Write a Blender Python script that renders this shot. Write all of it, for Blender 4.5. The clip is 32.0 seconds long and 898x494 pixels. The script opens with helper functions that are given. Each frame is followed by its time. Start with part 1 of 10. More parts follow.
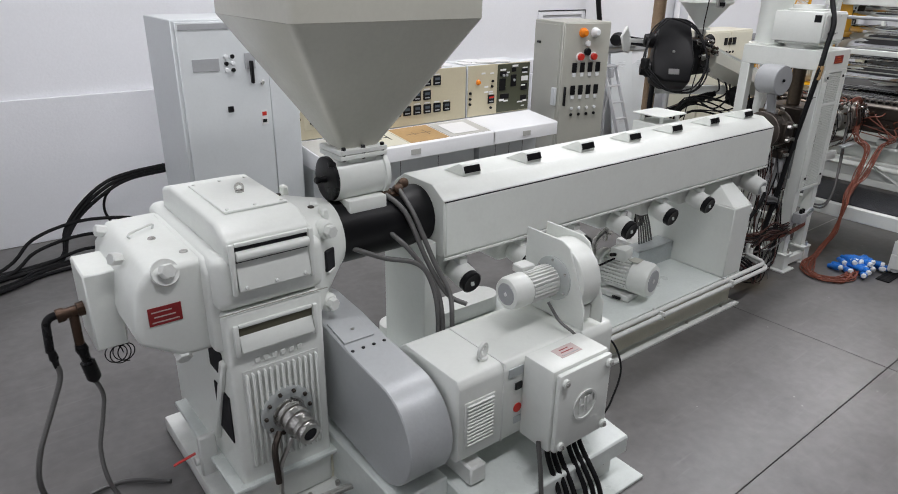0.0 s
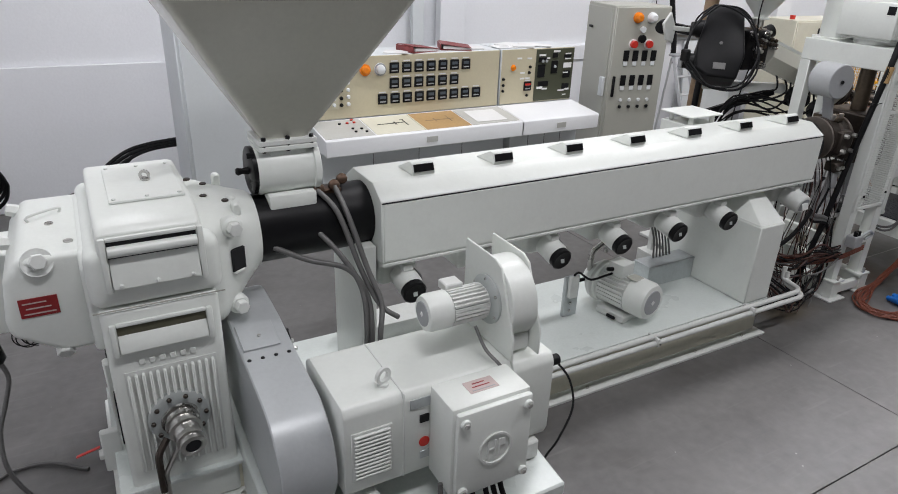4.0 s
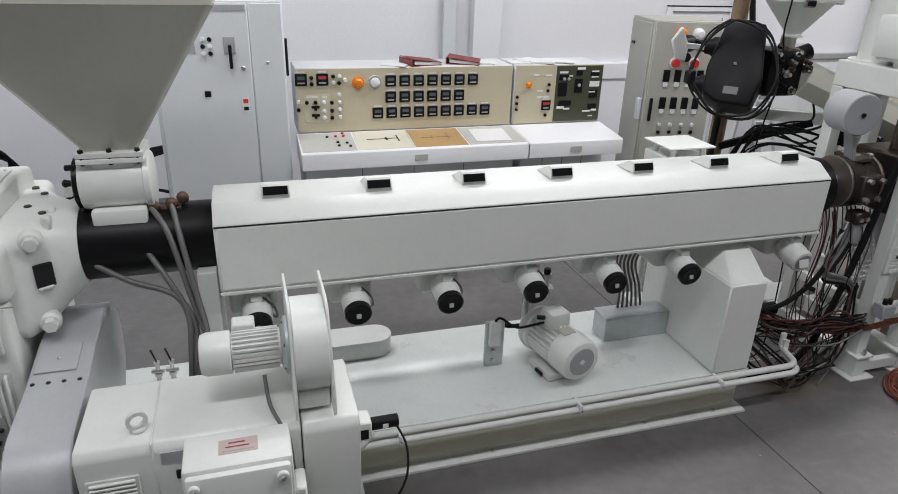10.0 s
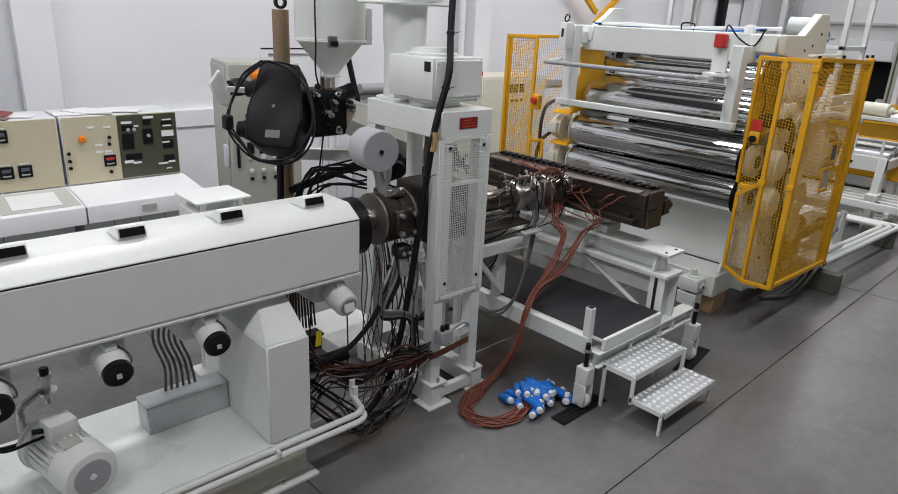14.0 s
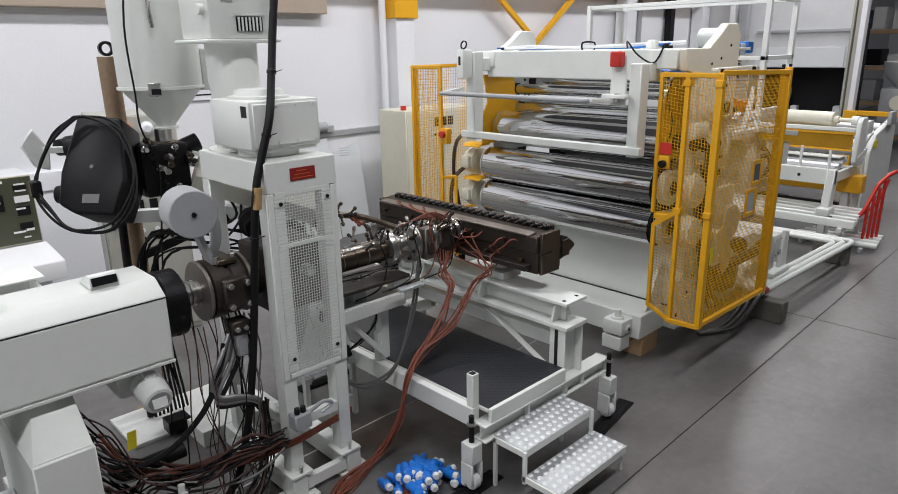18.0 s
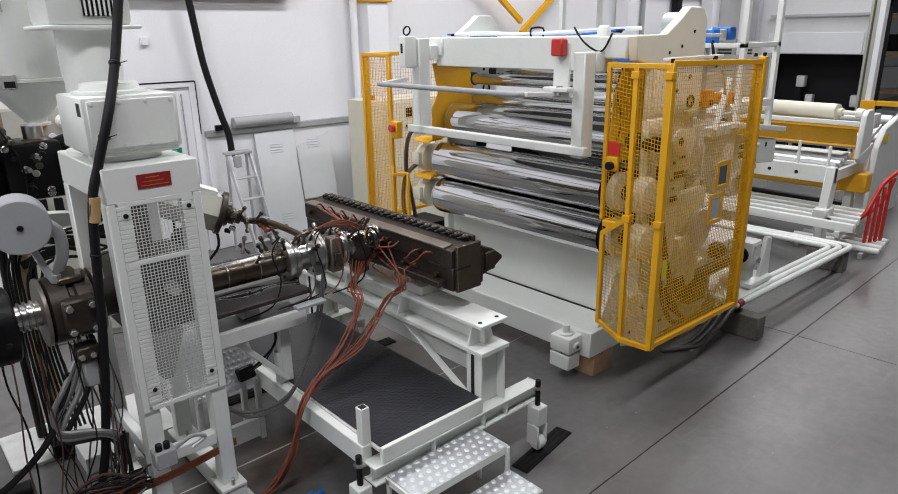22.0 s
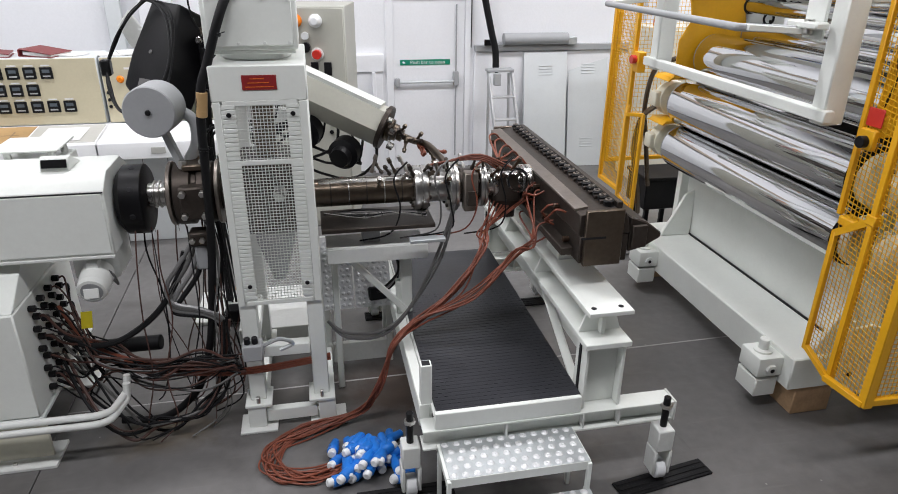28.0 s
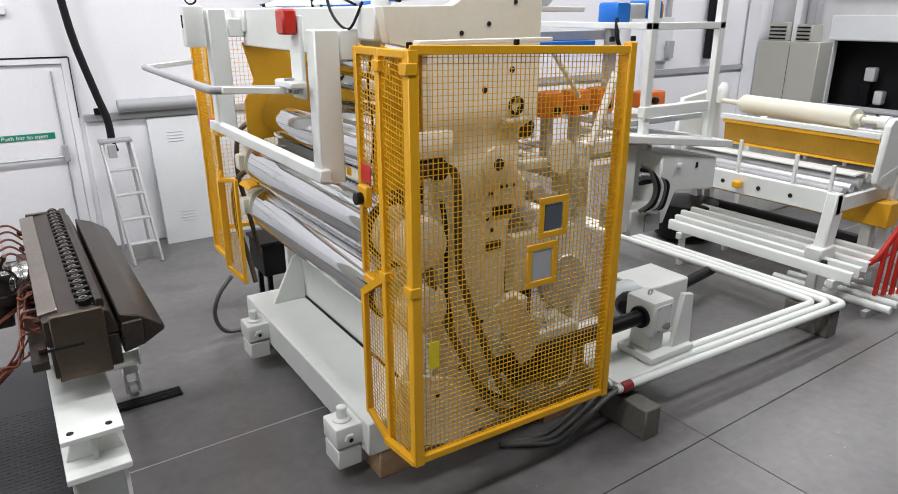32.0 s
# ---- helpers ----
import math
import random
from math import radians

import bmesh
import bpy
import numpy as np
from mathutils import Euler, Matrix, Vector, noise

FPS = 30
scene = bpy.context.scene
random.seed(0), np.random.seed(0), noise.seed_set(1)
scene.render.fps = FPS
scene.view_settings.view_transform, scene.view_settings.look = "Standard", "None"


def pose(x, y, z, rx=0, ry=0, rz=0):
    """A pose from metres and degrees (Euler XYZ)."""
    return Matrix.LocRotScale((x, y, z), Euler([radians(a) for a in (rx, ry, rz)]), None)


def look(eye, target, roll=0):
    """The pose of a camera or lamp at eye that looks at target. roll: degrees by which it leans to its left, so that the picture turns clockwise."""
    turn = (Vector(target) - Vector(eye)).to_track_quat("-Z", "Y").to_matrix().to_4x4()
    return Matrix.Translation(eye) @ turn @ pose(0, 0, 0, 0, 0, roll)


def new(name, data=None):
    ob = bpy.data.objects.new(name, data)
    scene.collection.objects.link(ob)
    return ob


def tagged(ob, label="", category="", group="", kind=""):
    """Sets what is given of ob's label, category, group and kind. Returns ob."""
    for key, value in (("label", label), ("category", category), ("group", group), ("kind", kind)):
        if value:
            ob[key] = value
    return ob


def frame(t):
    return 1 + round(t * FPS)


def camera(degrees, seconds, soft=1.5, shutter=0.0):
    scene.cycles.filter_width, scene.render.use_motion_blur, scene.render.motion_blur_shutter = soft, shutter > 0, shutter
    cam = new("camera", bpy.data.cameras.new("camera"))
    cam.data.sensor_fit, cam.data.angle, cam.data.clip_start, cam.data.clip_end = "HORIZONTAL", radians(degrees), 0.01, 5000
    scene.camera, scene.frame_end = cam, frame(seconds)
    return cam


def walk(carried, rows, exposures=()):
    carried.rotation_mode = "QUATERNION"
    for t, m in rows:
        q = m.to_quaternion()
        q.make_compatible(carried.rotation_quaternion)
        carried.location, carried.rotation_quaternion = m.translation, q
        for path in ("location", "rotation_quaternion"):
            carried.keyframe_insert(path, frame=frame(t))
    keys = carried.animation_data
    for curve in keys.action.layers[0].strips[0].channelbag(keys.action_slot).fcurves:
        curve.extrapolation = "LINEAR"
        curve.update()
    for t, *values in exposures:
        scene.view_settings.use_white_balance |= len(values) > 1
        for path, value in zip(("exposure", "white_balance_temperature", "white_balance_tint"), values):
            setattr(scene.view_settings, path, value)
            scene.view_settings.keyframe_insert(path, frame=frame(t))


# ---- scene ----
cam = camera(67.8, 32.0, soft=0.95)
PATH = [
    (0, (-0.01, -0.03, 2.639), (1.132, 1.427, 1.882), 1.0),
    (0.5, (0.106, -0.041, 2.648), (1.265, 1.412, 1.909), 1.3),
    (1, (0.245, -0.065, 2.651), (1.402, 1.383, 1.9), 1.2),
    (1.5, (0.377, -0.083, 2.661), (1.522, 1.368, 1.898), 1.4),
    (2, (0.488, -0.073, 2.65), (1.619, 1.385, 1.878), 1.4),
    (2.5, (0.613, -0.081, 2.651), (1.681, 1.383, 1.804), 1.8),
    (4.5, (0.984, -0.163, 2.656), (1.864, 1.443, 1.853), 2.0),
    (5, (1.112, -0.177, 2.662), (1.994, 1.434, 1.873), 1.7),
    (5.5, (1.246, -0.198, 2.664), (2.131, 1.416, 1.882), 1.6),
    (6, (1.36, -0.213, 2.664), (2.236, 1.406, 1.882), 1.5),
    (6.5, (1.476, -0.211, 2.66), (2.36, 1.403, 1.878), 1.5),
    (7, (1.578, -0.211, 2.647), (2.428, 1.419, 1.859), 1.6),
    (7.5, (1.705, -0.231, 2.655), (2.524, 1.418, 1.874), 1.8),
    (8, (1.821, -0.245, 2.655), (2.634, 1.406, 1.872), 1.8),
    (8.5, (1.951, -0.265, 2.651), (2.757, 1.389, 1.867), 1.6),
    (9, (2.07, -0.278, 2.653), (2.875, 1.376, 1.87), 1.6),
    (9.5, (2.209, -0.28, 2.645), (2.976, 1.395, 1.866), 1.9),
    (10, (2.319, -0.277, 2.641), (2.868, 1.473, 1.843), 1.8),
    (10.5, (2.433, -0.284, 2.648), (2.773, 1.517, 1.847), 2.2),
    (11, (2.55, -0.306, 2.637), (2.772, 1.513, 1.836), 2.1),
    (11.5, (2.669, -0.344, 2.637), (2.784, 1.488, 1.842), 1.75),
    (12, (2.798, -0.344, 2.626), (3.067, 1.469, 1.825), 2.1),
    (12.5, (2.981, -0.358, 2.61), (3.444, 1.424, 1.829), 1.7),
    (12.9, (3.089, -0.37, 2.606), (3.807, 1.338, 1.854), 2.5),
    (13, (3.127, -0.352, 2.611), (3.894, 1.339, 1.868), 2.3),
    (13.5, (3.289, -0.332, 2.63), (4.356, 1.206, 1.927), 2.8),
    (14, (3.464, -0.371, 2.634), (4.763, 1.002, 1.979), 2.7),
    (14.2, (3.519, -0.409, 2.645), (4.881, 0.911, 2.008), 3.2),
    (14.5, (3.657, -0.41, 2.638), (5.073, 0.858, 2.016), 2.5),
    (16.5, (4.2, -0.482, 2.664), (5.561, 0.868, 2.093), -0.7),
    (17, (4.304, -0.481, 2.652), (5.643, 0.886, 2.068), -0.8),
    (17.5, (4.415, -0.482, 2.647), (5.748, 0.888, 2.059), -0.7),
    (18, (4.527, -0.494, 2.637), (5.856, 0.887, 2.066), -1.0),
    (18.5, (4.65, -0.507, 2.641), (5.985, 0.871, 2.074), -0.9),
    (19, (4.757, -0.499, 2.645), (6.086, 0.883, 2.077), -0.9),
    (19.5, (4.9, -0.519, 2.648), (6.214, 0.876, 2.076), -0.5),
    (20, (5.034, -0.532, 2.646), (6.361, 0.844, 2.058), -0.6),
    (20.5, (5.139, -0.55, 2.647), (6.459, 0.824, 2.042), -0.9),
    (21, (5.236, -0.579, 2.641), (6.545, 0.805, 2.033), -1.3),
    (21.5, (5.323, -0.591, 2.648), (6.621, 0.803, 2.038), -1.3),
    (22, (5.438, -0.61, 2.638), (6.702, 0.815, 2.028), -1.0),
    (22.5, (5.518, -0.604, 2.64), (6.726, 0.871, 2.036), -0.5),
    (23, (5.619, -0.609, 2.628), (6.734, 0.921, 1.982), -0.6),
    (23.5, (5.709, -0.624, 2.621), (6.735, 0.954, 1.946), 0.0),
    (24, (5.813, -0.646, 2.599), (6.703, 0.999, 1.89), 0.1),
    (24.5, (5.904, -0.661, 2.604), (6.673, 1.04, 1.884), 1.0),
    (25, (6.012, -0.663, 2.593), (6.7, 1.071, 1.87), 0.7),
    (25.5, (6.111, -0.65, 2.594), (6.727, 1.096, 1.838), 0.5),
    (27.5, (6.571, -0.634, 2.568), (6.936, 1.16, 1.764), 0.7),
    (28, (6.719, -0.638, 2.563), (7.09, 1.154, 1.756), 0.6),
    (28.5, (6.872, -0.655, 2.579), (7.355, 1.135, 1.829), 0.0),
    (29, (7.05, -0.702, 2.599), (7.707, 1.062, 1.923), -0.9),
    (29.5, (7.212, -0.74, 2.591), (8.021, 0.976, 1.957), -1.1),
    (30, (7.391, -0.755, 2.606), (8.341, 0.889, 1.978), -1.5),
    (30.5, (7.549, -0.779, 2.592), (8.613, 0.803, 1.987), -1.0),
    (31, (7.712, -0.769, 2.592), (8.788, 0.802, 1.982), -0.7),
    (31.5, (7.856, -0.75, 2.586), (8.953, 0.804, 1.97), -0.7),
    (32, (7.991, -0.718, 2.569), (9.032, 0.857, 1.908), -0.1),
]
walk(cam, [(t, look(eye, target, roll)) for t, eye, target, roll in PATH], exposures=[(0, -0.09), (6, -0.14), (11, -0.20), (14, -0.25), (18, -0.08), (22, 0.0), (25, 0.18), (28, 0.23), (32, 0.31)])

# ---- light ----
world = bpy.data.worlds.new("world")
scene.world = world
world.use_nodes = True
wbg = world.node_tree.nodes["Background"]
wbg.inputs["Color"].default_value = (0.75, 0.82, 0.95, 1)
wbg.inputs["Strength"].default_value = 0.01

HX0, HX1, HY0, HY1, HZ = -1.4, 38.0, -9.0, 7.63, 6.6


def high_lamp(x, y, power):
    lamp = bpy.data.lights.new("hall_lamp", "AREA")
    lamp.shape, lamp.size, lamp.size_y = "RECTANGLE", 2.4, 0.5
    lamp.energy, lamp.color = power, (0.995, 0.985, 1.02)
    ob = new("hall_lamp", lamp)
    ob.location = (x, y, HZ - 0.25)
    return tagged(ob, "long white fluorescent hall lamp under the ceiling", "lamp", "hall lamps")


for lx, near, back in ((1.5, 142.0, 146.0), (5.8, 118.0, 158.0), (10.1, 100.0, 164.0), (14.4, 104.0, 160.0), (19.5, 104.0, 150.0), (26.0, 104.0, 150.0)):
    high_lamp(lx, 0.1, near)
    high_lamp(lx, 4.4, back)

# ---- helpers ----
V = Vector
ORIGIN = {}


def thing(name, loc, label, category, group=""):
    ob = new(name)
    ob.empty_display_size = 0.1
    ob.location = loc
    ORIGIN[ob.name] = V(loc)
    return tagged(ob, label, category, group)


def part(name, bm, material, parent=None, label="", kind=""):
    """One mesh object from a bmesh in world coordinates, under a thing, under a part, or alone."""
    me = bpy.data.meshes.new(name)
    o = ORIGIN[parent.name] if parent else V((0, 0, 0))
    if o.length:
        bmesh.ops.translate(bm, verts=bm.verts, vec=-o)
    bmesh.ops.recalc_face_normals(bm, faces=bm.faces)
    bm.to_mesh(me)
    bm.free()
    me.shade_smooth()
    me.set_sharp_from_angle(angle=radians(38))
    me.materials.append(material)
    ob = new(name, me)
    if parent:
        ob.parent = parent
    ORIGIN[ob.name] = o
    return tagged(ob, label, kind=kind)


def structure(name, bm, material, label="", category=""):
    return tagged(part(name, bm, material), label, category, kind="structure")


def merge(bm, tmp):
    vs = [bm.verts.new(v.co) for v in tmp.verts]
    tmp.verts.index_update()
    for f in tmp.faces:
        bm.faces.new([vs[v.index] for v in f.verts])
    tmp.free()
    return bm


def box(x0, x1, y0, y1, z0, z1, bev=0.004, seg=1, bm=None, rot=None, piv=None):
    t = bmesh.new()
    bmesh.ops.create_cube(t, size=1)
    for v in t.verts:
        v.co = V(((x0 + x1) / 2 + v.co.x * (x1 - x0), (y0 + y1) / 2 + v.co.y * (y1 - y0), (z0 + z1) / 2 + v.co.z * (z1 - z0)))
    b = min(bev, 0.45 * min(abs(x1 - x0), abs(y1 - y0), abs(z1 - z0)))
    if b > 0:
        bmesh.ops.bevel(t, geom=t.edges[:], offset=b, segments=seg, affect="EDGES", profile=0.5)
    if rot is not None:
        p = V(piv) if piv else V(((x0 + x1) / 2, (y0 + y1) / 2, (z0 + z1) / 2))
        m = Matrix.Translation(p) @ Euler([radians(a) for a in rot]).to_matrix().to_4x4() @ Matrix.Translation(-p)
        bmesh.ops.transform(t, matrix=m, verts=t.verts)
    return t if bm is None else merge(bm, t)


def axes(d):
    d = V(d).normalized()
    up = V((0, 0, 1)) if abs(d.z) < 0.95 else V((1, 0, 0))
    a = d.cross(up).normalized()
    return d, a, a.cross(d).normalized()


def lathe(p, d, profile, seg=24, bm=None):
    """Turn (distance along d, radius) rows about the axis through p along d; ends are closed."""
    bm = bmesh.new() if bm is None else bm
    d, a, b = axes(d)
    p = V(p)
    rings = []
    for s, r in profile:
        c = p + d * s
        rings.append([bm.verts.new(c + (a * math.cos(2 * math.pi * i / seg) + b * math.sin(2 * math.pi * i / seg)) * max(r, 1e-4)) for i in range(seg)])
    for q, w in zip(rings, rings[1:]):
        for i in range(seg):
            j = (i + 1) % seg
            bm.faces.new((q[i], q[j], w[j], w[i]))
    bm.faces.new(rings[0][::-1])
    bm.faces.new(rings[-1])
    return bm


def cyl(p, q, r, seg=20, bev=0.003, bm=None, r2=None):
    p, q = V(p), V(q)
    n = (q - p).length
    r2 = r if r2 is None else r2
    b = min(bev, 0.3 * n, 0.4 * r)
    prof = [(0, r), (n, r2)] if b <= 0 else [(0, r - b), (b, r), (n - b, r2), (n, r2 - b)]
    return lathe(p, q - p, prof, seg, bm)


def ring(p, d, r0, r1, w, seg=28, bm=None):
    """A flat ring or short tube wall about d, from radius r0 to r1, w thick."""
    bm = bmesh.new() if bm is None else bm
    d, a, b = axes(d)
    p = V(p)
    rows = []
    for s, r in ((0, r0), (0, r1), (w, r1), (w, r0)):
        rows.append([bm.verts.new(p + d * s + (a * math.cos(2 * math.pi * i / seg) + b * math.sin(2 * math.pi * i / seg)) * r) for i in range(seg)])
    for k in range(4):
        q, u = rows[k], rows[(k + 1) % 4]
        for i in range(seg):
            j = (i + 1) % seg
            bm.faces.new((q[i], q[j], u[j], u[i]))
    return bm


def prism(profile, axis, a, b, bev=0.006, seg=1, bm=None):
    """A plane outline (two coordinates a row) pulled from a to b along axis x, y or z."""
    t = bmesh.new()
    def at(u, v, w):
        return {"x": (w, u, v), "y": (u, w, v), "z": (u, v, w)}[axis]
    lo = [t.verts.new(at(u, v, a)) for u, v in profile]
    hi = [t.verts.new(at(u, v, b)) for u, v in profile]
    n = len(lo)
    t.faces.new(lo)
    t.faces.new(hi[::-1])
    for i in range(n):
        t.faces.new((lo[i], hi[i], hi[(i + 1) % n], lo[(i + 1) % n]))
    bmesh.ops.recalc_face_normals(t, faces=t.faces)
    if bev > 0:
        bmesh.ops.bevel(t, geom=[e for e in t.edges if e.calc_face_angle(0) > 0.5], offset=bev, segments=seg, affect="EDGES", profile=0.5)
    return t if bm is None else merge(bm, t)


def smooth_path(pts, n=6):
    """Points along a soft line through the given points."""
    pts = [V(p) for p in pts]
    if len(pts) < 3:
        return pts
    out = []
    for i in range(len(pts) - 1):
        p0, p1, p2, p3 = pts[max(i - 1, 0)], pts[i], pts[i + 1], pts[min(i + 2, len(pts) - 1)]
        for k in range(n):
            t = k / n
            out.append(0.5 * ((2 * p1) + (p2 - p0) * t + (2 * p0 - 5 * p1 + 4 * p2 - p3) * t * t + (3 * p1 - p0 - 3 * p2 + p3) * t ** 3))
    out.append(pts[-1])
    return out


def tube(pts, r, seg=8, n=6, bm=None, soft=True):
    """A round hose or cable along the points."""
    bm = bmesh.new() if bm is None else bm
    pts = smooth_path(pts, n) if soft else [V(p) for p in pts]
    a = None
    rings = []
    for i, p in enumerate(pts):
        d = (pts[min(i + 1, len(pts) - 1)] - pts[max(i - 1, 0)]).normalized()
        if a is None:
            _, a, _ = axes(d)
        a = (a - d * a.dot(d)).normalized()
        b = d.cross(a)
        rings.append([bm.verts.new(p + (a * math.cos(2 * math.pi * k / seg) + b * math.sin(2 * math.pi * k / seg)) * r) for k in range(seg)])
    for q, w in zip(rings, rings[1:]):
        for k in range(seg):
            j = (k + 1) % seg
            bm.faces.new((q[k], q[j], w[j], w[k]))
    bm.faces.new(rings[0][::-1])
    bm.faces.new(rings[-1])
    return bm


def pipe_bend(pts, r, rad=0.06, seg=12, bm=None):
    """A stiff pipe with rounded corners of radius rad."""
    pts = [V(p) for p in pts]
    out = [pts[0]]
    for a, b, c in zip(pts, pts[1:], pts[2:]):
        u, w = (a - b).normalized(), (c - b).normalized()
        for k in range(7):
            t = k / 6
            out.append((b + u * rad) * (1 - t) ** 2 + b * 2 * t * (1 - t) + (b + w * rad) * t * t)
    out.append(pts[-1])
    return tube(out, r, seg, bm=bm, soft=False)


def beam(p, q, w, h, bev=0.003, bm=None):
    """A bar of section w by h from p to q."""
    p, q = V(p), V(q)
    d, a, b = axes(q - p)
    t = bmesh.new()
    bmesh.ops.create_cube(t, size=1)
    n = (q - p).length
    for v in t.verts:
        v.co = (p + q) / 2 + d * v.co.y * n + a * v.co.x * w + b * v.co.z * h
    bb = min(bev, 0.4 * min(w, h, n))
    if bb > 0:
        bmesh.ops.bevel(t, geom=t.edges[:], offset=bb, segments=1, affect="EDGES")
    return t if bm is None else merge(bm, t)


# ---- materials ----
def mat(name, col, rough=0.5, metal=0.0, var=0.07, scale=3.0, fine=45.0, bump=0.012, rvar=0.1, coat=0.0, dirt=0.0, dirt_col=(0.12, 0.11, 0.09)):
    m = bpy.data.materials.new(name)
    m.use_nodes = True
    nt = m.node_tree
    N, L = nt.nodes, nt.links
    b = N["Principled BSDF"]
    tc = N.new("ShaderNodeTexCoord")
    geo = N.new("ShaderNodeNewGeometry")
    n1 = N.new("ShaderNodeTexNoise")
    n1.inputs["Scale"].default_value, n1.inputs["Detail"].default_value = scale, 5
    L.new(geo.outputs["Position"], n1.inputs["Vector"])
    n2 = N.new("ShaderNodeTexNoise")
    n2.inputs["Scale"].default_value, n2.inputs["Detail"].default_value = fine, 4
    L.new(geo.outputs["Position"], n2.inputs["Vector"])
    add = N.new("ShaderNodeMath")
    add.operation = "MULTIPLY_ADD"
    L.new(n2.outputs["Fac"], add.inputs[0])
    add.inputs[1].default_value = 0.4
    mul = N.new("ShaderNodeMath")
    mul.operation = "MULTIPLY"
    L.new(n1.outputs["Fac"], mul.inputs[0])
    mul.inputs[1].default_value = 0.6
    L.new(mul.outputs[0], add.inputs[2])
    ramp = N.new("ShaderNodeMapRange")
    ramp.inputs["From Min"].default_value, ramp.inputs["From Max"].default_value = 0.3, 0.7
    L.new(add.outputs[0], ramp.inputs["Value"])
    mix = N.new("ShaderNodeMix")
    mix.data_type = "RGBA"
    mix.inputs["A"].default_value = (*[c * (1 - var) for c in col], 1)
    mix.inputs["B"].default_value = (*[min(c * (1 + var), 1) for c in col], 1)
    L.new(ramp.outputs[0], mix.inputs["Factor"])
    out = mix.outputs["Result"]
    if dirt > 0:
        n3 = N.new("ShaderNodeTexNoise")
        n3.inputs["Scale"].default_value, n3.inputs["Detail"].default_value, n3.inputs["Roughness"].default_value = scale * 2.3, 8, 0.72
        L.new(geo.outputs["Position"], n3.inputs["Vector"])
        mr = N.new("ShaderNodeMapRange")
        mr.inputs["From Min"].default_value, mr.inputs["From Max"].default_value, mr.inputs["To Max"].default_value = 0.50, 0.82, dirt
        L.new(n3.outputs["Fac"], mr.inputs["Value"])
        mx = N.new("ShaderNodeMix")
        mx.data_type = "RGBA"
        L.new(mr.outputs[0], mx.inputs["Factor"])
        L.new(out, mx.inputs["A"])
        mx.inputs["B"].default_value = (*dirt_col, 1)
        out = mx.outputs["Result"]
    L.new(out, b.inputs["Base Color"])
    rr = N.new("ShaderNodeMapRange")
    rr.inputs["To Min"].default_value, rr.inputs["To Max"].default_value = max(rough - rvar, 0.02), min(rough + rvar, 1)
    L.new(n1.outputs["Fac"], rr.inputs["Value"])
    L.new(rr.outputs[0], b.inputs["Roughness"])
    b.inputs["Metallic"].default_value = metal
    if coat:
        b.inputs["Coat Weight"].default_value = coat
    if bump:
        bp = N.new("ShaderNodeBump")
        bp.inputs["Strength"].default_value, bp.inputs["Distance"].default_value = 1.0, bump * 0.05
        L.new(n2.outputs["Fac"], bp.inputs["Height"])
        L.new(bp.outputs[0], b.inputs["Normal"])
    return m


M_WHITE = mat("machine_white_paint", (0.76, 0.785, 0.748), 0.34, var=0.03, dirt=0.10, bump=0.01, dirt_col=(0.35, 0.34, 0.29))
M_WHITE2 = mat("machine_white_paint_worn", (0.70, 0.715, 0.69), 0.40, var=0.05, dirt=0.28, bump=0.015, dirt_col=(0.30, 0.29, 0.25))
M_DECK = mat("pale_green_white_deck_paint", (0.69, 0.735, 0.71), 0.30, var=0.06, dirt=0.2, dirt_col=(0.36, 0.37, 0.34))
M_CABINET = mat("light_grey_cabinet_paint", (0.66, 0.69, 0.70), 0.42, var=0.03, dirt=0.06)
M_GREYCAB = mat("stone_grey_cabinet_paint", (0.43, 0.43, 0.38), 0.42, var=0.04)
M_CREAM = mat("cream_console_panel", (0.54, 0.49, 0.35), 0.40, var=0.05, dirt=0.12, dirt_col=(0.35, 0.30, 0.18))
M_CREAM2 = mat("cream_machine_paint", (0.69, 0.67, 0.55), 0.42, var=0.05, dirt=0.15, dirt_col=(0.34, 0.30, 0.2))
M_FRAMECREAM = mat("pale_cream_frame_paint", (0.76, 0.745, 0.64), 0.42, var=0.04, dirt=0.12, dirt_col=(0.40, 0.36, 0.26))
M_DESKTOP = mat("white_desk_laminate", (0.80, 0.81, 0.82), 0.38, var=0.03)
M_HOPPER = mat("hopper_grey_white_paint", (0.57, 0.565, 0.495), 0.20, var=0.05, dirt=0.10, dirt_col=(0.36, 0.36, 0.32))
M_BLACK = mat("black_paint", (0.006, 0.006, 0.007), 0.42, var=0.3, dirt=0.15, dirt_col=(0.02, 0.02, 0.02))
M_RUBBER = mat("black_rubber", (0.009, 0.009, 0.010), 0.55, var=0.2)
M_PLASTIC = mat("black_plastic", (0.010, 0.010, 0.011), 0.3, var=0.2)
M_DARKGREEN = mat("dark_olive_panel", (0.06, 0.065, 0.04), 0.4)
M_CHROME = mat("polished_chrome", (0.68, 0.685, 0.69), 0.05, 1.0, var=0.02, bump=0.0, rvar=0.02)
M_STEEL = mat("bright_machined_steel", (0.56, 0.55, 0.53), 0.28, 1.0, var=0.12, dirt=0.2, dirt_col=(0.2, 0.17, 0.13))
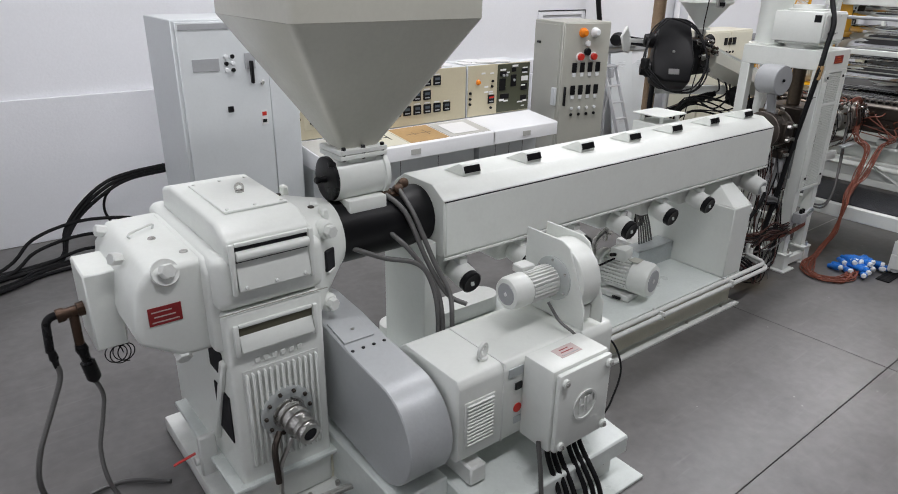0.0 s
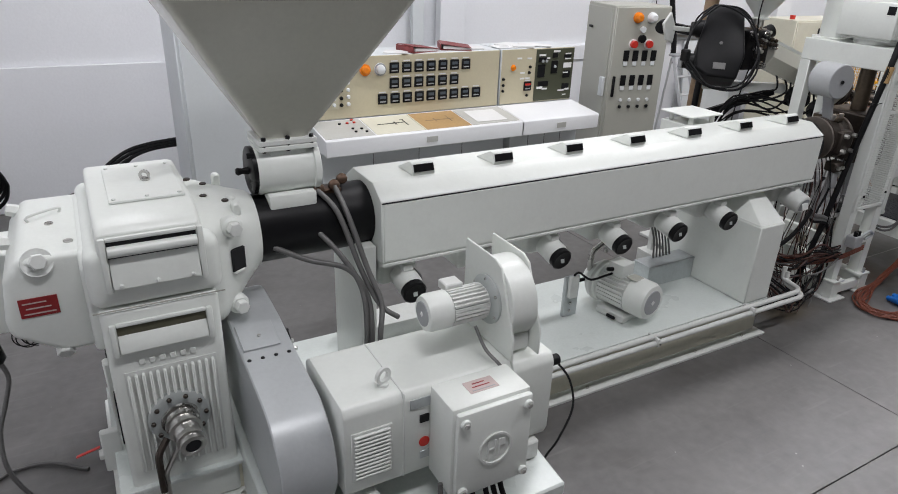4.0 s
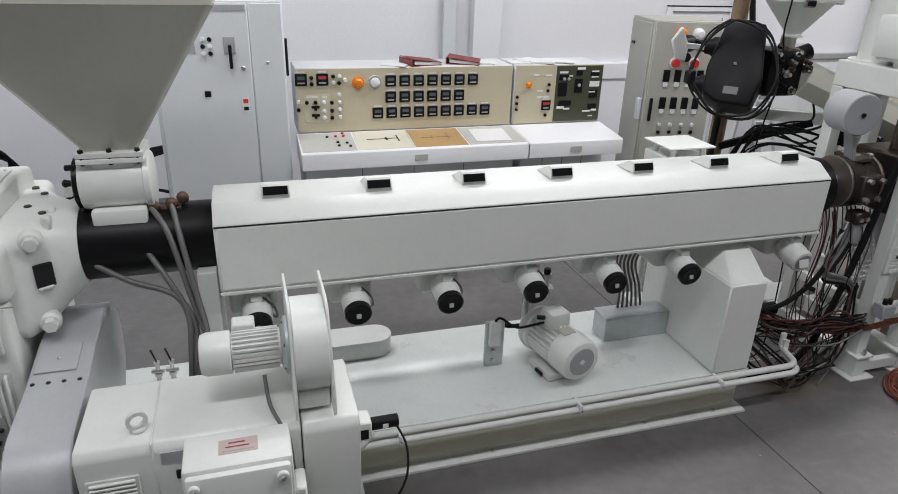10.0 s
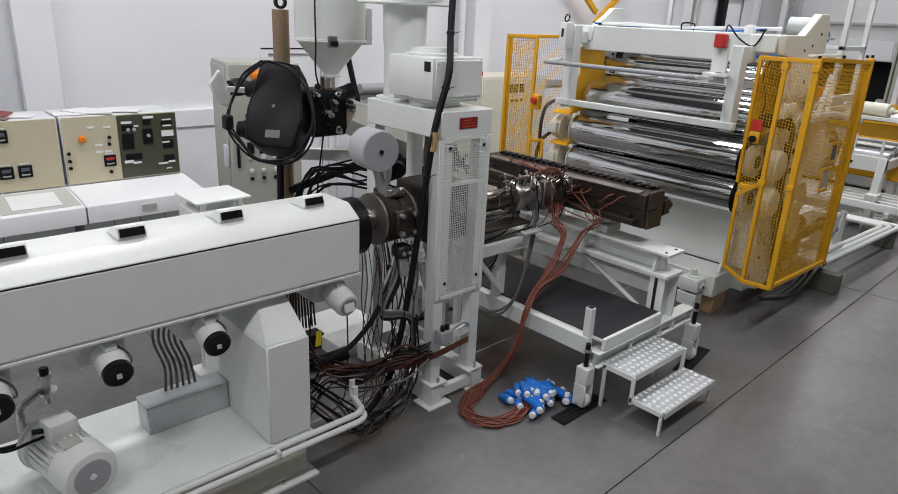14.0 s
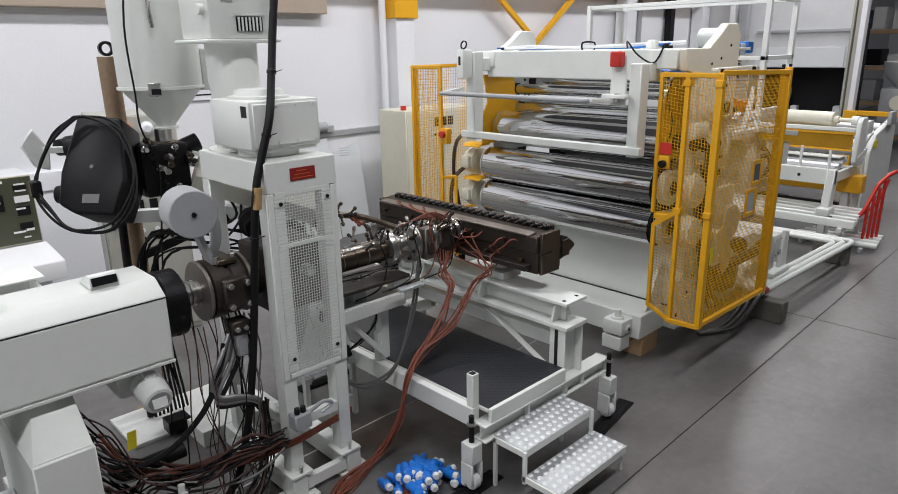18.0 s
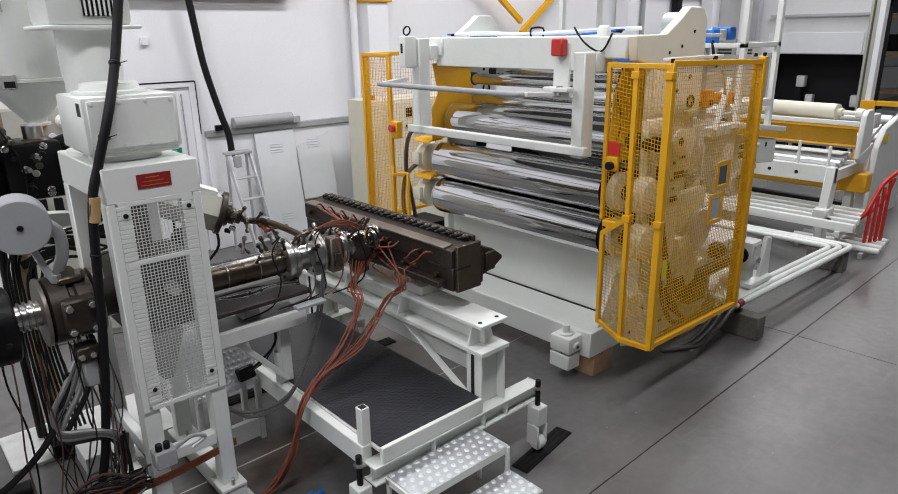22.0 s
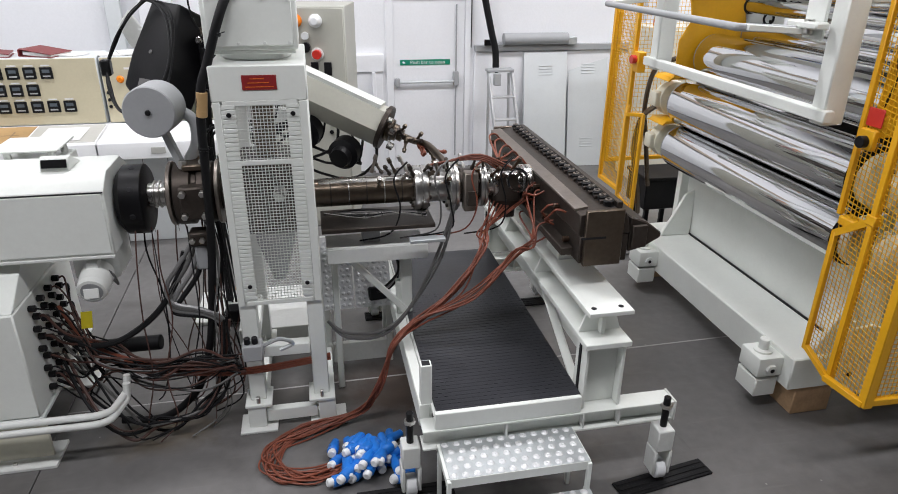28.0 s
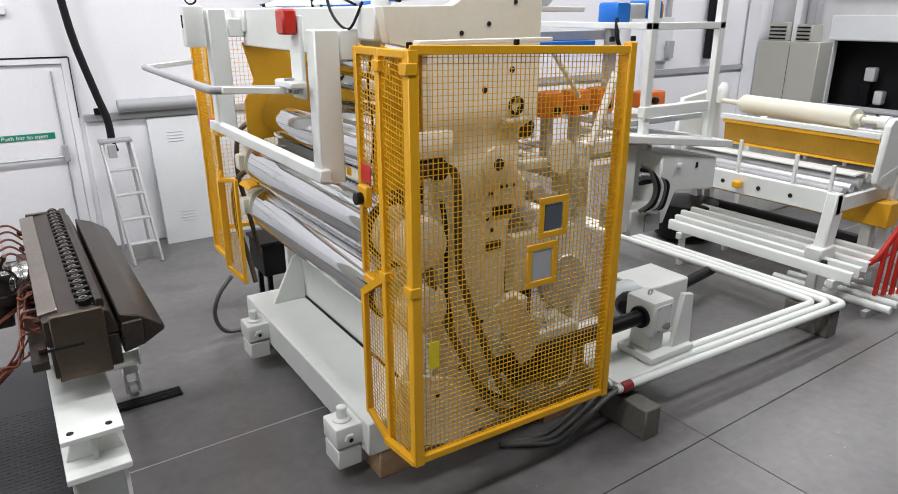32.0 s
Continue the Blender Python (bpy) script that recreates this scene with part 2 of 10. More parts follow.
M_BROWNSTEEL = mat("heat_tinted_steel", (0.12, 0.095, 0.072), 0.30, 0.85, var=0.25, dirt=0.35, dirt_col=(0.05, 0.035, 0.03))
M_DIE = mat("dark_oiled_die_steel", (0.06, 0.05, 0.043), 0.40, 0.6, var=0.28, dirt=0.35, dirt_col=(0.035, 0.025, 0.02))
M_DIEEDGE = mat("ground_die_steel", (0.24, 0.21, 0.185), 0.40, 0.8, var=0.2, dirt=0.35, dirt_col=(0.08, 0.06, 0.05))
M_GALV = mat("galvanised_sheet", (0.55, 0.58, 0.59), 0.42, 0.6, var=0.12, scale=9)
M_ALU = mat("checker_aluminium", (0.60, 0.61, 0.62), 0.40, 0.55, var=0.08)
M_STUD = mat("bright_dimpled_aluminium", (0.70, 0.71, 0.72), 0.36, 0.25, var=0.08)
M_GREYROLL = mat("grey_painted_steel", (0.36, 0.37, 0.38), 0.45, var=0.06)
M_MOTORGREY = mat("motor_silver_grey_paint", (0.47, 0.50, 0.49), 0.36, 0.2, var=0.06, dirt=0.12)
M_YELLOW = mat("safety_yellow_paint", (0.78, 0.40, 0.010), 0.40, var=0.07, dirt=0.1, dirt_col=(0.35, 0.2, 0.02))
M_YELLOWMESH = mat("yellow_wire_mesh", (0.78, 0.43, 0.02), 0.5, var=0.08)
M_RED = mat("red_plastic", (0.55, 0.03, 0.02), 0.35, var=0.06)
M_REDPLATE = mat("red_name_plate", (0.26, 0.02, 0.022), 0.4, var=0.15)
M_ORANGE = mat("orange_paint", (0.75, 0.17, 0.02), 0.4)
M_CABLE = mat("orange_red_cable", (0.20, 0.055, 0.03), 0.5, var=0.25)
M_GREYCABLE = mat("grey_braided_hose", (0.13, 0.128, 0.125), 0.45, 0.3, var=0.2, fine=180)
M_WIREBROWN = mat("brown_red_wire", (0.075, 0.032, 0.024), 0.5, var=0.25)
M_CONDUIT = mat("grey_armoured_conduit", (0.26, 0.26, 0.26), 0.4, 0.5, var=0.15, fine=160)
M_BLUE = mat("blue_plug_plastic", (0.012, 0.17, 0.62), 0.35, var=0.06)
M_WHITEPLASTIC = mat("white_plastic", (0.75, 0.77, 0.78), 0.4, var=0.02)
M_WALL = mat("white_wall_paint", (0.80, 0.81, 0.835), 0.62, var=0.035, scale=0.8, dirt=0.05, bump=0.03, dirt_col=(0.5, 0.5, 0.5))
# Dark colour of the unseen ceiling keeps fill light low.
M_CEIL = mat("low_bounce_ceiling_grey", (0.10, 0.10, 0.105), 0.7, var=0.03)
M_CLAD = mat("pale_grey_sheet_cladding", (0.60, 0.61, 0.62), 0.5, var=0.05, dirt=0.08)
# Unseen south wall, dark so that little light bounces back.
M_WALL2 = mat("low_bounce_wall_grey", (0.10, 0.10, 0.11), 0.6, var=0.05)
M_PALEWOOD = mat("raw_wood_block", (0.46, 0.30, 0.17), 0.7, var=0.2, scale=12, bump=0.08)
M_PAPER = mat("paper", (0.75, 0.75, 0.74), 0.7, var=0.04)
M_BINDER = mat("maroon_binder", (0.20, 0.03, 0.03), 0.5, var=0.15)
M_BROWNPOST = mat("brown_rusty_post", (0.27, 0.19, 0.12), 0.6, 0.2, var=0.25, dirt=0.3, dirt_col=(0.12, 0.07, 0.04))
M_MAT = mat("black_rubber_mat", (0.022, 0.023, 0.028), 0.36, var=0.3, dirt=0.25, dirt_col=(0.07, 0.07, 0.075))
M_COPPER = mat("brown_brass_fitting", (0.075, 0.045, 0.03), 0.42, 0.7, var=0.25, dirt=0.3)
M_LABEL = mat("faded_pink_label", (0.52, 0.42, 0.40), 0.5, var=0.1)
M_GUARDGREY = mat("silver_grey_guard_paint", (0.47, 0.49, 0.50), 0.36, 0.15, var=0.05, dirt=0.2, dirt_col=(0.3, 0.3, 0.3))
M_PLATEGREY = mat("grey_desk_plate", (0.50, 0.50, 0.47), 0.45, var=0.08, dirt=0.2, dirt_col=(0.4, 0.36, 0.28))
# Paint of dull olive parts; also puts shade into the gearbox slot.
M_OLIVEGAP = mat("olive_paint_and_slot_shade", (0.09, 0.085, 0.055), 0.6)
M_TAG = mat("yellow_tag", (0.75, 0.62, 0.02), 0.5)
M_SIGN = mat("green_sign", (0.0, 0.22, 0.13), 0.5)
M_LAMPORANGE = mat("orange_lens", (0.8, 0.22, 0.01), 0.25)
M_BLOCK = mat("oily_concrete_block", (0.13, 0.125, 0.105), 0.7, var=0.3, dirt=0.4, dirt_col=(0.04, 0.04, 0.035), bump=0.05)
# Black stands in for unlit depth in holes, gaps and seams.
M_DARK = mat("unlit_depth_black", (0.02, 0.02, 0.022), 0.8)
M_GLASS_AMBER = mat("amber_panel", (0.36, 0.19, 0.012), 0.2, var=0.2)
M_WINDOW = mat("dark_glass_pane", (0.1, 0.12, 0.14), 0.12, var=0.1)
M_TANBEAM = mat("tan_beam_paint", (0.40, 0.33, 0.26), 0.55, var=0.08)
M_PLATECREAM = mat("cream_switch_plate", (0.60, 0.56, 0.42), 0.4, var=0.05)
M_TAN = mat("tan_desk_board", (0.45, 0.29, 0.13), 0.55, var=0.15)


def concrete():
    """Power-floated concrete: cloudy patches, oil stains, fine grain, pale scuffs and specks."""
    m = mat("power_floated_concrete", (0.138, 0.134, 0.131), 0.36, var=0.26, scale=0.9, fine=14, bump=0.02, rvar=0.14, dirt=0.5, dirt_col=(0.06, 0.057, 0.055))
    N, L = m.node_tree.nodes, m.node_tree.links
    bsdf = N["Principled BSDF"]
    base = bsdf.inputs["Base Color"].links[0].from_socket
    geo = N.new("ShaderNodeNewGeometry")

    def layer(base, vec_scale, kind, lo, hi, amount, col):
        mp = N.new("ShaderNodeMapping")
        mp.inputs["Scale"].default_value = vec_scale
        L.new(geo.outputs["Position"], mp.inputs["Vector"])
        n = N.new(kind)
        L.new(mp.outputs[0], n.inputs["Vector"])
        n.inputs["Scale"].default_value = 1.0
        if kind == "ShaderNodeTexNoise":
            n.inputs["Detail"].default_value = 6
            val = n.outputs["Fac"]
        else:
            val = n.outputs["Distance"]
        r = N.new("ShaderNodeMapRange")
        r.inputs["From Min"].default_value, r.inputs["From Max"].default_value, r.inputs["To Max"].default_value = lo, hi, amount
        L.new(val, r.inputs["Value"])
        x = N.new("ShaderNodeMix")
        x.data_type = "RGBA"
        L.new(r.outputs[0], x.inputs["Factor"])
        L.new(base, x.inputs["A"])
        x.inputs["B"].default_value = (*col, 1)
        return x.outputs["Result"]

    base = layer(base, (1.7, 2.6, 1), "ShaderNodeTexNoise", 0.54, 0.82, 0.6, (0.055, 0.05, 0.045))
    base = layer(base, (0.6, 0.5, 1), "ShaderNodeTexNoise", 0.50, 0.72, 0.45, (0.185, 0.18, 0.177))
    base = layer(base, (2.2, 30.0, 1), "ShaderNodeTexNoise", 0.60, 0.80, 0.3, (0.24, 0.235, 0.23))
    base = layer(base, (26.0, 3.0, 1), "ShaderNodeTexNoise", 0.68, 0.76, 0.3, (0.07, 0.068, 0.066))
    base = layer(base, (5.0, 5.0, 1), "ShaderNodeTexVoronoi", 0.035, 0.02, 0.7, (0.4, 0.39, 0.37))
    # old oil and rust stains on the slab round the stand
    n = N.new("ShaderNodeTexNoise")
    n.inputs["Scale"].default_value, n.inputs["Detail"].default_value, n.inputs["Roughness"].default_value = 3.2, 7, 0.65
    L.new(geo.outputs["Position"], n.inputs["Vector"])
    for cx, cy, rx, ry, col, amount in STAINS:
        mp = N.new("ShaderNodeMapping")
        mp.inputs["Location"].default_value = (-cx / rx, -cy / ry, 0)
        mp.inputs["Scale"].default_value = (1 / rx, 1 / ry, 1)
        L.new(geo.outputs["Position"], mp.inputs["Vector"])
        ln = N.new("ShaderNodeVectorMath")
        ln.operation = "LENGTH"
        L.new(mp.outputs[0], ln.inputs[0])
        sub = N.new("ShaderNodeMath")
        sub.operation = "MULTIPLY_ADD"
        L.new(n.outputs["Fac"], sub.inputs[0])
        sub.inputs[1].default_value = -1.6
        L.new(ln.outputs["Value"], sub.inputs[2])
        r = N.new("ShaderNodeMapRange")
        r.inputs["From Min"].default_value, r.inputs["From Max"].default_value, r.inputs["To Min"].default_value, r.inputs["To Max"].default_value = -0.35, 0.25, amount, 0.0
        L.new(sub.outputs[0], r.inputs["Value"])
        x = N.new("ShaderNodeMix")
        x.data_type = "RGBA"
        L.new(r.outputs[0], x.inputs["Factor"])
        L.new(base, x.inputs["A"])
        x.inputs["B"].default_value = (*col, 1)
        base = x.outputs["Result"]
    L.new(base, bsdf.inputs["Base Color"])
    return m


# stains: centre, half sizes, colour, strength
STAINS = (
    (6.35, 2.85, 0.75, 0.32, (0.045, 0.038, 0.032), 0.7),
    (7.08, 2.95, 0.36, 0.40, (0.05, 0.026, 0.014), 0.8),
    (5.75, 2.72, 0.34, 0.22, (0.10, 0.070, 0.030), 0.55),
    (9.6, 1.55, 0.5, 0.3, (0.06, 0.055, 0.05), 0.5),
    (11.0, 1.75, 0.6, 0.3, (0.05, 0.046, 0.043), 0.6),
)
for m_ in (M_BLACK, M_RUBBER, M_PLASTIC, M_DARK, M_DIE, M_YELLOWMESH):
    m_.node_tree.nodes["Principled BSDF"].inputs["Specular IOR Level"].default_value = 0.2
M_FLOOR = concrete()
M_PALEJOINT = mat("pale_joint_filler", (0.42, 0.41, 0.40), 0.7)
M_JOINT = mat("joint_filler", (0.05, 0.05, 0.05), 0.7)

# ---- hall ----
SKEW = 0.0165
FX = (-1.6, 5.17, 11.38, 17.6, 23.8, 30.0, 38.4)


def on_grid(u, v):
    """The slab joints run a little askew to the machine line."""
    return u - SKEW * (v - 1.3), v + SKEW * (u - 5.0)


b = box(HX0, HX1, HY0, HY1, -0.25, -0.012, 0)
floor = structure("floor", b, M_JOINT, "grey power-floated concrete floor with dark sawn joints", "floor")
for i in range(len(FX) - 1):
    FY = (-9.6, -4.9, 1.303, 8.2) if i == 0 else (-9.6, -4.9, 1.303, 3.02, 8.2)
    for j in range(len(FY) - 1):
        g = 0.0032
        x0, x1, y0, y1 = FX[i] + g, FX[i + 1] - g, FY[j] + g, FY[j + 1] - g
        lift = 0.0019 if i else 0.0
        y0, y1 = (y0 + lift if j == 3 else y0), (y1 - lift if j == 2 and i else y1)
        part("slab", prism([on_grid(x0, y0), on_grid(x1, y0), on_grid(x1, y1), on_grid(x0, y1)], "z", -0.012, 0.0, 0.002), M_FLOOR, floor)
    if i:
        part("joint_filler", prism([on_grid(x0, 3.015), on_grid(x1, 3.015), on_grid(x1, 3.025), on_grid(x0, 3.025)], "z", -0.011, 0.0008, 0), M_PALEJOINT, floor, "pale joint filler")

# back wall with its door opening, the lower half standing a little proud
DX0, DX1, DZ = 7.70, 8.62, 2.09
w = bmesh.new()
for x0, x1, z0 in ((HX0, DX0, 0), (DX0, DX1, DZ), (DX1, HX1, 0)):
    box(x0, x1, HY1, HY1 + 0.25, z0, HZ, 0, bm=w)
wall_north = structure("wall_north", w, M_WALL, "white painted hall wall with a ledge at chest height", "wall")
w = bmesh.new()
for x0, x1 in ((HX0, DX0 - 0.12), (DX1 + 0.1, 20.9)):
    box(x0, x1, HY1 - 0.045, HY1 - 0.001, 0.002, 1.45, 0.006, bm=w)
structure("wall_plinth", w, M_WALL, "white painted lower wall face", "wall")
structure("wall_west", box(HX0 - 0.25, HX0, HY0, HY1 + 0.25, 0, HZ, 0), M_WALL, "white painted end wall", "wall")
# South wall is out of view; it closes the hall and limits bounce.
structure("wall_south", box(HX0, HX1, HY0 - 0.25, HY0, 0, HZ, 0), M_WALL2, "unseen hall wall, coloured dark to cut bounced light", "wall")
structure("wall_east", box(HX1, HX1 + 0.25, HY0, HY1 + 0.25, 0, HZ, 0), M_WALL, "white painted far end wall", "wall")
# Ceiling is out of view too, dark for deeper shadows.
structure("ceiling", box(HX0, HX1, HY0, HY1, HZ, HZ + 0.2, 0), M_CEIL, "unseen hall ceiling, coloured dark to cut bounced light", "ceiling")
structure("trim", box(4.61, 4.77, HY1 - 0.11, HY1 - 0.05, 0, HZ, 0.006), M_CABINET, "pale grey cable channel up the wall", "channel")
structure("pilaster", box(4.96, 5.31, HY1 - 0.17, HY1 - 0.05, 0, HZ, 0.006), M_WALL, "white painted wall pilaster", "pilaster")
# partition across the hall with a dark door opening
PX, PY0, PY1, PZ = 20.9, 4.19, 6.03, 2.085
w = bmesh.new()
for y0, y1, z0 in ((4.02, PY0, 0), (PY0, PY1, PZ), (PY1, HY1 - 0.002, 0)):
    box(PX, PX + 0.12, y0, y1, z0, HZ - 0.001, 0, bm=w)
structure("wall_partition", w, M_CLAD, "pale grey sheeted partition with a dark door opening", "wall")
# Store room faces are coloured black in place of real darkness.
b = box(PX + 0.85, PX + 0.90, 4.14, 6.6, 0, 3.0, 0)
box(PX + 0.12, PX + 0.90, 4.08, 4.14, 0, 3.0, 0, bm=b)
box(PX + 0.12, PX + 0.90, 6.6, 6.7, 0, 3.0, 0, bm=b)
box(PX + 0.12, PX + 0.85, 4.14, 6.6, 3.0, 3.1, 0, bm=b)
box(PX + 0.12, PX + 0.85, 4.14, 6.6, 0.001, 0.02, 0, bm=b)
structure("backdrop", b, M_DARK, "store room behind the opening, coloured black as if unlit", "store room")
structure("crane_rail", box(HX0, 10.0, HY1 - 0.16, HY1 - 0.001, 3.10, 3.42, 0.01), M_TANBEAM, "tan painted beam along the top of the wall", "beam")

# ---- extruder ----
AY, AZ = 3.0, 1.34
ext = thing("extruder", (3.4, 3.0, 0.0), "long white-painted plastics extruder with barrel cover, cooling fans and steel base", "extruder")

# base frame: deck, channel web, bottom flange
part("base_deck", box(0.75, 5.22, 2.57, 3.5, 0.285, 0.31, 0.004), M_DECK, ext)
part("base_web", box(0.9, 5.2, 2.618, 2.638, 0.021, 0.284, 0.002), M_CREAM2, ext)
part("base_web", box(0.9, 5.2, 3.38, 3.40, 0.021, 0.284, 0.002), M_WHITE2, ext)
b = box(0.75, 5.235, 2.532, 2.75, 0.0, 0.02, 0.003)
part("bottom_flange", b, M_WHITE2, ext, "white bottom flange with bolt heads")
part("bottom_flange", box(0.75, 5.245, 3.28, 3.5, 0.0, 0.02, 0.003), M_WHITE2, ext)
for x in (1.6, 2.6, 3.6, 4.6, 5.1):
    part("bolt", cyl((x - 0.08, 2.575, 0.02), (x - 0.08, 2.575, 0.034), 0.013, 6), M_STEEL, ext)

# barrel cover with chamfered top
CX0, CX1 = 2.13, 5.68
cov = [(2.75, 1.13), (2.75, 1.475), (2.862, 1.548), (3.14, 1.548), (3.25, 1.475), (3.25, 1.13)]
cover = part("barrel_cover", prism(cov, "x", CX0, CX1, 0.006), M_WHITE, ext)
part("front_panel", box(CX0 + 0.012, CX1 - 0.012, 2.741, 2.7485, 1.145, 1.462, 0.003), M_WHITE, cover)
part("seam", box(CX0 + 0.002, CX1 - 0.002, 2.7425, 2.7495, 1.4645, 1.4695, 0.0), M_DARK, cover)
part("bottom_lip", box(CX0, CX1, 2.736, 2.749, 1.118, 1.134, 0.003), M_WHITE2, cover)
for i in range(7):
    x = 2.425 + i * 0.5035
    prof = [(2.868, 1.5495), (2.868, 1.575), (2.885, 1.617), (2.915, 1.617), (3.06, 1.5495)]
    v = part("vent", prism(prof, "x", x - 0.066, x + 0.066, 0.003), M_WHITE, cover, "small hooded vent with a black mouth")
    part("vent_mouth", box(x - 0.058, x + 0.058, 2.8655, 2.8795, 1.566, 1.607, 0.001, rot=(-21, 0, 0)), M_PLASTIC, v)

# barrel and flange
part("barrel", lathe((1.4, AY, AZ), (1, 0, 0), [(0, 0.17), (0.02, 0.172), (0.72, 0.172), (0.74, 0.165)], 40), M_BLACK, ext, "black painted barrel")

# fans hanging below the cover
def fan(x, end=False):
    prof = [(0, 0.055), (0.01, 0.076), (0.05, 0.080), (0.12, 0.078), (0.15, 0.070)] if end else [(0, 0.055), (0.01, 0.072), (0.13, 0.072), (0.15, 0.068)]
    f = part("fan_motor", lathe((x, 2.86, 1.005), (0, -1, -0.24), prof, 24), M_WHITE2, ext, "white cooling fan motor with a black end cap")
    if end:
        part("end_cap", lathe((x, 2.714, 0.969), (0, -1, -0.24), [(0, 0.076), (0.012, 0.075), (0.03, 0.070), (0.034, 0.056), (0.030, 0.054)], 24), M_WHITE2, f)
        part("end_disc", cyl((x, 2.688, 0.9625), (x, 2.6825, 0.961), 0.054, 24), M_GREYROLL, f)
        part("name_plate", box(x - 0.036, x + 0.036, 2.668, 2.676, 0.932, 0.984, 0.002, rot=(-14, 0, 0)), M_WHITE2, f, "pale name plate")
    else:
        part("end_cap", lathe((x, 2.712, 0.969), (0, -1, -0.24), [(0, 0.069), (0.032, 0.069), (0.04, 0.060), (0.036, 0.03)], 24), M_PLASTIC, f, "black ribbed fan cap")
        part("name_plate", box(x - 0.012, x + 0.012, 2.671, 2.676, 0.946, 0.97, 0.001, rot=(-14, 0, 0)), M_MOTORGREY, f)
    part("fan_housing", box(x - 0.13, x + 0.10, 2.86, 3.16, 0.94, 1.129, 0.03, 3), M_WHITE2, f)
    part("terminal_box", box(x - 0.03, x + 0.03, 2.76, 2.83, 1.055, 1.09, 0.004), M_WHITE2, f)
    part("cable", tube([(x + 0.03, 2.8, 1.06), (x + 0.085, 2.79, 1.0), (x + 0.09, 2.82, 0.93), (x + 0.03, 2.9, 0.95)], 0.006, 6), M_GREYCABLE, f)


for i in range(6):
    fan(2.29 + i * 0.49)
fan(5.55, True)

# legs
leg = part("front_leg", box(4.95, 5.21, 2.57, 3.42, 0.311, 0.92, 0.008), M_WHITE, ext)
gus = bmesh.new()
gv = [gus.verts.new(p) for p in ((4.955, 2.58, 0.921), (5.205, 2.58, 0.921), (5.205, 3.40, 0.921), (4.955, 3.40, 0.921), (5.05, 2.88, 1.14), (5.205, 2.88, 1.14), (5.205, 3.25, 1.14), (5.05, 3.25, 1.14))]
for f in ((3, 2, 1, 0), (4, 5, 6, 7), (0, 1, 5, 4), (1, 2, 6, 5), (2, 3, 7, 6), (3, 0, 4, 7)):
    gus.faces.new([gv[i] for i in f])
bmesh.ops.bevel(gus, geom=gus.edges[:], offset=0.004, segments=1, affect="EDGES")
part("gusset", gus, M_WHITE, leg, "sloped white gusset")
part("rear_leg", box(2.03, 2.12, 2.80, 3.22, 0.311, 1.22, 0.006), M_WHITE, ext)

# rounded trough cover on the deck
pts = []
for k in range(13):
    a = math.pi / 2 - math.pi * k / 12
    pts.append((2.98 + 0.11 * math.cos(a), 3.37 + 0.11 * math.sin(a)))
for k in range(13):
    a = -math.pi / 2 - math.pi * k / 12
    pts.append((2.20 + 0.11 * math.cos(a), 3.37 + 0.11 * math.sin(a)))
part("tray_cover", prism(pts, "z", 0.311, 0.43, 0.008, 2), M_WHITE2, ext, "white lozenge-shaped cover on the deck")

# water pipes along the base, with clamps
for y, z in ((2.525, 0.315), (2.492, 0.283)):
    part("water_pipe", pipe_bend([(2.62, y, z), (5.50, y, z), (5.56, y + 0.03, z), (5.60, y + 0.20, z + 0.005), (5.61, y + 0.21, z + 0.10)], 0.019, 0.03), M_WHITE2, ext, "white painted water pipe")
for x in (2.95, 4.0, 4.95):
    part("pipe_clamp", box(x - 0.010, x + 0.010, 2.466, 2.569, 0.262, 0.325, 0.004), M_WHITE2, ext)
    part("bolt", cyl((x, 2.466, 0.292), (x, 2.453, 0.292), 0.008, 8), M_STEEL, ext)
for k in range(2):
    part("water_pipe", pipe_bend([(2.5 + 0.05 * k, 2.62, 0.36), (2.80 - 0.03 * k, 2.62, 0.36), (2.80 - 0.03 * k, 2.51 - 0.03 * k, 0.33), (2.68, 2.50 - 0.03 * k, 0.325 - 0.06 * k)], 0.02, 0.03), M_WHITE2, ext)

# ---- gearbox ----
gb = thing("gearbox", (1.05, 3.0, 0.0), "heavy cast white gearbox with rounded edges at the extruder drive end", "gearbox")
part("lower_case", box(0.81, 1.285, 2.60, 3.60, 0.10, 1.238, 0.022, 3), M_WHITE, gb)
part("upper_case", box(0.79, 1.315, 2.60, 3.60, 1.243, 1.50, 0.05, 4), M_WHITE, gb)
t = prism([(2.602, 1.40), (2.602, 1.555), (2.622, 1.585), (2.72, 1.632), (3.33, 1.64), (3.48, 1.60), (3.50, 1.40)], "x", 0.848, 1.252, 0.022, 3)
part("hood", t, M_WHITE, gb, "cast hood with a bolted cover")


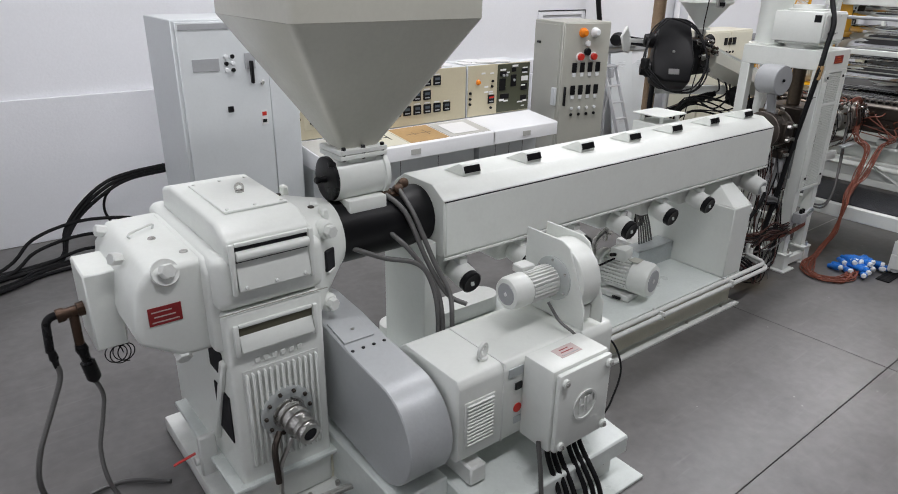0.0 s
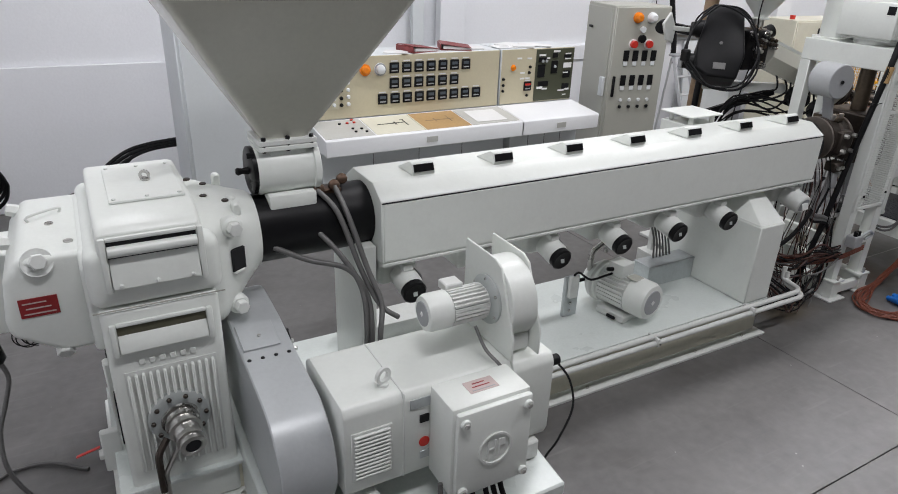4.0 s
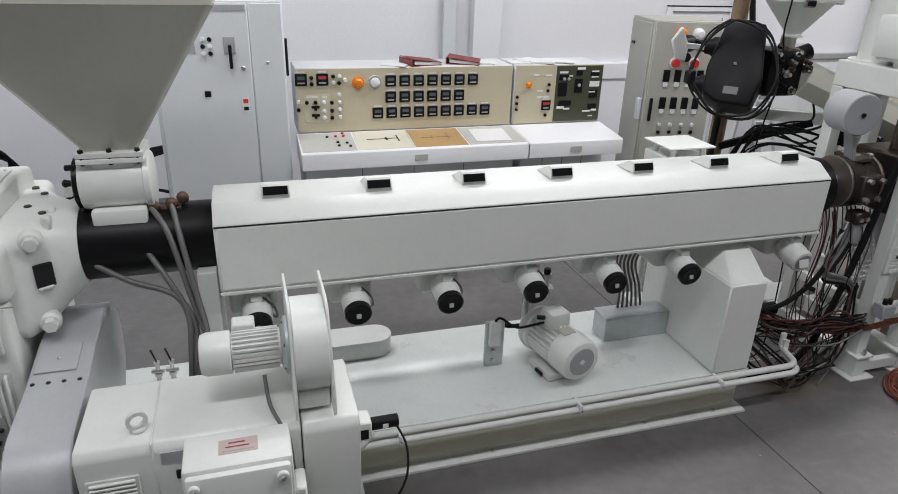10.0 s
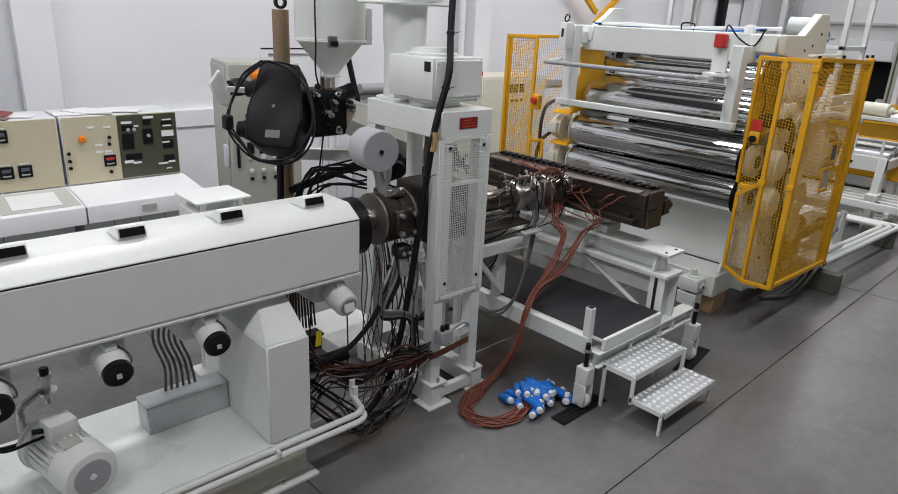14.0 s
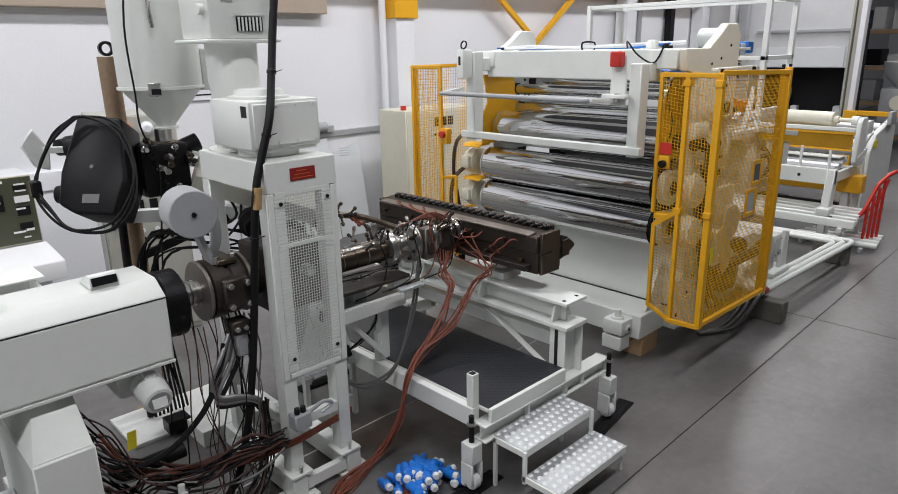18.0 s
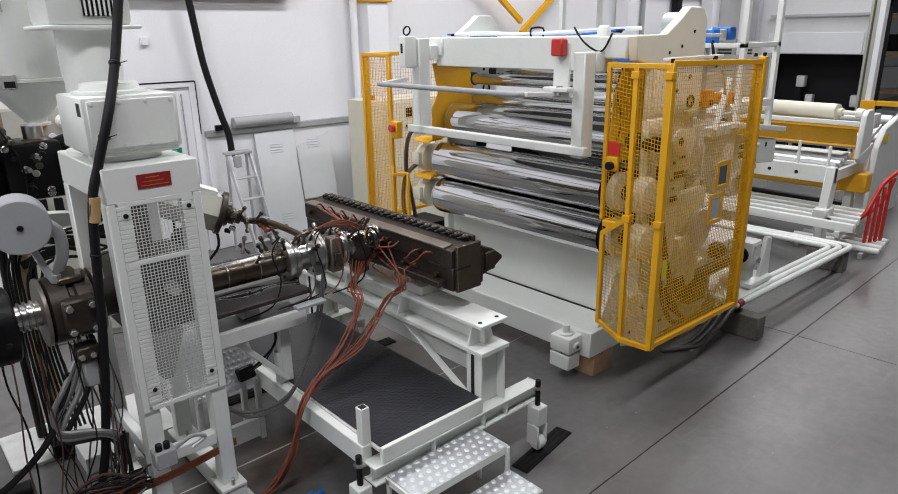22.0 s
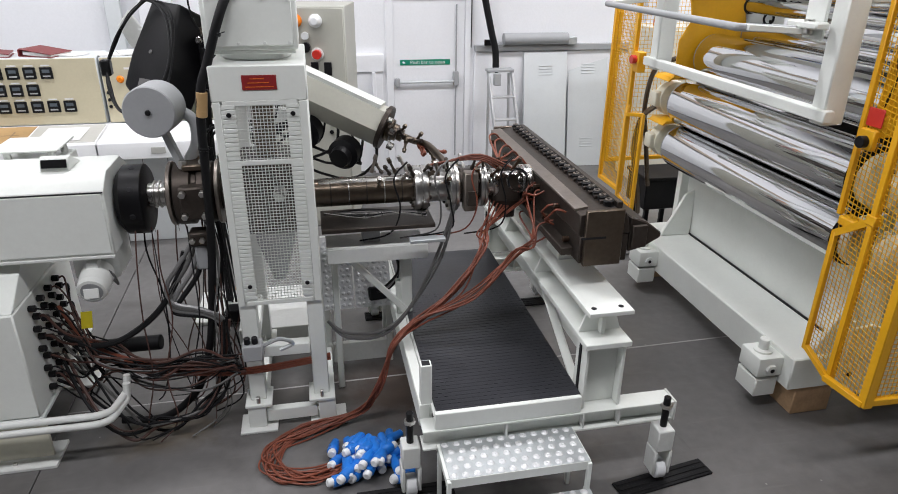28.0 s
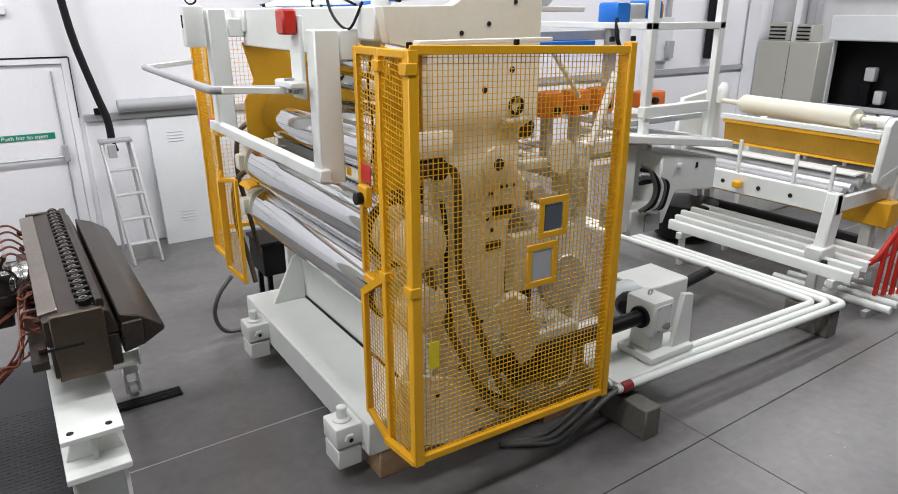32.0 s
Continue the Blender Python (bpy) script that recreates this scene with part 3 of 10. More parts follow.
def loft(rows, n=48, bm=None):
    """Skin through upright sections along x: rows of x, centre y and z, half sizes, squareness."""
    bm = bmesh.new() if bm is None else bm
    rings = []
    for x, cy, cz, hy, hz, e in rows:
        row = []
        for k in range(n):
            a = 2 * math.pi * k / n
            c, q = math.cos(a), math.sin(a)
            row.append(bm.verts.new((x, cy + hy * math.copysign(abs(c) ** (2 / e), c), cz + hz * math.copysign(abs(q) ** (2 / e), q))))
        rings.append(row)
    for p, q in zip(rings, rings[1:]):
        for k in range(n):
            j = (k + 1) % n
            bm.faces.new((p[k], p[j], q[j], q[k]))
    bm.faces.new(rings[0][::-1])
    bm.faces.new(rings[-1])
    return bm


sh = part("output_cone", loft([(1.22, 3.05, 1.265, 0.37, 0.265, 6), (1.31, 3.05, 1.265, 0.37, 0.272, 6), (1.335, 3.05, 1.268, 0.355, 0.268, 5.5), (1.40, 3.03, 1.285, 0.275, 0.252, 4), (1.47, 3.01, 1.32, 0.225, 0.218, 2.8), (1.525, 3.0, 1.34, 0.196, 0.196, 2), (1.545, 3.0, 1.34, 0.180, 0.180, 2)]), M_WHITE, gb, "cast cone tapering to the barrel")
# Black boxes on the cone take the place of shade in its recesses.
part("cone_window", box(1.374, 1.450, 2.742, 2.764, 1.25, 1.36, 0.003, rot=(0, 0, 33)), M_DARK, sh, "dark square opening in the cone")
part("window_sill", box(1.380, 1.444, 2.733, 2.750, 1.243, 1.256, 0.003, rot=(0, 0, 33)), M_WHITE2, sh)
wn = part("sight_window", box(1.378, 1.440, 2.764, 2.79, 1.228, 1.362, 0.004, rot=(0, 0, 33)), M_DARK, sh, "dark square sight window")
part("window_sill", box(1.386, 1.432, 2.752, 2.775, 1.228, 1.246, 0.004, rot=(12, 0, 33)), M_WHITE2, sh)
for x, y, z in ((1.385, 2.74, 1.475), (1.385, 2.755, 1.075)):
    part("boss", cyl((x, y + 0.04, z), (x + 0.012, y - 0.022, z), 0.048, 20, 0.012), M_WHITE, sh)
    part("bolt_head", cyl((x + 0.012, y - 0.02, z), (x + 0.02, y - 0.058, z), 0.033, 6, 0.004), M_WHITE2, sh)
for x, y in ((1.30, 3.30), (1.33, 3.02), (1.36, 3.20), (1.41, 2.92)):
    part("plug", cyl((x, y, 1.528), (x, y, 1.542), 0.017, 12), M_DIE, sh)
for y in (2.82, 2.92, 3.28):
    part("lug", box(1.42, 1.46, y, y + 0.05, 1.48, 1.55, 0.01), M_WHITE, sh)
prof = [(0.835, 1.02), (0.66, 1.02), (0.485, 1.13), (0.475, 1.20), (0.50, 1.38), (0.565, 1.472), (0.835, 1.472)]
sl = part("input_shoulder", prism(prof, "y", 2.735, 3.50, 0.028, 3), M_WHITE, gb, "rounded cast shoulder with large bolts")
part("shoulder_rib", prism([(2.66, 1.03), (2.66, 1.42), (2.72, 1.478), (3.45, 1.478), (3.45, 1.03)], "x", 0.775, 0.855, 0.02, 3), M_WHITE, gb)
part("bolt_scoop", lathe((0.632, 2.752, 1.440), (0.05, -1, 0.55), [(0, 0.02), (0.012, 0.062), (0.020, 0.058), (0.012, 0.036)], 24), M_WHITE2, sl)
part("bolt_head", cyl((0.632, 2.748, 1.448), (0.64, 2.698, 1.466), 0.034, 6, 0.004), M_WHITE2, sl)
part("bolt_head", cyl((0.66, 2.79, 1.035), (0.66, 2.745, 1.005), 0.036, 6, 0.004), M_WHITE2, sl)
part("bolt_head", cyl((0.52, 3.02, 1.44), (0.475, 3.0, 1.455), 0.03, 6, 0.004), M_WHITE2, sl)
part("bolt_head", cyl((0.55, 3.42, 1.44), (0.50, 3.42, 1.455), 0.03, 6, 0.004), M_WHITE2, sl)
# Shade inside these openings is a black plate on the case.
for y0, y1, z0, z1 in ((2.70, 2.88, 0.86, 1.0), (2.66, 2.86, 0.52, 0.78)):
    part("side_opening", box(0.803, 0.812, y0, y1, z0, z1, 0.004), M_DARK, gb, "dark opening in the side of the case")
part("side_rib", beam((0.80, 2.66, 0.98), (0.80, 2.90, 0.42), 0.03, 0.04, 0.008), M_WHITE, gb)
# recessed panels with ledges on the front of the case
def recess(x0, x1, z0, z1, bar):
    p = part("recess_back", box(x0, x1, 2.5935, 2.5985, z0, z1, 0.001), M_WHITE2, gb)
    fr = box(x0 - 0.026, x0, 2.572, 2.597, z0 - 0.02, z1 + 0.02, 0.010, 2)
    box(x1, x1 + 0.026, 2.572, 2.597, z0 - 0.02, z1 + 0.02, 0.010, 2, bm=fr)
    box(x0, x1, 2.578, 2.597, z1, z1 + 0.02, 0.008, 2, bm=fr)
    part("rim", fr, M_WHITE, p)
    if bar:
        part("slot", box(x0 + 0.002, x1 - 0.002, 2.590, 2.5935, z1 - 0.075, z1 - 0.001, 0), M_DARK, p)
        part("ledge", cyl((x0 + 0.002, 2.580, z1 - 0.040), (x1 - 0.002, 2.580, z1 - 0.040), 0.023, 16), M_WHITE, p)
        top = z1 - 0.072
    else:
        # The slot's shade is given by its dark olive colour.
        part("slot", box(x0 + 0.002, x1 - 0.002, 2.590, 2.5935, z1 - 0.042, z1 - 0.001, 0), M_OLIVEGAP, p, "slot with its shade coloured dark olive")
        top = z1 - 0.040
    part("sill", prism([(2.593, z0), (2.566, z0), (2.566, z0 + 0.012), (2.589, top), (2.593, top)], "x", x0 + 0.002, x1 - 0.002, 0.003), M_WHITE, p)
    return p


r1 = recess(0.882, 1.225, 1.345, 1.548, True)
for k in range(3):
    part("screw", cyl((0.915 + 0.138 * k, 2.571, 1.362), (0.915 + 0.138 * k, 2.556, 1.362), 0.009, 8), M_WHITE2, r1)
recess(0.862, 1.222, 1.045, 1.165, False)
part("seam", box(0.79, 1.315, 2.597, 2.5995, 1.2375, 1.2435, 0), M_GREYCAB, gb)
# cooling fins, flange and pump nose
for k in range(13):
    x = 0.875 + k * 0.029
    part("fin", box(x - 0.007, x + 0.007, 2.572, 2.6, 0.40, 0.92, 0.005, 1), M_WHITE, gb)
part("fin_recess", box(0.86, 1.24, 2.594, 2.5985, 0.39, 0.935, 0), M_WHITE2, gb)
for k in range(6):
    part("cast_lettering", box(0.925 + 0.042 * k, 0.950 + 0.042 * k, 2.592, 2.5985, 0.962, 0.990, 0.003), M_WHITE, gb, "raised cast bar where letters stand")
nose = part("pump_flange", lathe((1.05, 2.6, 0.66), (0, -1, 0), [(0, 0.135), (0.025, 0.135), (0.032, 0.125), (0.034, 0.09)], 36), M_MOTORGREY, gb, "round silver pump flange with bolts")
for k in range(10):
    a = 2 * math.pi * k / 10
    part("bolt", cyl((1.05 + 0.113 * math.cos(a), 2.568, 0.66 + 0.113 * math.sin(a)), (1.05 + 0.113 * math.cos(a), 2.552, 0.66 + 0.113 * math.sin(a)), 0.011, 6), M_DIE, nose)
part("pump_body", lathe((1.05, 2.565, 0.66), (0.12, -1, -0.16), [(0, 0.085), (0.012, 0.085), (0.014, 0.07), (0.03, 0.066), (0.032, 0.076), (0.045, 0.076), (0.047, 0.064), (0.075, 0.062), (0.077, 0.072), (0.09, 0.072), (0.092, 0.058), (0.13, 0.055)], 28), M_STEEL, gb, "ribbed steel pump body")
cap = part("pump_cap", lathe((1.066, 2.437, 0.639), (0.12, -1, -0.16), [(0, 0.058), (0.02, 0.062), (0.028, 0.062), (0.03, 0.05), (0.045, 0.05), (0.047, 0.056), (0.06, 0.056), (0.062, 0.036), (0.05, 0.030)], 24), M_STEEL, gb, "bright open pump cap")
part("cap_bore", cyl((1.072, 2.388, 0.631), (1.073, 2.378, 0.630), 0.034, 18), M_DARK, cap)
part("pump_elbow", pipe_bend([(0.98, 2.52, 0.60), (0.93, 2.48, 0.55), (0.93, 2.46, 0.36)], 0.016, 0.03, 8), M_DIE, nose)
# top plate with lifting nut
tp = part("inspection_plate", box(0.925, 1.225, 2.78, 3.27, 1.634, 1.646, 0.003), M_WHITE, gb, "bolted inspection plate")
part("lifting_eye", ring((1.09, 3.02, 1.67), (0.3, 1, 0), 0.012, 0.024, 0.012, 16), M_STEEL, tp)
part("eye_foot", cyl((1.093, 3.026, 1.646), (1.093, 3.026, 1.658), 0.022, 8), M_STEEL, tp)
for x in (0.945, 1.075, 1.205):
    for y in (2.80, 3.25):
        part("screw", cyl((x, y, 1.646), (x, y, 1.653), 0.009, 8), M_WHITE2, tp)
for x, y in ((0.75, 2.86), (0.68, 3.1)):
    part("plug", cyl((x, y, 1.47), (x, y, 1.479), 0.019, 12), M_STEEL, gb)
# name plate, side junction box with brass fittings and hoses
part("red_plate", box(0.535, 0.675, 2.730, 2.7345, 1.215, 1.30, 0.001), M_REDPLATE, gb, "red name plate with pale bars")
for k in range(3):
    part("plate_bar", box(0.548 + 0.01 * (k % 2), 0.662 - 0.014 * k, 2.7285, 2.7298, 1.228 + 0.024 * k, 1.2335 + 0.024 * k, 0), M_LABEL, gb)
part("handle", tube([(0.60, 3.16, 1.471), (0.60, 3.16, 1.495), (0.72, 3.24, 1.495), (0.72, 3.24, 1.471)], 0.006, 6, 3), M_WHITE2, gb)
sb = part("side_box", box(0.365, 0.505, 3.09, 3.38, 0.98, 1.365, 0.008), M_WHITE, gb, "white side box with brass pipe fittings")
part("fitting", lathe((0.365, 3.22, 1.16), (-1, 0, -0.1), [(0, 0.035), (0.03, 0.035), (0.035, 0.026), (0.08, 0.026), (0.09, 0.034), (0.12, 0.034)], 12), M_COPPER, sb, "rusty brass fitting")
part("fitting", cyl((0.315, 3.22, 1.15), (0.315, 3.22, 0.98), 0.022, 10), M_COPPER, sb)
part("fitting", lathe((0.315, 3.22, 0.98), (0.15, 0, -1), [(0, 0.024), (0.03, 0.03), (0.05, 0.024), (0.10, 0.02), (0.105, 0.034), (0.2, 0.034), (0.22, 0.018)], 12), M_PLASTIC, sb, "black valve body")
part("elbow", pipe_bend([(0.25, 3.22, 1.155), (0.20, 3.22, 1.15), (0.19, 3.22, 0.98)], 0.020, 0.04, 10), M_PLASTIC, sb)
part("hose_tail", lathe((0.195, 3.22, 0.98), (0.1, 0, -1), [(0, 0.018), (0.04, 0.022), (0.05, 0.016), (0.09, 0.014)], 10), M_PLASTIC, sb)
part("hose", tube([(0.20, 3.22, 0.92), (0.205, 3.21, 0.84), (0.14, 3.18, 0.70), (0.05, 3.13, 0.52), (0.02, 3.12, 0.35), (0.06, 3.18, 0.14), (0.13, 3.28, 0.03), (0.25, 3.36, 0.02), (0.42, 3.34, 0.02), (0.60, 3.20, 0.02)], 0.013, 8, 8), M_GREYCABLE, gb, "grey hose hanging to the floor")
part("hose", tube([(0.345, 3.22, 0.77), (0.365, 3.20, 0.68), (0.335, 3.15, 0.58), (0.29, 3.08, 0.45), (0.30, 3.0, 0.28), (0.40, 2.96, 0.08), (0.52, 2.92, 0.022), (0.70, 2.85, 0.02)], 0.011, 8, 8), M_GREYCABLE, gb, "grey hose hanging to the floor")
coil = []
for k in range(46):
    a = 2 * math.pi * k / 12
    coil.append((0.45 + 0.045 * math.cos(a) + 0.0015 * k, 3.24 + 0.012 * math.sin(a * 0.5), 0.86 + 0.05 * math.sin(a)))
part("wire_coil", tube(coil, 0.003, 5, 2), M_RUBBER, gb, "thin coiled wire")
# foot, red valve lever
part("foot", box(0.72, 1.36, 2.52, 3.7, 0.0, 0.1, 0.012, 2), M_WHITE2, gb)
part("drain_valve", cyl((0.79, 2.95, 0.28), (0.68, 2.95, 0.28), 0.026, 12), M_WHITE2, gb)
part("valve_body", box(0.70, 0.79, 2.90, 2.94, 0.20, 0.44, 0.008), M_WHITE2, gb)
part("valve_lever", beam((0.69, 2.95, 0.33), (0.58, 2.97, 0.29), 0.02, 0.006), M_RED, gb, "red valve lever")
for k in range(4):
    part("bolt", cyl((0.8 + 0.16 * k, 2.545, 0.1), (0.8 + 0.16 * k, 2.545, 0.13), 0.014, 6), M_STEEL, gb)
part("oil_pipe", pipe_bend([(1.02, 2.47, 0.58), (0.95, 2.47, 0.45), (0.95, 2.50, 0.14), (1.6, 2.44, 0.14)], 0.012, 0.03, 8), M_STEEL, gb)
part("oil_pipe", pipe_bend([(0.6, 2.46, 0.17), (0.9, 2.44, 0.17), (1.35, 2.42, 0.17)], 0.014, 0.03, 8), M_STEEL, gb)

# ---- hopper ----
hop = thing("material_hopper", (1.72, 3.02, 1.45), "large grey-white sheet hopper bolted above the feed throat", "hopper")
HC = V((1.725, 3.02, 0))
def frustum(a, z0, c, z1, bm=None):
    bm = bmesh.new() if bm is None else bm
    lo = [bm.verts.new((HC.x + sx * a[0], HC.y + sy * a[1], z0)) for sx, sy in ((-1, -1), (1, -1), (1, 1), (-1, 1))]
    hi = [bm.verts.new((HC.x + sx * c[0], HC.y + sy * c[1], z1)) for sx, sy in ((-1, -1), (1, -1), (1, 1), (-1, 1))]
    for k in range(4):
        j = (k + 1) % 4
        bm.faces.new((lo[k], lo[j], hi[j], hi[k]))
    bm.faces.new(lo)
    bm.faces.new(hi)
    side = [e for e in bm.edges if abs(e.verts[0].co.z - e.verts[1].co.z) > 0.1]
    bmesh.ops.bevel(bm, geom=side, offset=0.032, segments=4, affect="EDGES", profile=0.5)
    return bm


part("hopper_cone", frustum((0.115, 0.08), 1.80, (0.515, 0.43), 2.44), M_HOPPER, hop, "tapered hopper cone")
part("hopper_bin", frustum((0.515, 0.43), 2.441, (0.515, 0.43), 3.35), M_HOPPER, hop, "straight hopper bin")
fl = part("hopper_flange", box(1.585, 1.865, 2.905, 3.135, 1.775, 1.80, 0.003), M_WHITE2, hop)
part("throat_flange", box(1.585, 1.865, 2.905, 3.135, 1.748, 1.772, 0.003), M_WHITE, hop)
for x in (1.61, 1.725, 1.84):
    part("flange_bolt", cyl((x, 2.918, 1.742), (x, 2.918, 1.815), 0.012, 8), M_PLASTIC, fl)
throat = part("throat_drum", lathe((1.575, 3.02, 1.635), (1, 0, 0), [(0, 0.118), (0.008, 0.124), (0.27, 0.124), (0.275, 0.135), (0.30, 0.135), (0.305, 0.128)], 36), M_WHITE, hop, "white horizontal feed throat drum")
part("drum_cap", lathe((1.575, 3.02, 1.635), (-1, 0, 0), [(0, 0.118), (0.02, 0.118), (0.025, 0.108)], 32), M_PLASTIC, throat, "black drum end cap")
part("cap_knob", lathe((1.55, 3.02, 1.635), (-1, 0, 0), [(0, 0.02), (0.03, 0.014), (0.05, 0.02), (0.06, 0.012)], 12), M_PLASTIC, throat)
part("cap_knob", cyl((1.57, 2.94, 1.73), (1.53, 2.94, 1.73), 0.014, 8), M_PLASTIC, throat)
part("throat_neck", box(1.64, 1.82, 2.93, 3.11, 1.70, 1.749, 0.01), M_WHITE, hop)
part("saddle", box(1.61, 1.845, 2.885, 3.15, 1.45, 1.535, 0.012, 2), M_WHITE, hop)

# hoses from the barrel to the base
hoses = ([(1.86, 2.93, 1.52), (1.93, 2.83, 1.42), (2.00, 2.72, 1.15), (2.06, 2.62, 0.98), (2.12, 2.52, 0.94)],
         [(1.95, 2.93, 1.53), (1.98, 2.82, 1.40), (2.03, 2.70, 1.15), (2.06, 2.60, 1.0), (2.02, 2.52, 0.85), (2.0, 2.5, 0.55)],
         [(1.60, 2.845, 1.29), (1.75, 2.78, 1.22), (1.93, 2.72, 1.16), (2.01, 2.66, 1.02), (2.0, 2.58, 0.85), (1.98, 2.56, 0.55)],
         [(1.83, 2.84, 1.33), (1.90, 2.76, 1.24), (1.98, 2.68, 1.08), (1.98, 2.60, 0.9), (1.95, 2.56, 0.6)])
hs = thing("cooling_hoses", (1.95, 2.7, 0.3), "four grey braided cooling hoses from the barrel with rusty fittings", "hose")
for h in hoses:
    part("hose", tube(h, 0.014, 10, 8), M_GREYCABLE, hs)
for p in ((1.95, 2.95, 1.53), (1.87, 2.95, 1.52), (2.0, 2.97, 1.55)):
    part("fitting", lathe((p[0], p[1] + 0.03, p[2] - 0.02), (0, -0.8, 0.45), [(0, 0.02), (0.03, 0.02), (0.032, 0.028), (0.06, 0.028), (0.065, 0.018)], 10), M_COPPER, hs)
part("fitting", box(1.87, 1.99, 2.93, 2.99, 1.485, 1.52, 0.008), M_COPPER, hs)

# ---- main drive motor ----
mo = thing("drive_motor", (2.1, 2.15, 0.0), "large square white direct-current drive motor with a grille", "motor")
part("motor_body", prism([(1.95, 0.48), (1.93, 0.52), (1.93, 0.905), (1.955, 0.94), (2.36, 0.94), (2.42, 0.90), (2.42, 0.48)], "x", 1.60, 2.42, 0.012, 2), M_WHITE, mo)
part("end_bell", prism([(1.94, 0.45), (1.92, 0.5), (1.92, 0.885), (1.945, 0.925), (2.36, 0.925), (2.42, 0.88), (2.42, 0.45)], "x", 2.425, 2.655, 0.012, 2), M_WHITE, mo)
part("band", box(1.868, 1.876, 1.926, 2.36, 0.5, 0.944, 0.002), M_WHITE2, mo)
gr = part("grille", box(1.63, 1.815, 1.920, 1.929, 0.565, 0.82, 0.003), M_WHITE2, mo)
for k in range(12):
    z = 0.582 + k * 0.0195
    part("louvre", box(1.642, 1.803, 1.909, 1.921, z, z + 0.011, 0.003, rot=(28, 0, 0)), M_WHITE, gr)
part("data_plate", box(1.90, 1.995, 1.924, 1.9295, 0.85, 0.90, 0.001), M_GALV, mo)
part("socket", box(1.945, 1.99, 1.918, 1.9295, 0.77, 0.81, 0.003), M_PLASTIC, mo, "small black socket")
part("badge", cyl((1.97, 1.9295, 0.66), (1.97, 1.923, 0.66), 0.026, 20), M_RED, mo, "round red and black badge")
part("data_plate", box(1.95, 2.0, 1.924, 1.9295, 0.57, 0.61, 0.001), M_GALV, mo)
part("eyebolt", ring((1.822, 2.022, 0.988), (-0.35, 1, 0), 0.024, 0.040, 0.016, 24), M_WHITE2, mo)
part("eye_foot", cyl((1.82, 2.03, 0.94), (1.82, 2.03, 0.954), 0.026, 12), M_WHITE2, mo)
ped = part("pedestal", prism([(1.72, 0.20), (1.72, 0.31), (1.95, 0.34), (2.5, 0.34), (2.56, 0.311), (2.56, 0.2)], "x", 1.60, 2.64, 0.01), M_DECK, mo)
part("pedestal_foot", box(1.45, 2.75, 1.66, 2.565, 0.0, 0.02, 0.004), M_DECK, mo)
part("pedestal_web", box(1.62, 2.62, 1.80, 2.5, 0.02, 0.199, 0.004), M_WHITE2, mo)
for x in (1.66, 2.5):
    part("motor_foot", box(x, x + 0.1, 1.9, 2.45, 0.342, 0.449, 0.01), M_WHITE2, mo)
part("sensor_bracket", box(2.656, 2.73, 2.08, 2.18, 0.66, 0.76, 0.006), M_WHITE, mo)
part("bracket_hole", box(2.68, 2.715, 2.0775, 2.0795, 0.675, 0.725, 0), M_PLASTIC, mo)
part("sensor", cyl((2.732, 2.14, 0.705), (2.86, 2.14, 0.705), 0.03, 18), M_PLASTIC, mo, "black pulse sensor")
part("sensor_label", box(2.785, 2.81, 2.1085, 2.1115, 0.695, 0.715, 0), M_PAPER, mo)
part("sensor_cable", tube([(2.85, 2.12, 0.69), (2.88, 2.05, 0.62), (2.86, 1.98, 0.5), (2.76, 1.95, 0.35), (2.66, 1.93, 0.25), (2.55, 1.8, 0.1)], 0.006, 6), M_RUBBER, mo)

jb = thing("terminal_box", (2.18, 1.8, 0.5), "white cast motor terminal box with bolted lid and red warning label", "terminal box")
part("box_body", box(1.99, 2.375, 1.725, 1.925, 0.50, 0.955, 0.012, 2), M_WHITE, jb)
lid = part("lid", box(2.0, 2.365, 1.69, 1.722, 0.51, 0.945, 0.012, 2), M_WHITE, jb)
part("lid_ring", ring((2.185, 1.6895, 0.725), (0, -1, 0), 0.072, 0.082, 0.008, 32), M_WHITE2, lid)
for x0, x1, z0, z1 in ((2.145, 2.155, 0.68, 0.77), (2.18, 2.19, 0.68, 0.77), (2.155, 2.18, 0.72, 0.73), (2.2, 2.21, 0.68, 0.77), (2.21, 2.235, 0.73, 0.77)):
    part("raised_bar", box(x0, x1, 1.684, 1.6895, z0, z1, 0.001), M_WHITE2, lid)
for x, z in ((2.03, 0.905), (2.335, 0.905), (2.03, 0.55), (2.335, 0.55)):
    part("lug", cyl((x, 1.6895, z), (x, 1.672, z), 0.022, 14), M_WHITE, lid)
    part("bolt", cyl((x, 1.672, z), (x, 1.662, z), 0.012, 6), M_STEEL, lid)
part("warning_label", box(2.115, 2.255, 1.79, 1.87, 0.9555, 0.957, 0), M_LABEL, jb, "faded pink label with red bars")
for k in range(3):
    part("label_bar", box(2.13 + 0.01 * k, 2.24 - 0.015 * k, 1.80 + 0.022 * k, 1.806 + 0.022 * k, 0.9573, 0.9582, 0), M_REDPLATE if k else M_GREYROLL, jb)
part("side_cover", box(2.376, 2.42, 1.76, 1.88, 0.56, 0.76, 0.008), M_WHITE, jb)
part("gland", cyl((2.0, 1.78, 0.5), (2.0, 1.78, 0.47), 0.02, 10), M_GALV, jb)
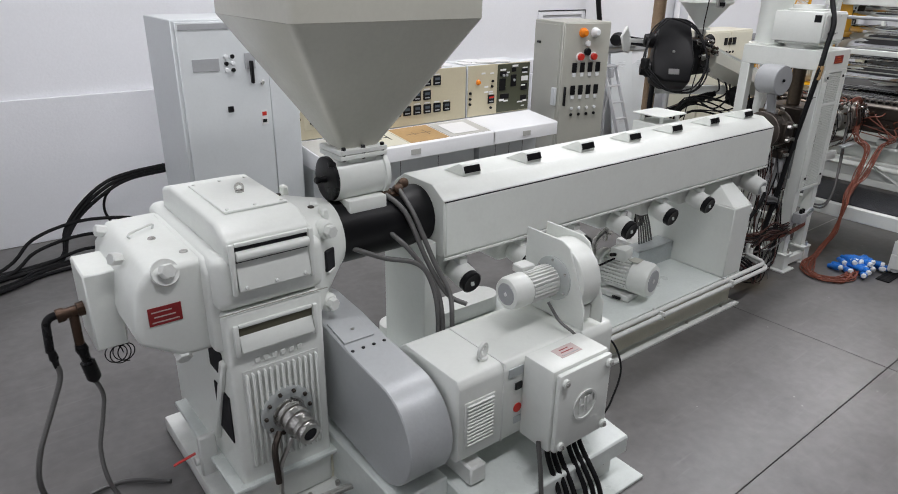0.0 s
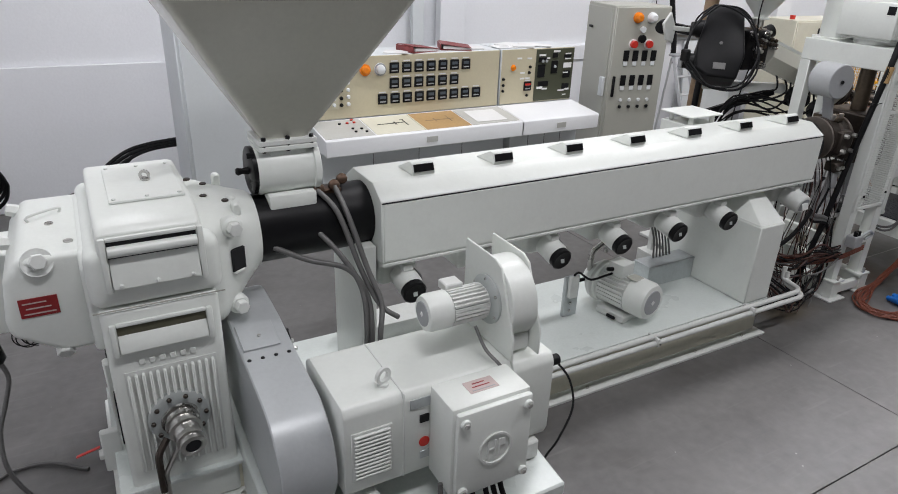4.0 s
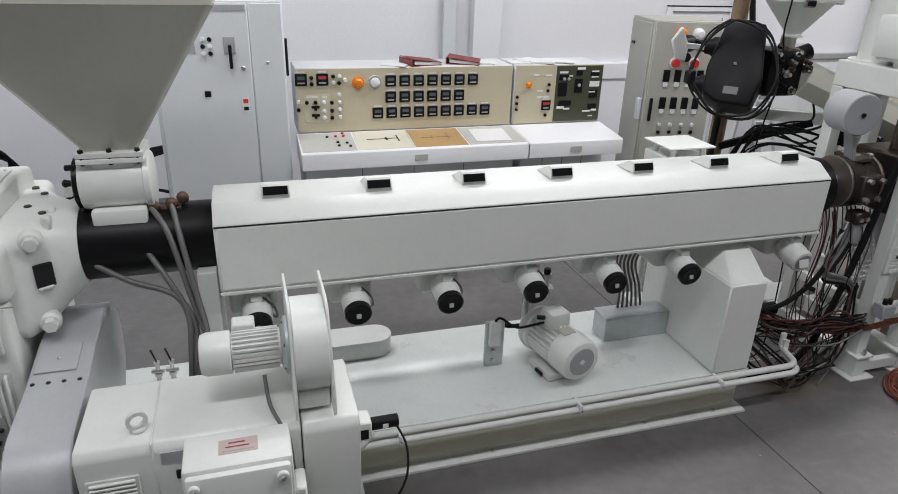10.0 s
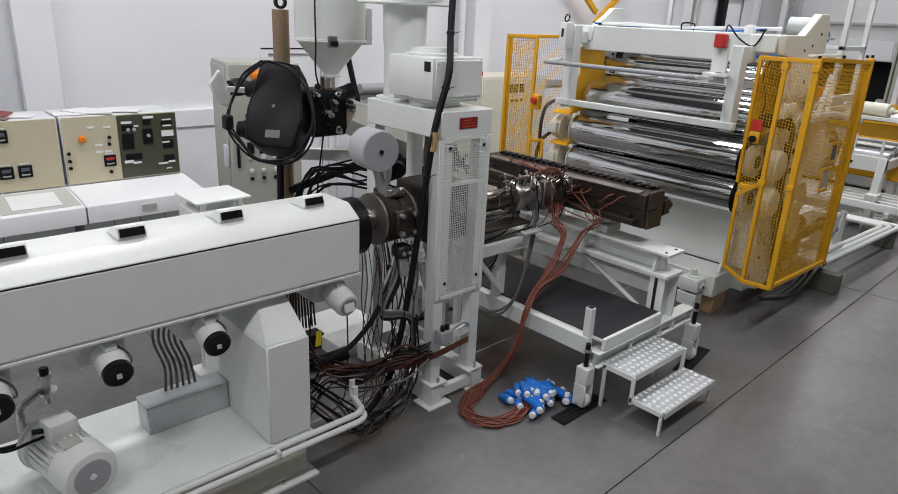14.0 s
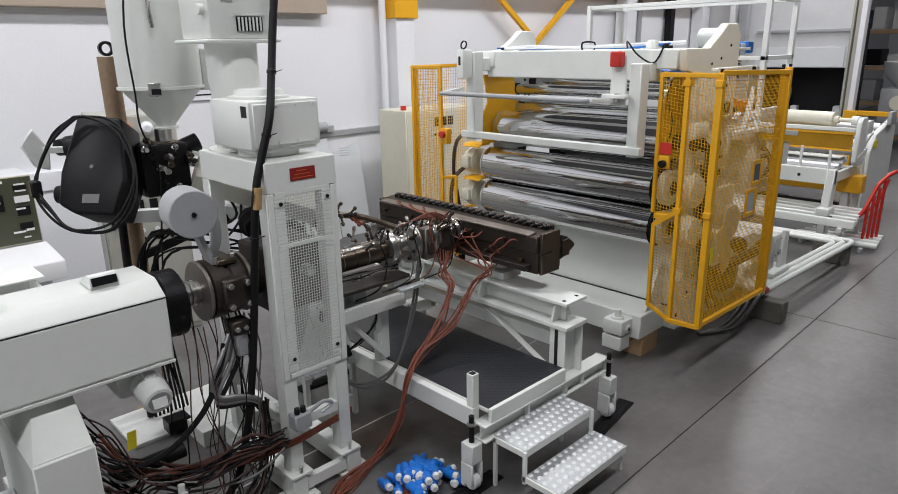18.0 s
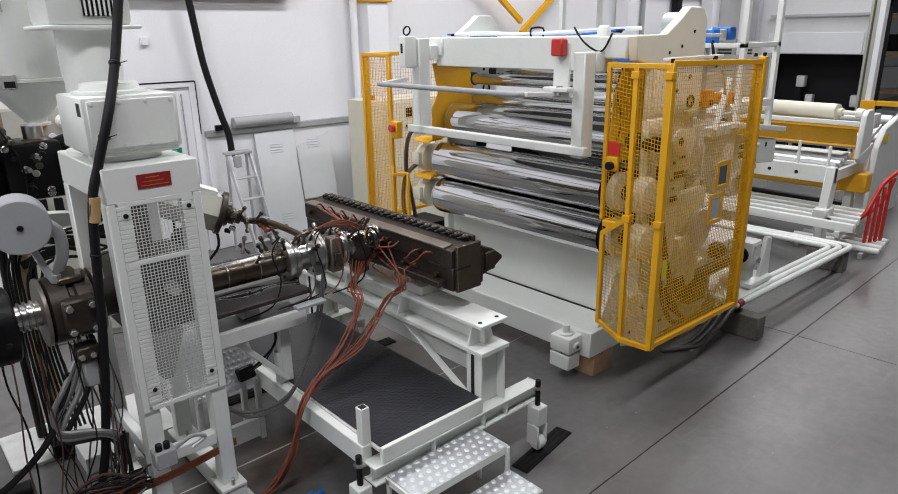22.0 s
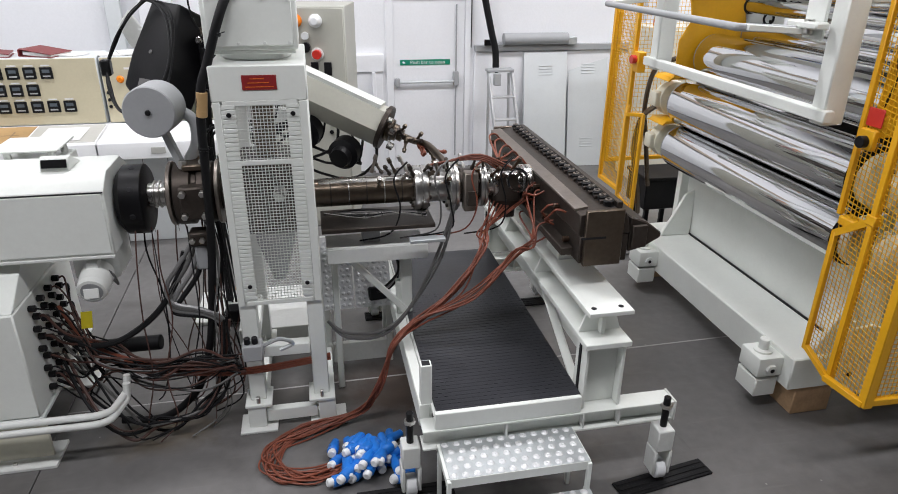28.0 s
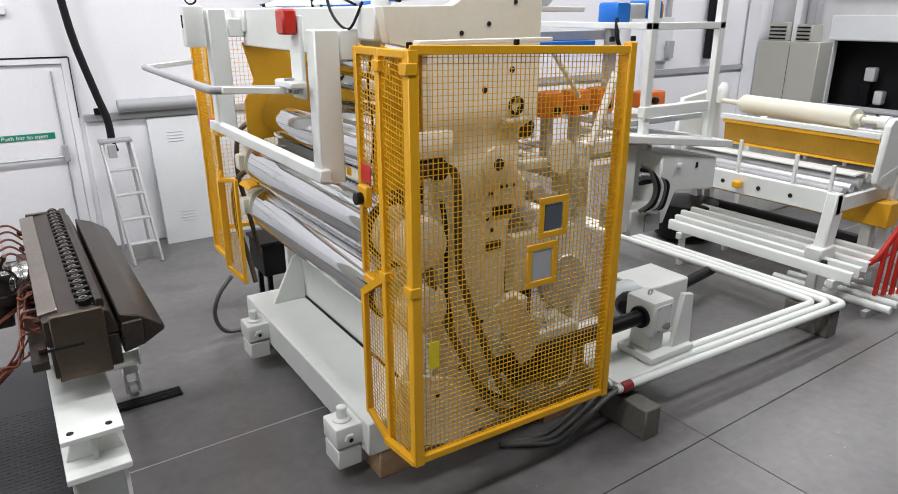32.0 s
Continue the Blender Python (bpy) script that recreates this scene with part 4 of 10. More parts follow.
part("conduit", tube([(1.97, 1.77, 0.55), (1.96, 1.73, 0.4), (1.96, 1.70, 0.2), (1.98, 1.66, 0.02)], 0.012, 8), M_GREYCABLE, jb)
for k in range(6):
    x = 2.06 + 0.04 * k + (0.03 if k > 2 else 0)
    part("cable", tube([(x, 1.80, 0.5), (x + 0.01, 1.78, 0.38), (x + 0.02, 1.69 - 0.01 * k, 0.2), (x - 0.02 + 0.01 * k, 1.60, 0.02)], 0.0135, 8), M_RUBBER, jb, "black power cable")

# blower on the motor
bl = thing("cooling_blower", (2.5, 2.15, 0.95), "white cooling blower with a ribbed motor on the drive motor", "blower")
for x in (2.405, 2.553):
    prof = [(1.93, 0.942), (1.93, 1.05), (1.955, 1.20), (2.03, 1.30), (2.33, 1.375), (2.37, 1.375), (2.37, 0.942)]
    part("side_plate", prism([(1.93, 0.942), (1.93, 1.06), (2.06, 1.36), (2.11, 1.385), (2.37, 1.385), (2.37, 0.942)], "x", x, x + 0.012, 0.003), M_WHITE, bl)
part("scroll", lathe((2.4175, 2.15, 1.165), (1, 0, 0), [(0, 0.19), (0.004, 0.195), (0.131, 0.195), (0.135, 0.19)], 40), M_WHITE, bl, "round blower scroll")
part("outlet", box(2.42, 2.55, 2.0, 2.32, 0.942, 1.03, 0.006), M_WHITE2, bl)
part("motor_flange", lathe((2.404, 2.15, 1.165), (-1, 0, 0), [(0, 0.12), (0.012, 0.12), (0.03, 0.085)], 24), M_MOTORGREY, bl)
for k in range(6):
    a = 2 * math.pi * (k + 0.5) / 6
    part("bolt", cyl((2.391, 2.15 + 0.105 * math.cos(a), 1.165 + 0.105 * math.sin(a)), (2.38, 2.15 + 0.105 * math.cos(a), 1.165 + 0.105 * math.sin(a)), 0.008, 6), M_STEEL, bl)


def ribbed_motor(parent, p, d, length, r, mats=(None, None)):
    """An electric motor along d from p: ribbed body, fan cowl with end disc."""
    body = mats[0] or M_MOTORGREY
    cowl = mats[1] or M_WHITE
    d, a, b = axes(d)
    p = V(p)
    part("stator", cyl(p, p + d * length * 0.62, r * 0.86, 24), body, parent, "ribbed silver motor body")
    f = bmesh.new()
    for k in range(26):
        t = 2 * math.pi * k / 26
        o = a * math.cos(t) + b * math.sin(t)
        beam(p + d * 0.01 + o * r * 0.91, p + d * length * 0.6 + o * r * 0.91, r * 0.06, r * 0.16, 0, bm=f) if abs(o.z) < 0.3 else merge(f, beam(p + d * 0.01 + o * r * 0.91, p + d * length * 0.6 + o * r * 0.91, r * 0.1, r * 0.1, 0))
    part("cooling_ribs", f, body, parent)
    c = part("fan_cowl", lathe(p + d * length * 0.62, d, [(0, r * 0.96), (0.004, r), (length * 0.30, r), (length * 0.37, r * 0.9), (length * 0.38, r * 0.8)], 28), cowl, parent, "pale smooth fan cowl")
    part("cowl_disc", lathe(p + d * length * 1.0, d, [(0, r * 0.66), (0.004, r * 0.64)], 24), M_GREYROLL, c)
    part("cowl_label", lathe(p + d * (length + 0.004), d, [(0, r * 0.15), (0.003, r * 0.14)], 4), M_PAPER, c)
    return c


ribbed_motor(bl, (2.375, 2.15, 1.165), (-1, 0, 0), 0.31, 0.088, (M_WHITE2, M_WHITE))
part("terminal_box", box(2.19, 2.28, 2.17, 2.25, 1.225, 1.268, 0.006), M_WHITE2, bl)
part("cable", tube([(2.30, 2.08, 1.08), (2.31, 2.0, 1.0), (2.34, 1.93, 0.955), (2.37, 1.9, 0.9), (2.38, 1.85, 0.78)], 0.008, 8), M_GREYCABLE, bl)

# belt guard
bg = thing("belt_guard", (1.45, 2.4, 0.3), "rounded pale sheet-metal belt guard between gearbox and motor", "belt guard")
pts = []
for k in range(19):
    a = radians(-90 - 175 * k / 18)
    pts.append((2.20 + 0.27 * math.cos(a), 0.64 + 0.27 * math.sin(a)))
pts += [(2.47, 0.937), (2.72, 0.980)]
for k in range(14):
    a = radians(88 - 178 * k / 13)
    pts.append((2.98 + 0.28 * math.cos(a), 0.72 + 0.28 * math.sin(a)))
part("guard_shell", prism(pts, "x", 1.335, 1.572, 0.006), M_GUARDGREY, bg)
part("top_plate", beam((1.435, 2.52, 0.951), (1.435, 2.70, 0.982), 0.17, 0.008, 0.002), M_GUARDGREY, bg)
for k in range(4):
    part("screw", cyl((1.36 + 0.06 * k, 2.46, 0.930), (1.36 + 0.06 * k, 2.46, 0.941), 0.010, 8), M_PLASTIC, bg)
part("screw", cyl((1.44, 2.60, 0.968), (1.44, 2.60, 0.975), 0.009, 8), M_STEEL, bg)
part("guard_foot", box(1.30, 1.60, 2.0, 2.8, 0.0, 0.37, 0.008), M_DECK, bg)

# ---- things on the deck ----
pm = thing("vacuum_pump", (4.05, 2.85, 0.31), "grey-white water pump with its motor on the extruder deck", "pump")
ribbed_motor(pm, (3.995, 3.05, 0.495), (0.075, -0.40, 0), 0.41, 0.134, (M_WHITE2, M_WHITE))
part("pump_head", lathe((3.996, 3.04, 0.495), (-0.075, 0.40, 0), [(0, 0.12), (0.03, 0.15), (0.06, 0.145), (0.09, 0.12), (0.10, 0.09), (0.15, 0.07)], 28), M_WHITE2, pm)
part("drive_flange", lathe((3.992, 3.06, 0.495), (0.075, -0.40, 0), [(0, 0.13), (0.012, 0.142), (0.03, 0.142), (0.04, 0.12)], 28), M_WHITE, pm)
part("motor_foot", box(3.90, 4.13, 2.76, 3.0, 0.312, 0.365, 0.008, rot=(0, 0, 10)), M_WHITE2, pm)
part("foot_slot", box(3.885, 3.90, 2.80, 2.87, 0.325, 0.345, 0.002, rot=(0, 0, 10)), M_DARK, pm)
part("rating_plate", box(3.98, 4.07, 2.75, 2.83, 0.623, 0.634, 0.004, rot=(0, 0, 10)), M_GREYCAB, pm)
part("terminal_box", box(3.95, 4.08, 2.86, 2.99, 0.60, 0.70, 0.010, 2, rot=(0, 0, 10)), M_WHITE, pm)
part("gland", cyl((3.95, 2.93, 0.65), (3.90, 2.94, 0.655), 0.014, 10), M_PLASTIC, pm)
part("outlet_pipe", pipe_bend([(3.89, 3.10, 0.58), (3.89, 3.10, 0.72), (4.0, 3.10, 0.78)], 0.022, 0.03, 10), M_STEEL, pm)
part("valve", lathe((4.02, 3.10, 0.70), (0, 0, 1), [(0, 0.02), (0.05, 0.02), (0.055, 0.05), (0.07, 0.05), (0.075, 0.018), (0.13, 0.018), (0.135, 0.03), (0.16, 0.03)], 16), M_STEEL, pm, "bright valve with a black knob")
part("knob", cyl((4.02, 3.10, 0.86), (4.02, 3.10, 0.895), 0.022, 12), M_PLASTIC, pm)
part("inlet_hose", tube([(3.88, 3.12, 0.5), (3.78, 3.1, 0.52), (3.74, 3.08, 0.56)], 0.014, 8), M_RUBBER, pm)
sw = thing("pressure_switch", (3.64, 3.02, 0.31), "small galvanised switch bracket with a black hose", "switch")
part("bracket", box(3.60, 3.72, 3.0, 3.03, 0.312, 0.62, 0.004), M_GALV, sw)
part("switch_body", box(3.615, 3.685, 2.965, 2.999, 0.47, 0.635, 0.006), M_WHITE2, sw)
for z in (0.36, 0.42):
    part("bolt", cyl((3.65, 2.999, z), (3.65, 2.985, z), 0.011, 8), M_STEEL, sw)
part("hose", tube([(3.65, 2.985, 0.635), (3.68, 2.97, 0.66), (3.78, 2.96, 0.59), (3.9, 2.95, 0.60), (3.965, 2.93, 0.62)], 0.008, 8), M_RUBBER, sw)
gx = thing("galvanised_box", (4.7, 3.15, 0.31), "long galvanised sheet-metal cable box on the deck", "box")
part("box_body", box(4.47, 4.945, 3.08, 3.24, 0.312, 0.475, 0.004), M_GALV, gx)
part("lid", box(4.465, 4.947, 3.075, 3.245, 0.476, 0.487, 0.003), M_GALV, gx)
for k in range(6):
    part("cable", tube([(4.62 + 0.035 * k, 3.2, 0.487), (4.64 + 0.03 * k, 3.24, 0.62), (4.60 + 0.03 * k, 3.26, 0.80), (4.62 + 0.04 * k, 3.22, 0.98), (4.66 + 0.04 * k, 3.15, 1.11)], 0.008, 6), M_GREYCABLE, gx, "grey cable rising to the cover")
vp = thing("valve_pair", (1.73, 3.34, 0.31), "two small bright drain cocks with levers on the deck", "valve")
for k in range(2):
    vx = 1.70 + 0.078 * k
    part("cock", lathe((vx, 3.34, 0.311), (0, 0, 1), [(0, 0.014), (0.03, 0.014), (0.032, 0.022), (0.05, 0.022), (0.052, 0.012), (0.11, 0.012), (0.112, 0.018), (0.125, 0.018)], 10), M_STEEL, vp)
    part("cock_body", cyl((vx - 0.035, 3.34, 0.375), (vx + 0.035, 3.33, 0.375), 0.013, 10), M_STEEL, vp)
    part("lever", beam((vx, 3.34, 0.43), (vx - 0.02, 3.33, 0.52), 0.014, 0.008), M_PLASTIC, vp, "dark lever")

# ---- control desk ----
def lettering(text, size, p, rot, material, parent=None, depth=0.0008):
    """Built-in-font writing as a mesh, lying at p with the rotation in degrees."""
    cu = bpy.data.curves.new("lettering", "FONT")
    cu.body, cu.size, cu.extrude, cu.align_x, cu.align_y = text, size, depth, "CENTER", "CENTER"
    tmp = bpy.data.objects.new("lettering_source", cu)
    scene.collection.objects.link(tmp)
    bpy.context.view_layer.update()
    me = bpy.data.meshes.new_from_object(tmp.evaluated_get(bpy.context.evaluated_depsgraph_get()))
    bpy.data.objects.remove(tmp)
    o = ORIGIN[parent.name] if parent else V((0, 0, 0))
    me.transform(Matrix.Translation(V(p) - o) @ Euler([radians(a) for a in rot]).to_matrix().to_4x4())
    me.materials.clear()
    me.materials.append(material)
    ob = new("lettering", me)
    if parent:
        ob.parent = parent
    return ob


PY = 5.93


def console(x0, x1, label):
    d = thing("control_console", ((x0 + x1) / 2, 6.0, 0), label, "control desk", "control desk units")
    part("lower_body", box(x0 + 0.03, x1 - 0.03, 5.72, 6.38, 0.0, 0.90, 0.005), M_CABINET, d)
    part("upper_body", box(x0, x1, PY + 0.012, 6.40, 1.09, 1.685, 0.008), M_CABINET, d)
    part("panel", box(x0 + 0.008, x1 - 0.008, PY, PY + 0.010, 1.105, 1.68, 0.003), M_CREAM, d, "cream instrument panel")
    prof = [(5.43, 0.885), (5.43, 1.028), (5.442, 1.038), (PY + 0.01, 1.095), (PY + 0.01, 0.90)]
    part("desk_top", prism(prof, "x", x0 - 0.02, x1 + 0.02, 0.004), M_DESKTOP, d, "white sloping desk top")
    part("name_tag", box((x0 + x1) / 2 - 0.06, (x0 + x1) / 2 + 0.06, 5.425, 5.4295, 0.93, 0.985, 0.001), M_PLATEGREY, d)
    for k in range(3):
        x = x0 + 0.05 + (x1 - x0 - 0.1) * (k + 1) / 4
        part("door_gap", box(x, x + 0.004, 5.7165, 5.7195, 0.08, 0.86, 0), M_DARK, d)
    return d


def on_slope(y):
    return 1.038 + (y - 5.442) * (0.057 / 0.498)


def desk_board(d, x0, x1, y0, y1, material, name, label="", lift=0.0035):
    bm = bmesh.new()
    vs = []
    for x, y in ((x0, y0), (x1, y0), (x1, y1), (x0, y1)):
        vs.append((bm.verts.new((x, y, on_slope(y) + 0.0005)), bm.verts.new((x, y, on_slope(y) + lift))))
    bm.faces.new([v[1] for v in vs])
    bm.faces.new([v[0] for v in vs][::-1])
    for k in range(4):
        j = (k + 1) % 4
        bm.faces.new((vs[k][0], vs[j][0], vs[j][1], vs[k][1]))
    return part(name, bm, material, d, label)


c1 = console(2.775, 4.87, "wide cream-panelled control desk with rows of black temperature controllers")
desk_board(c1, 2.77, 3.25, 5.47, 5.91, M_PLATEGREY, "button_plate", "grey plate with small push buttons")
desk_board(c1, 3.265, 3.765, 5.47, 5.91, M_CREAM2, "mimic_plate", "cream plate with a black line diagram")
desk_board(c1, 3.785, 4.285, 5.47, 5.91, M_TAN, "tan_plate", "tan plate with a faint line diagram")
desk_board(c1, 4.30, 4.86, 5.47, 5.91, M_PLATEGREY, "button_plate")
desk_board(c1, 3.768, 3.782, 5.47, 5.91, M_CREAM2, "plate_edge", lift=0.0055)
for x0, x1, y0, y1 in ((3.37, 3.56, 5.70, 5.715), (3.55, 3.66, 5.705, 5.72), (3.655, 3.668, 5.63, 5.78), (3.635, 3.67, 5.78, 5.79), (3.545, 3.565, 5.67, 5.745)):
    desk_board(c1, x0, x1, y0, y1, M_PLASTIC, "diagram_line", lift=0.0045)
for x0, x1, y0, y1 in ((3.88, 4.20, 5.69, 5.70), (4.14, 4.15, 5.63, 5.78), (3.98, 3.99, 5.66, 5.74)):
    desk_board(c1, x0, x1, y0, y1, M_BROWNPOST, "diagram_line", lift=0.0045)
for k, (x, y, m) in enumerate(((3.02, 5.80, M_PLASTIC), (3.10, 5.81, M_RED), (3.17, 5.81, M_RED), (3.17, 5.88, M_RED), (3.10, 5.66, M_PLASTIC), (3.10, 5.58, M_PLASTIC), (3.18, 5.64, M_PLASTIC), (3.20, 5.56, M_PLASTIC))):
    part("push_button", cyl((x, y, on_slope(y) + 0.003), (x, y, on_slope(y) + 0.018), 0.014, 10), m, c1)


def controller(d, x, z, s=0.102, green=False):
    f = part("temperature_controller", box(x - s / 2, x + s / 2, PY - 0.012, PY - 0.0005, z - s / 2, z + s / 2, 0.004), M_PLASTIC, d, "square black controller with a small display")
    part("display", box(x - s * 0.3, x + s * 0.3, PY - 0.0135, PY - 0.0122, z + s * 0.02, z + s * 0.3, 0), M_WINDOW, f)
    part("tag", box(x - s * 0.3, x + s * 0.3, PY - 0.0135, PY - 0.0122, z - s * 0.32, z - s * 0.2, 0), M_GREYROLL, f)
    part("label_strip", box(x - s * 0.35, x + s * 0.35, PY - 0.003, PY - 0.0005, z + s * 0.56, z + s * 0.68, 0), M_PAPER, d)


for k in range(7):
    controller(c1, 3.645 + 0.1345 * k, 1.56)
for k in range(6):
    controller(c1, 3.645 + 0.1345 * k, 1.412)
for k in range(9):
    controller(c1, 3.52 + 0.1335 * k, 1.265)
controller(c1, 2.825, 1.585, 0.108)
controller(c1, 3.015, 1.585, 0.108)
part("display_red", box(2.98, 3.05, PY - 0.0150, PY - 0.0138, 1.595, 1.615, 0), M_RED, c1)
part("lamp", lathe((3.34, PY, 1.552), (0, -1, 0), [(0, 0.055), (0.012, 0.055), (0.014, 0.044), (0.04, 0.040), (0.052, 0.025)], 24), M_LAMPORANGE, c1, "orange indicator lamp")
part("lamp", lathe((3.495, PY, 1.552), (0, -1, 0), [(0, 0.062), (0.012, 0.062), (0.014, 0.046), (0.04, 0.042), (0.052, 0.025)], 24), M_WHITEPLASTIC, c1, "white indicator lamp")
part("lamp_ring", ring((3.495, PY - 0.013, 1.552), (0, -1, 0), 0.048, 0.060, 0.006, 24), M_GREYROLL, c1)
for x, z, dark in ((2.918, 1.60, 1), (2.918, 1.545, 1), (3.115, 1.61, 1), (3.17, 1.61, 0), (3.115, 1.555, 0), (3.165, 1.55, 1), (3.22, 1.575, 0), (2.79, 1.39, 0), (2.79, 1.315, 1), (2.867, 1.38, 1), (2.945, 1.38, 1), (3.093, 1.375, 1), (3.093, 1.30, 1), (3.093, 1.235, 1), (3.165, 1.445, 0), (3.165, 1.375, 0), (3.165, 1.31, 0), (3.165, 1.24, 0), (3.02, 1.38, 0), (3.02, 1.30, 0), (3.02, 1.24, 0)):
    part("knob", lathe((x, PY, z), (0, -1, 0), [(0, 0.019), (0.012, 0.018), (0.022, 0.013)], 12), M_PLASTIC if dark else M_WHITEPLASTIC, c1)
for x0, x1 in ((2.845, 2.985), (2.99, 3.07)):
    part("switch_plate", box(x0, x1, PY - 0.0025, PY - 0.0003, 1.20, 1.45, 0.001), M_PLATECREAM, c1)
    part("white_label", box(x0 + 0.02, x1 - 0.02, PY - 0.004, PY - 0.0027, 1.42, 1.438, 0), M_PAPER, c1)
for z in (1.34, 1.265):
    part("rocker", box(2.905, 2.98, PY - 0.02, PY - 0.005, z - 0.012, z + 0.012, 0.003), M_PLASTIC, c1)
    part("rocker_stem", box(2.93, 2.955, PY - 0.018, PY - 0.005, z - 0.032, z - 0.0125, 0.002), M_PLASTIC, c1)

c2 = console(4.89, 5.862, "control desk unit with cream and dark green instrument panels")
dk = part("dark_panel", box(5.335, 5.85, PY - 0.008, PY - 0.0005, 1.115, 1.672, 0.003), M_DARKGREEN, c2, "dark olive drive panel")
for x, z, w_, h_ in ((5.43, 1.56, 0.13, 0.05), (5.41, 1.44, 0.10, 0.14), (5.45, 1.30, 0.14, 0.06), (5.585, 1.475, 0.09, 0.14), (5.585, 1.60, 0.07, 0.05), (5.76, 1.39, 0.10, 0.08), (5.76, 1.26, 0.10, 0.06), (5.76, 1.585, 0.10, 0.05)):
    part("meter", box(x - w_ / 2, x + w_ / 2, PY - 0.016, PY - 0.0085, z - h_ / 2, z + h_ / 2, 0.003), M_PLASTIC, dk)
for x, z, w_, h_ in ((5.41, 1.61, 0.09, 0.02), (5.49, 1.575, 0.04, 0.016), (5.60, 1.645, 0.09, 0.022), (5.76, 1.615, 0.08, 0.014), (5.76, 1.56, 0.08, 0.014), (5.76, 1.49, 0.11, 0.055), (5.74, 1.41, 0.07, 0.014), (5.40, 1.26, 0.08, 0.025), (5.47, 1.245, 0.07, 0.018), (5.70, 1.215, 0.09, 0.016), (5.78, 1.225, 0.06, 0.02), (5.75, 1.165, 0.05, 0.012)):
    part("white_label", box(x - w_ / 2, x + w_ / 2, PY - 0.0185, PY - 0.0165, z - h_ / 2, z + h_ / 2, 0), M_PAPER, dk)
for x, z in ((5.42, 1.545), (5.47, 1.545), (5.59, 1.48)):
    part("dial", lathe((x, PY - 0.016, z), (0, -1, 0), [(0, 0.017), (0.012, 0.014)], 12), M_GREYROLL, dk)
part("lamp", lathe((5.045, PY, 1.49), (0, -1, 0), [(0, 0.034), (0.01, 0.028), (0.03, 0.018)], 18), M_LAMPORANGE, c2, "orange push button")
controller(c2, 5.245, 1.285, 0.10)
part("display_red", box(5.21, 5.28, PY - 0.0150, PY - 0.0138, 1.295, 1.315, 0), M_RED, c2)
for x, z in ((5.262, 1.49), (4.926, 1.375), (4.926, 1.31), (4.926, 1.25), (5.245, 1.185), (5.255, 1.43)):
    part("knob", lathe((x, PY, z), (0, -1, 0), [(0, 0.016), (0.012, 0.015), (0.022, 0.011)], 12), M_PLASTIC, c2)
for x, z in ((5.25, 1.58), (5.17, 1.43), (5.17, 1.37), (5.24, 1.37), (5.12, 1.585)):
    part("white_label", box(x - 0.03, x + 0.03, PY - 0.003, PY - 0.0005, z - 0.009, z + 0.009, 0), M_PAPER, c2)

# papers and binders on top of the desk
tagged(part("paper_sheet", box(4.385, 4.735, 5.52, 5.84, on_slope(5.52) + 0.006, on_slope(5.52) + 0.008, 0, rot=(6.53, 0, -2), piv=(4.56, 5.52, on_slope(5.52) + 0.006)), M_PAPER), "white sheet of paper on the desk slope", "paper")


def binder(x, y, a, label):
    d = thing("ring_binder", (x, y, 1.685), label, "binder", "binders on the desk")
    m = (0, 0, a)
    part("cover", box(x - 0.16, x + 0.16, y - 0.14, y + 0.14, 1.686, 1.692, 0.002, rot=m), M_BINDER, d)
    part("page_block", box(x - 0.13, x + 0.15, y - 0.13, y + 0.13, 1.6925, 1.722, 0.003, rot=(0, 3, a)), M_PAPER, d)
    part("cover", box(x - 0.16, x + 0.16, y - 0.14, y + 0.14, 1.728, 1.734, 0.002, rot=(0, 7, a)), M_BINDER, d)
    part("spine", box(x - 0.168, x - 0.155, y - 0.14, y + 0.14, 1.688, 1.745, 0.003, rot=m, piv=(x, y, 1.7)), M_BINDER, d)


binder(3.98, 6.1, 12, "maroon ring binder lying open-edged on the desk")
binder(4.42, 6.12, -22, "maroon ring binder lying askew on the desk")
random.seed(4)
for k, (x, y) in enumerate(((3.72, 6.05), (4.62, 6.1), (5.0, 6.08), (5.12, 6.18), (5.22, 6.05), (5.38, 6.12), (5.46, 6.06))):
    h = 0.006 + 0.012 * random.random()
    tagged(part("paper", box(x - 0.12, x + 0.12, y - 0.1, y + 0.1, 1.6865 + 0.001 * k, 1.6865 + 0.001 * k + h, 0.001, rot=(0, 0, random.uniform(-35, 35))), M_PAPER), "loose white papers lying on top of the desk", "paper", "papers on the desk")

# ---- tall switch cabinet ----
tc = thing("switch_cabinet", (2.15, 6.0, 0), "tall light-grey steel switch cabinet with a black rotary handle", "cabinet")
part("body", box(1.63, 2.685, 5.665, 6.40, 0.0, 2.27, 0.008), M_CABINET, tc)
td = part("door", box(1.66, 2.405, 5.645, 5.664, 0.08, 2.25, 0.005), M_CABINET, tc)
part("side_panel", box(2.415, 2.675, 5.65, 5.664, 0.08, 2.25, 0.005), M_CABINET, tc)
part("top_plate", box(1.68, 2.39, 5.6405, 5.6445, 2.19, 2.235, 0.001), M_GREYROLL, td)
part("name_plate", box(1.76, 1.98, 5.640, 5.6445, 1.86, 1.96, 0.001), M_GREYROLL, td, "grey name plate")
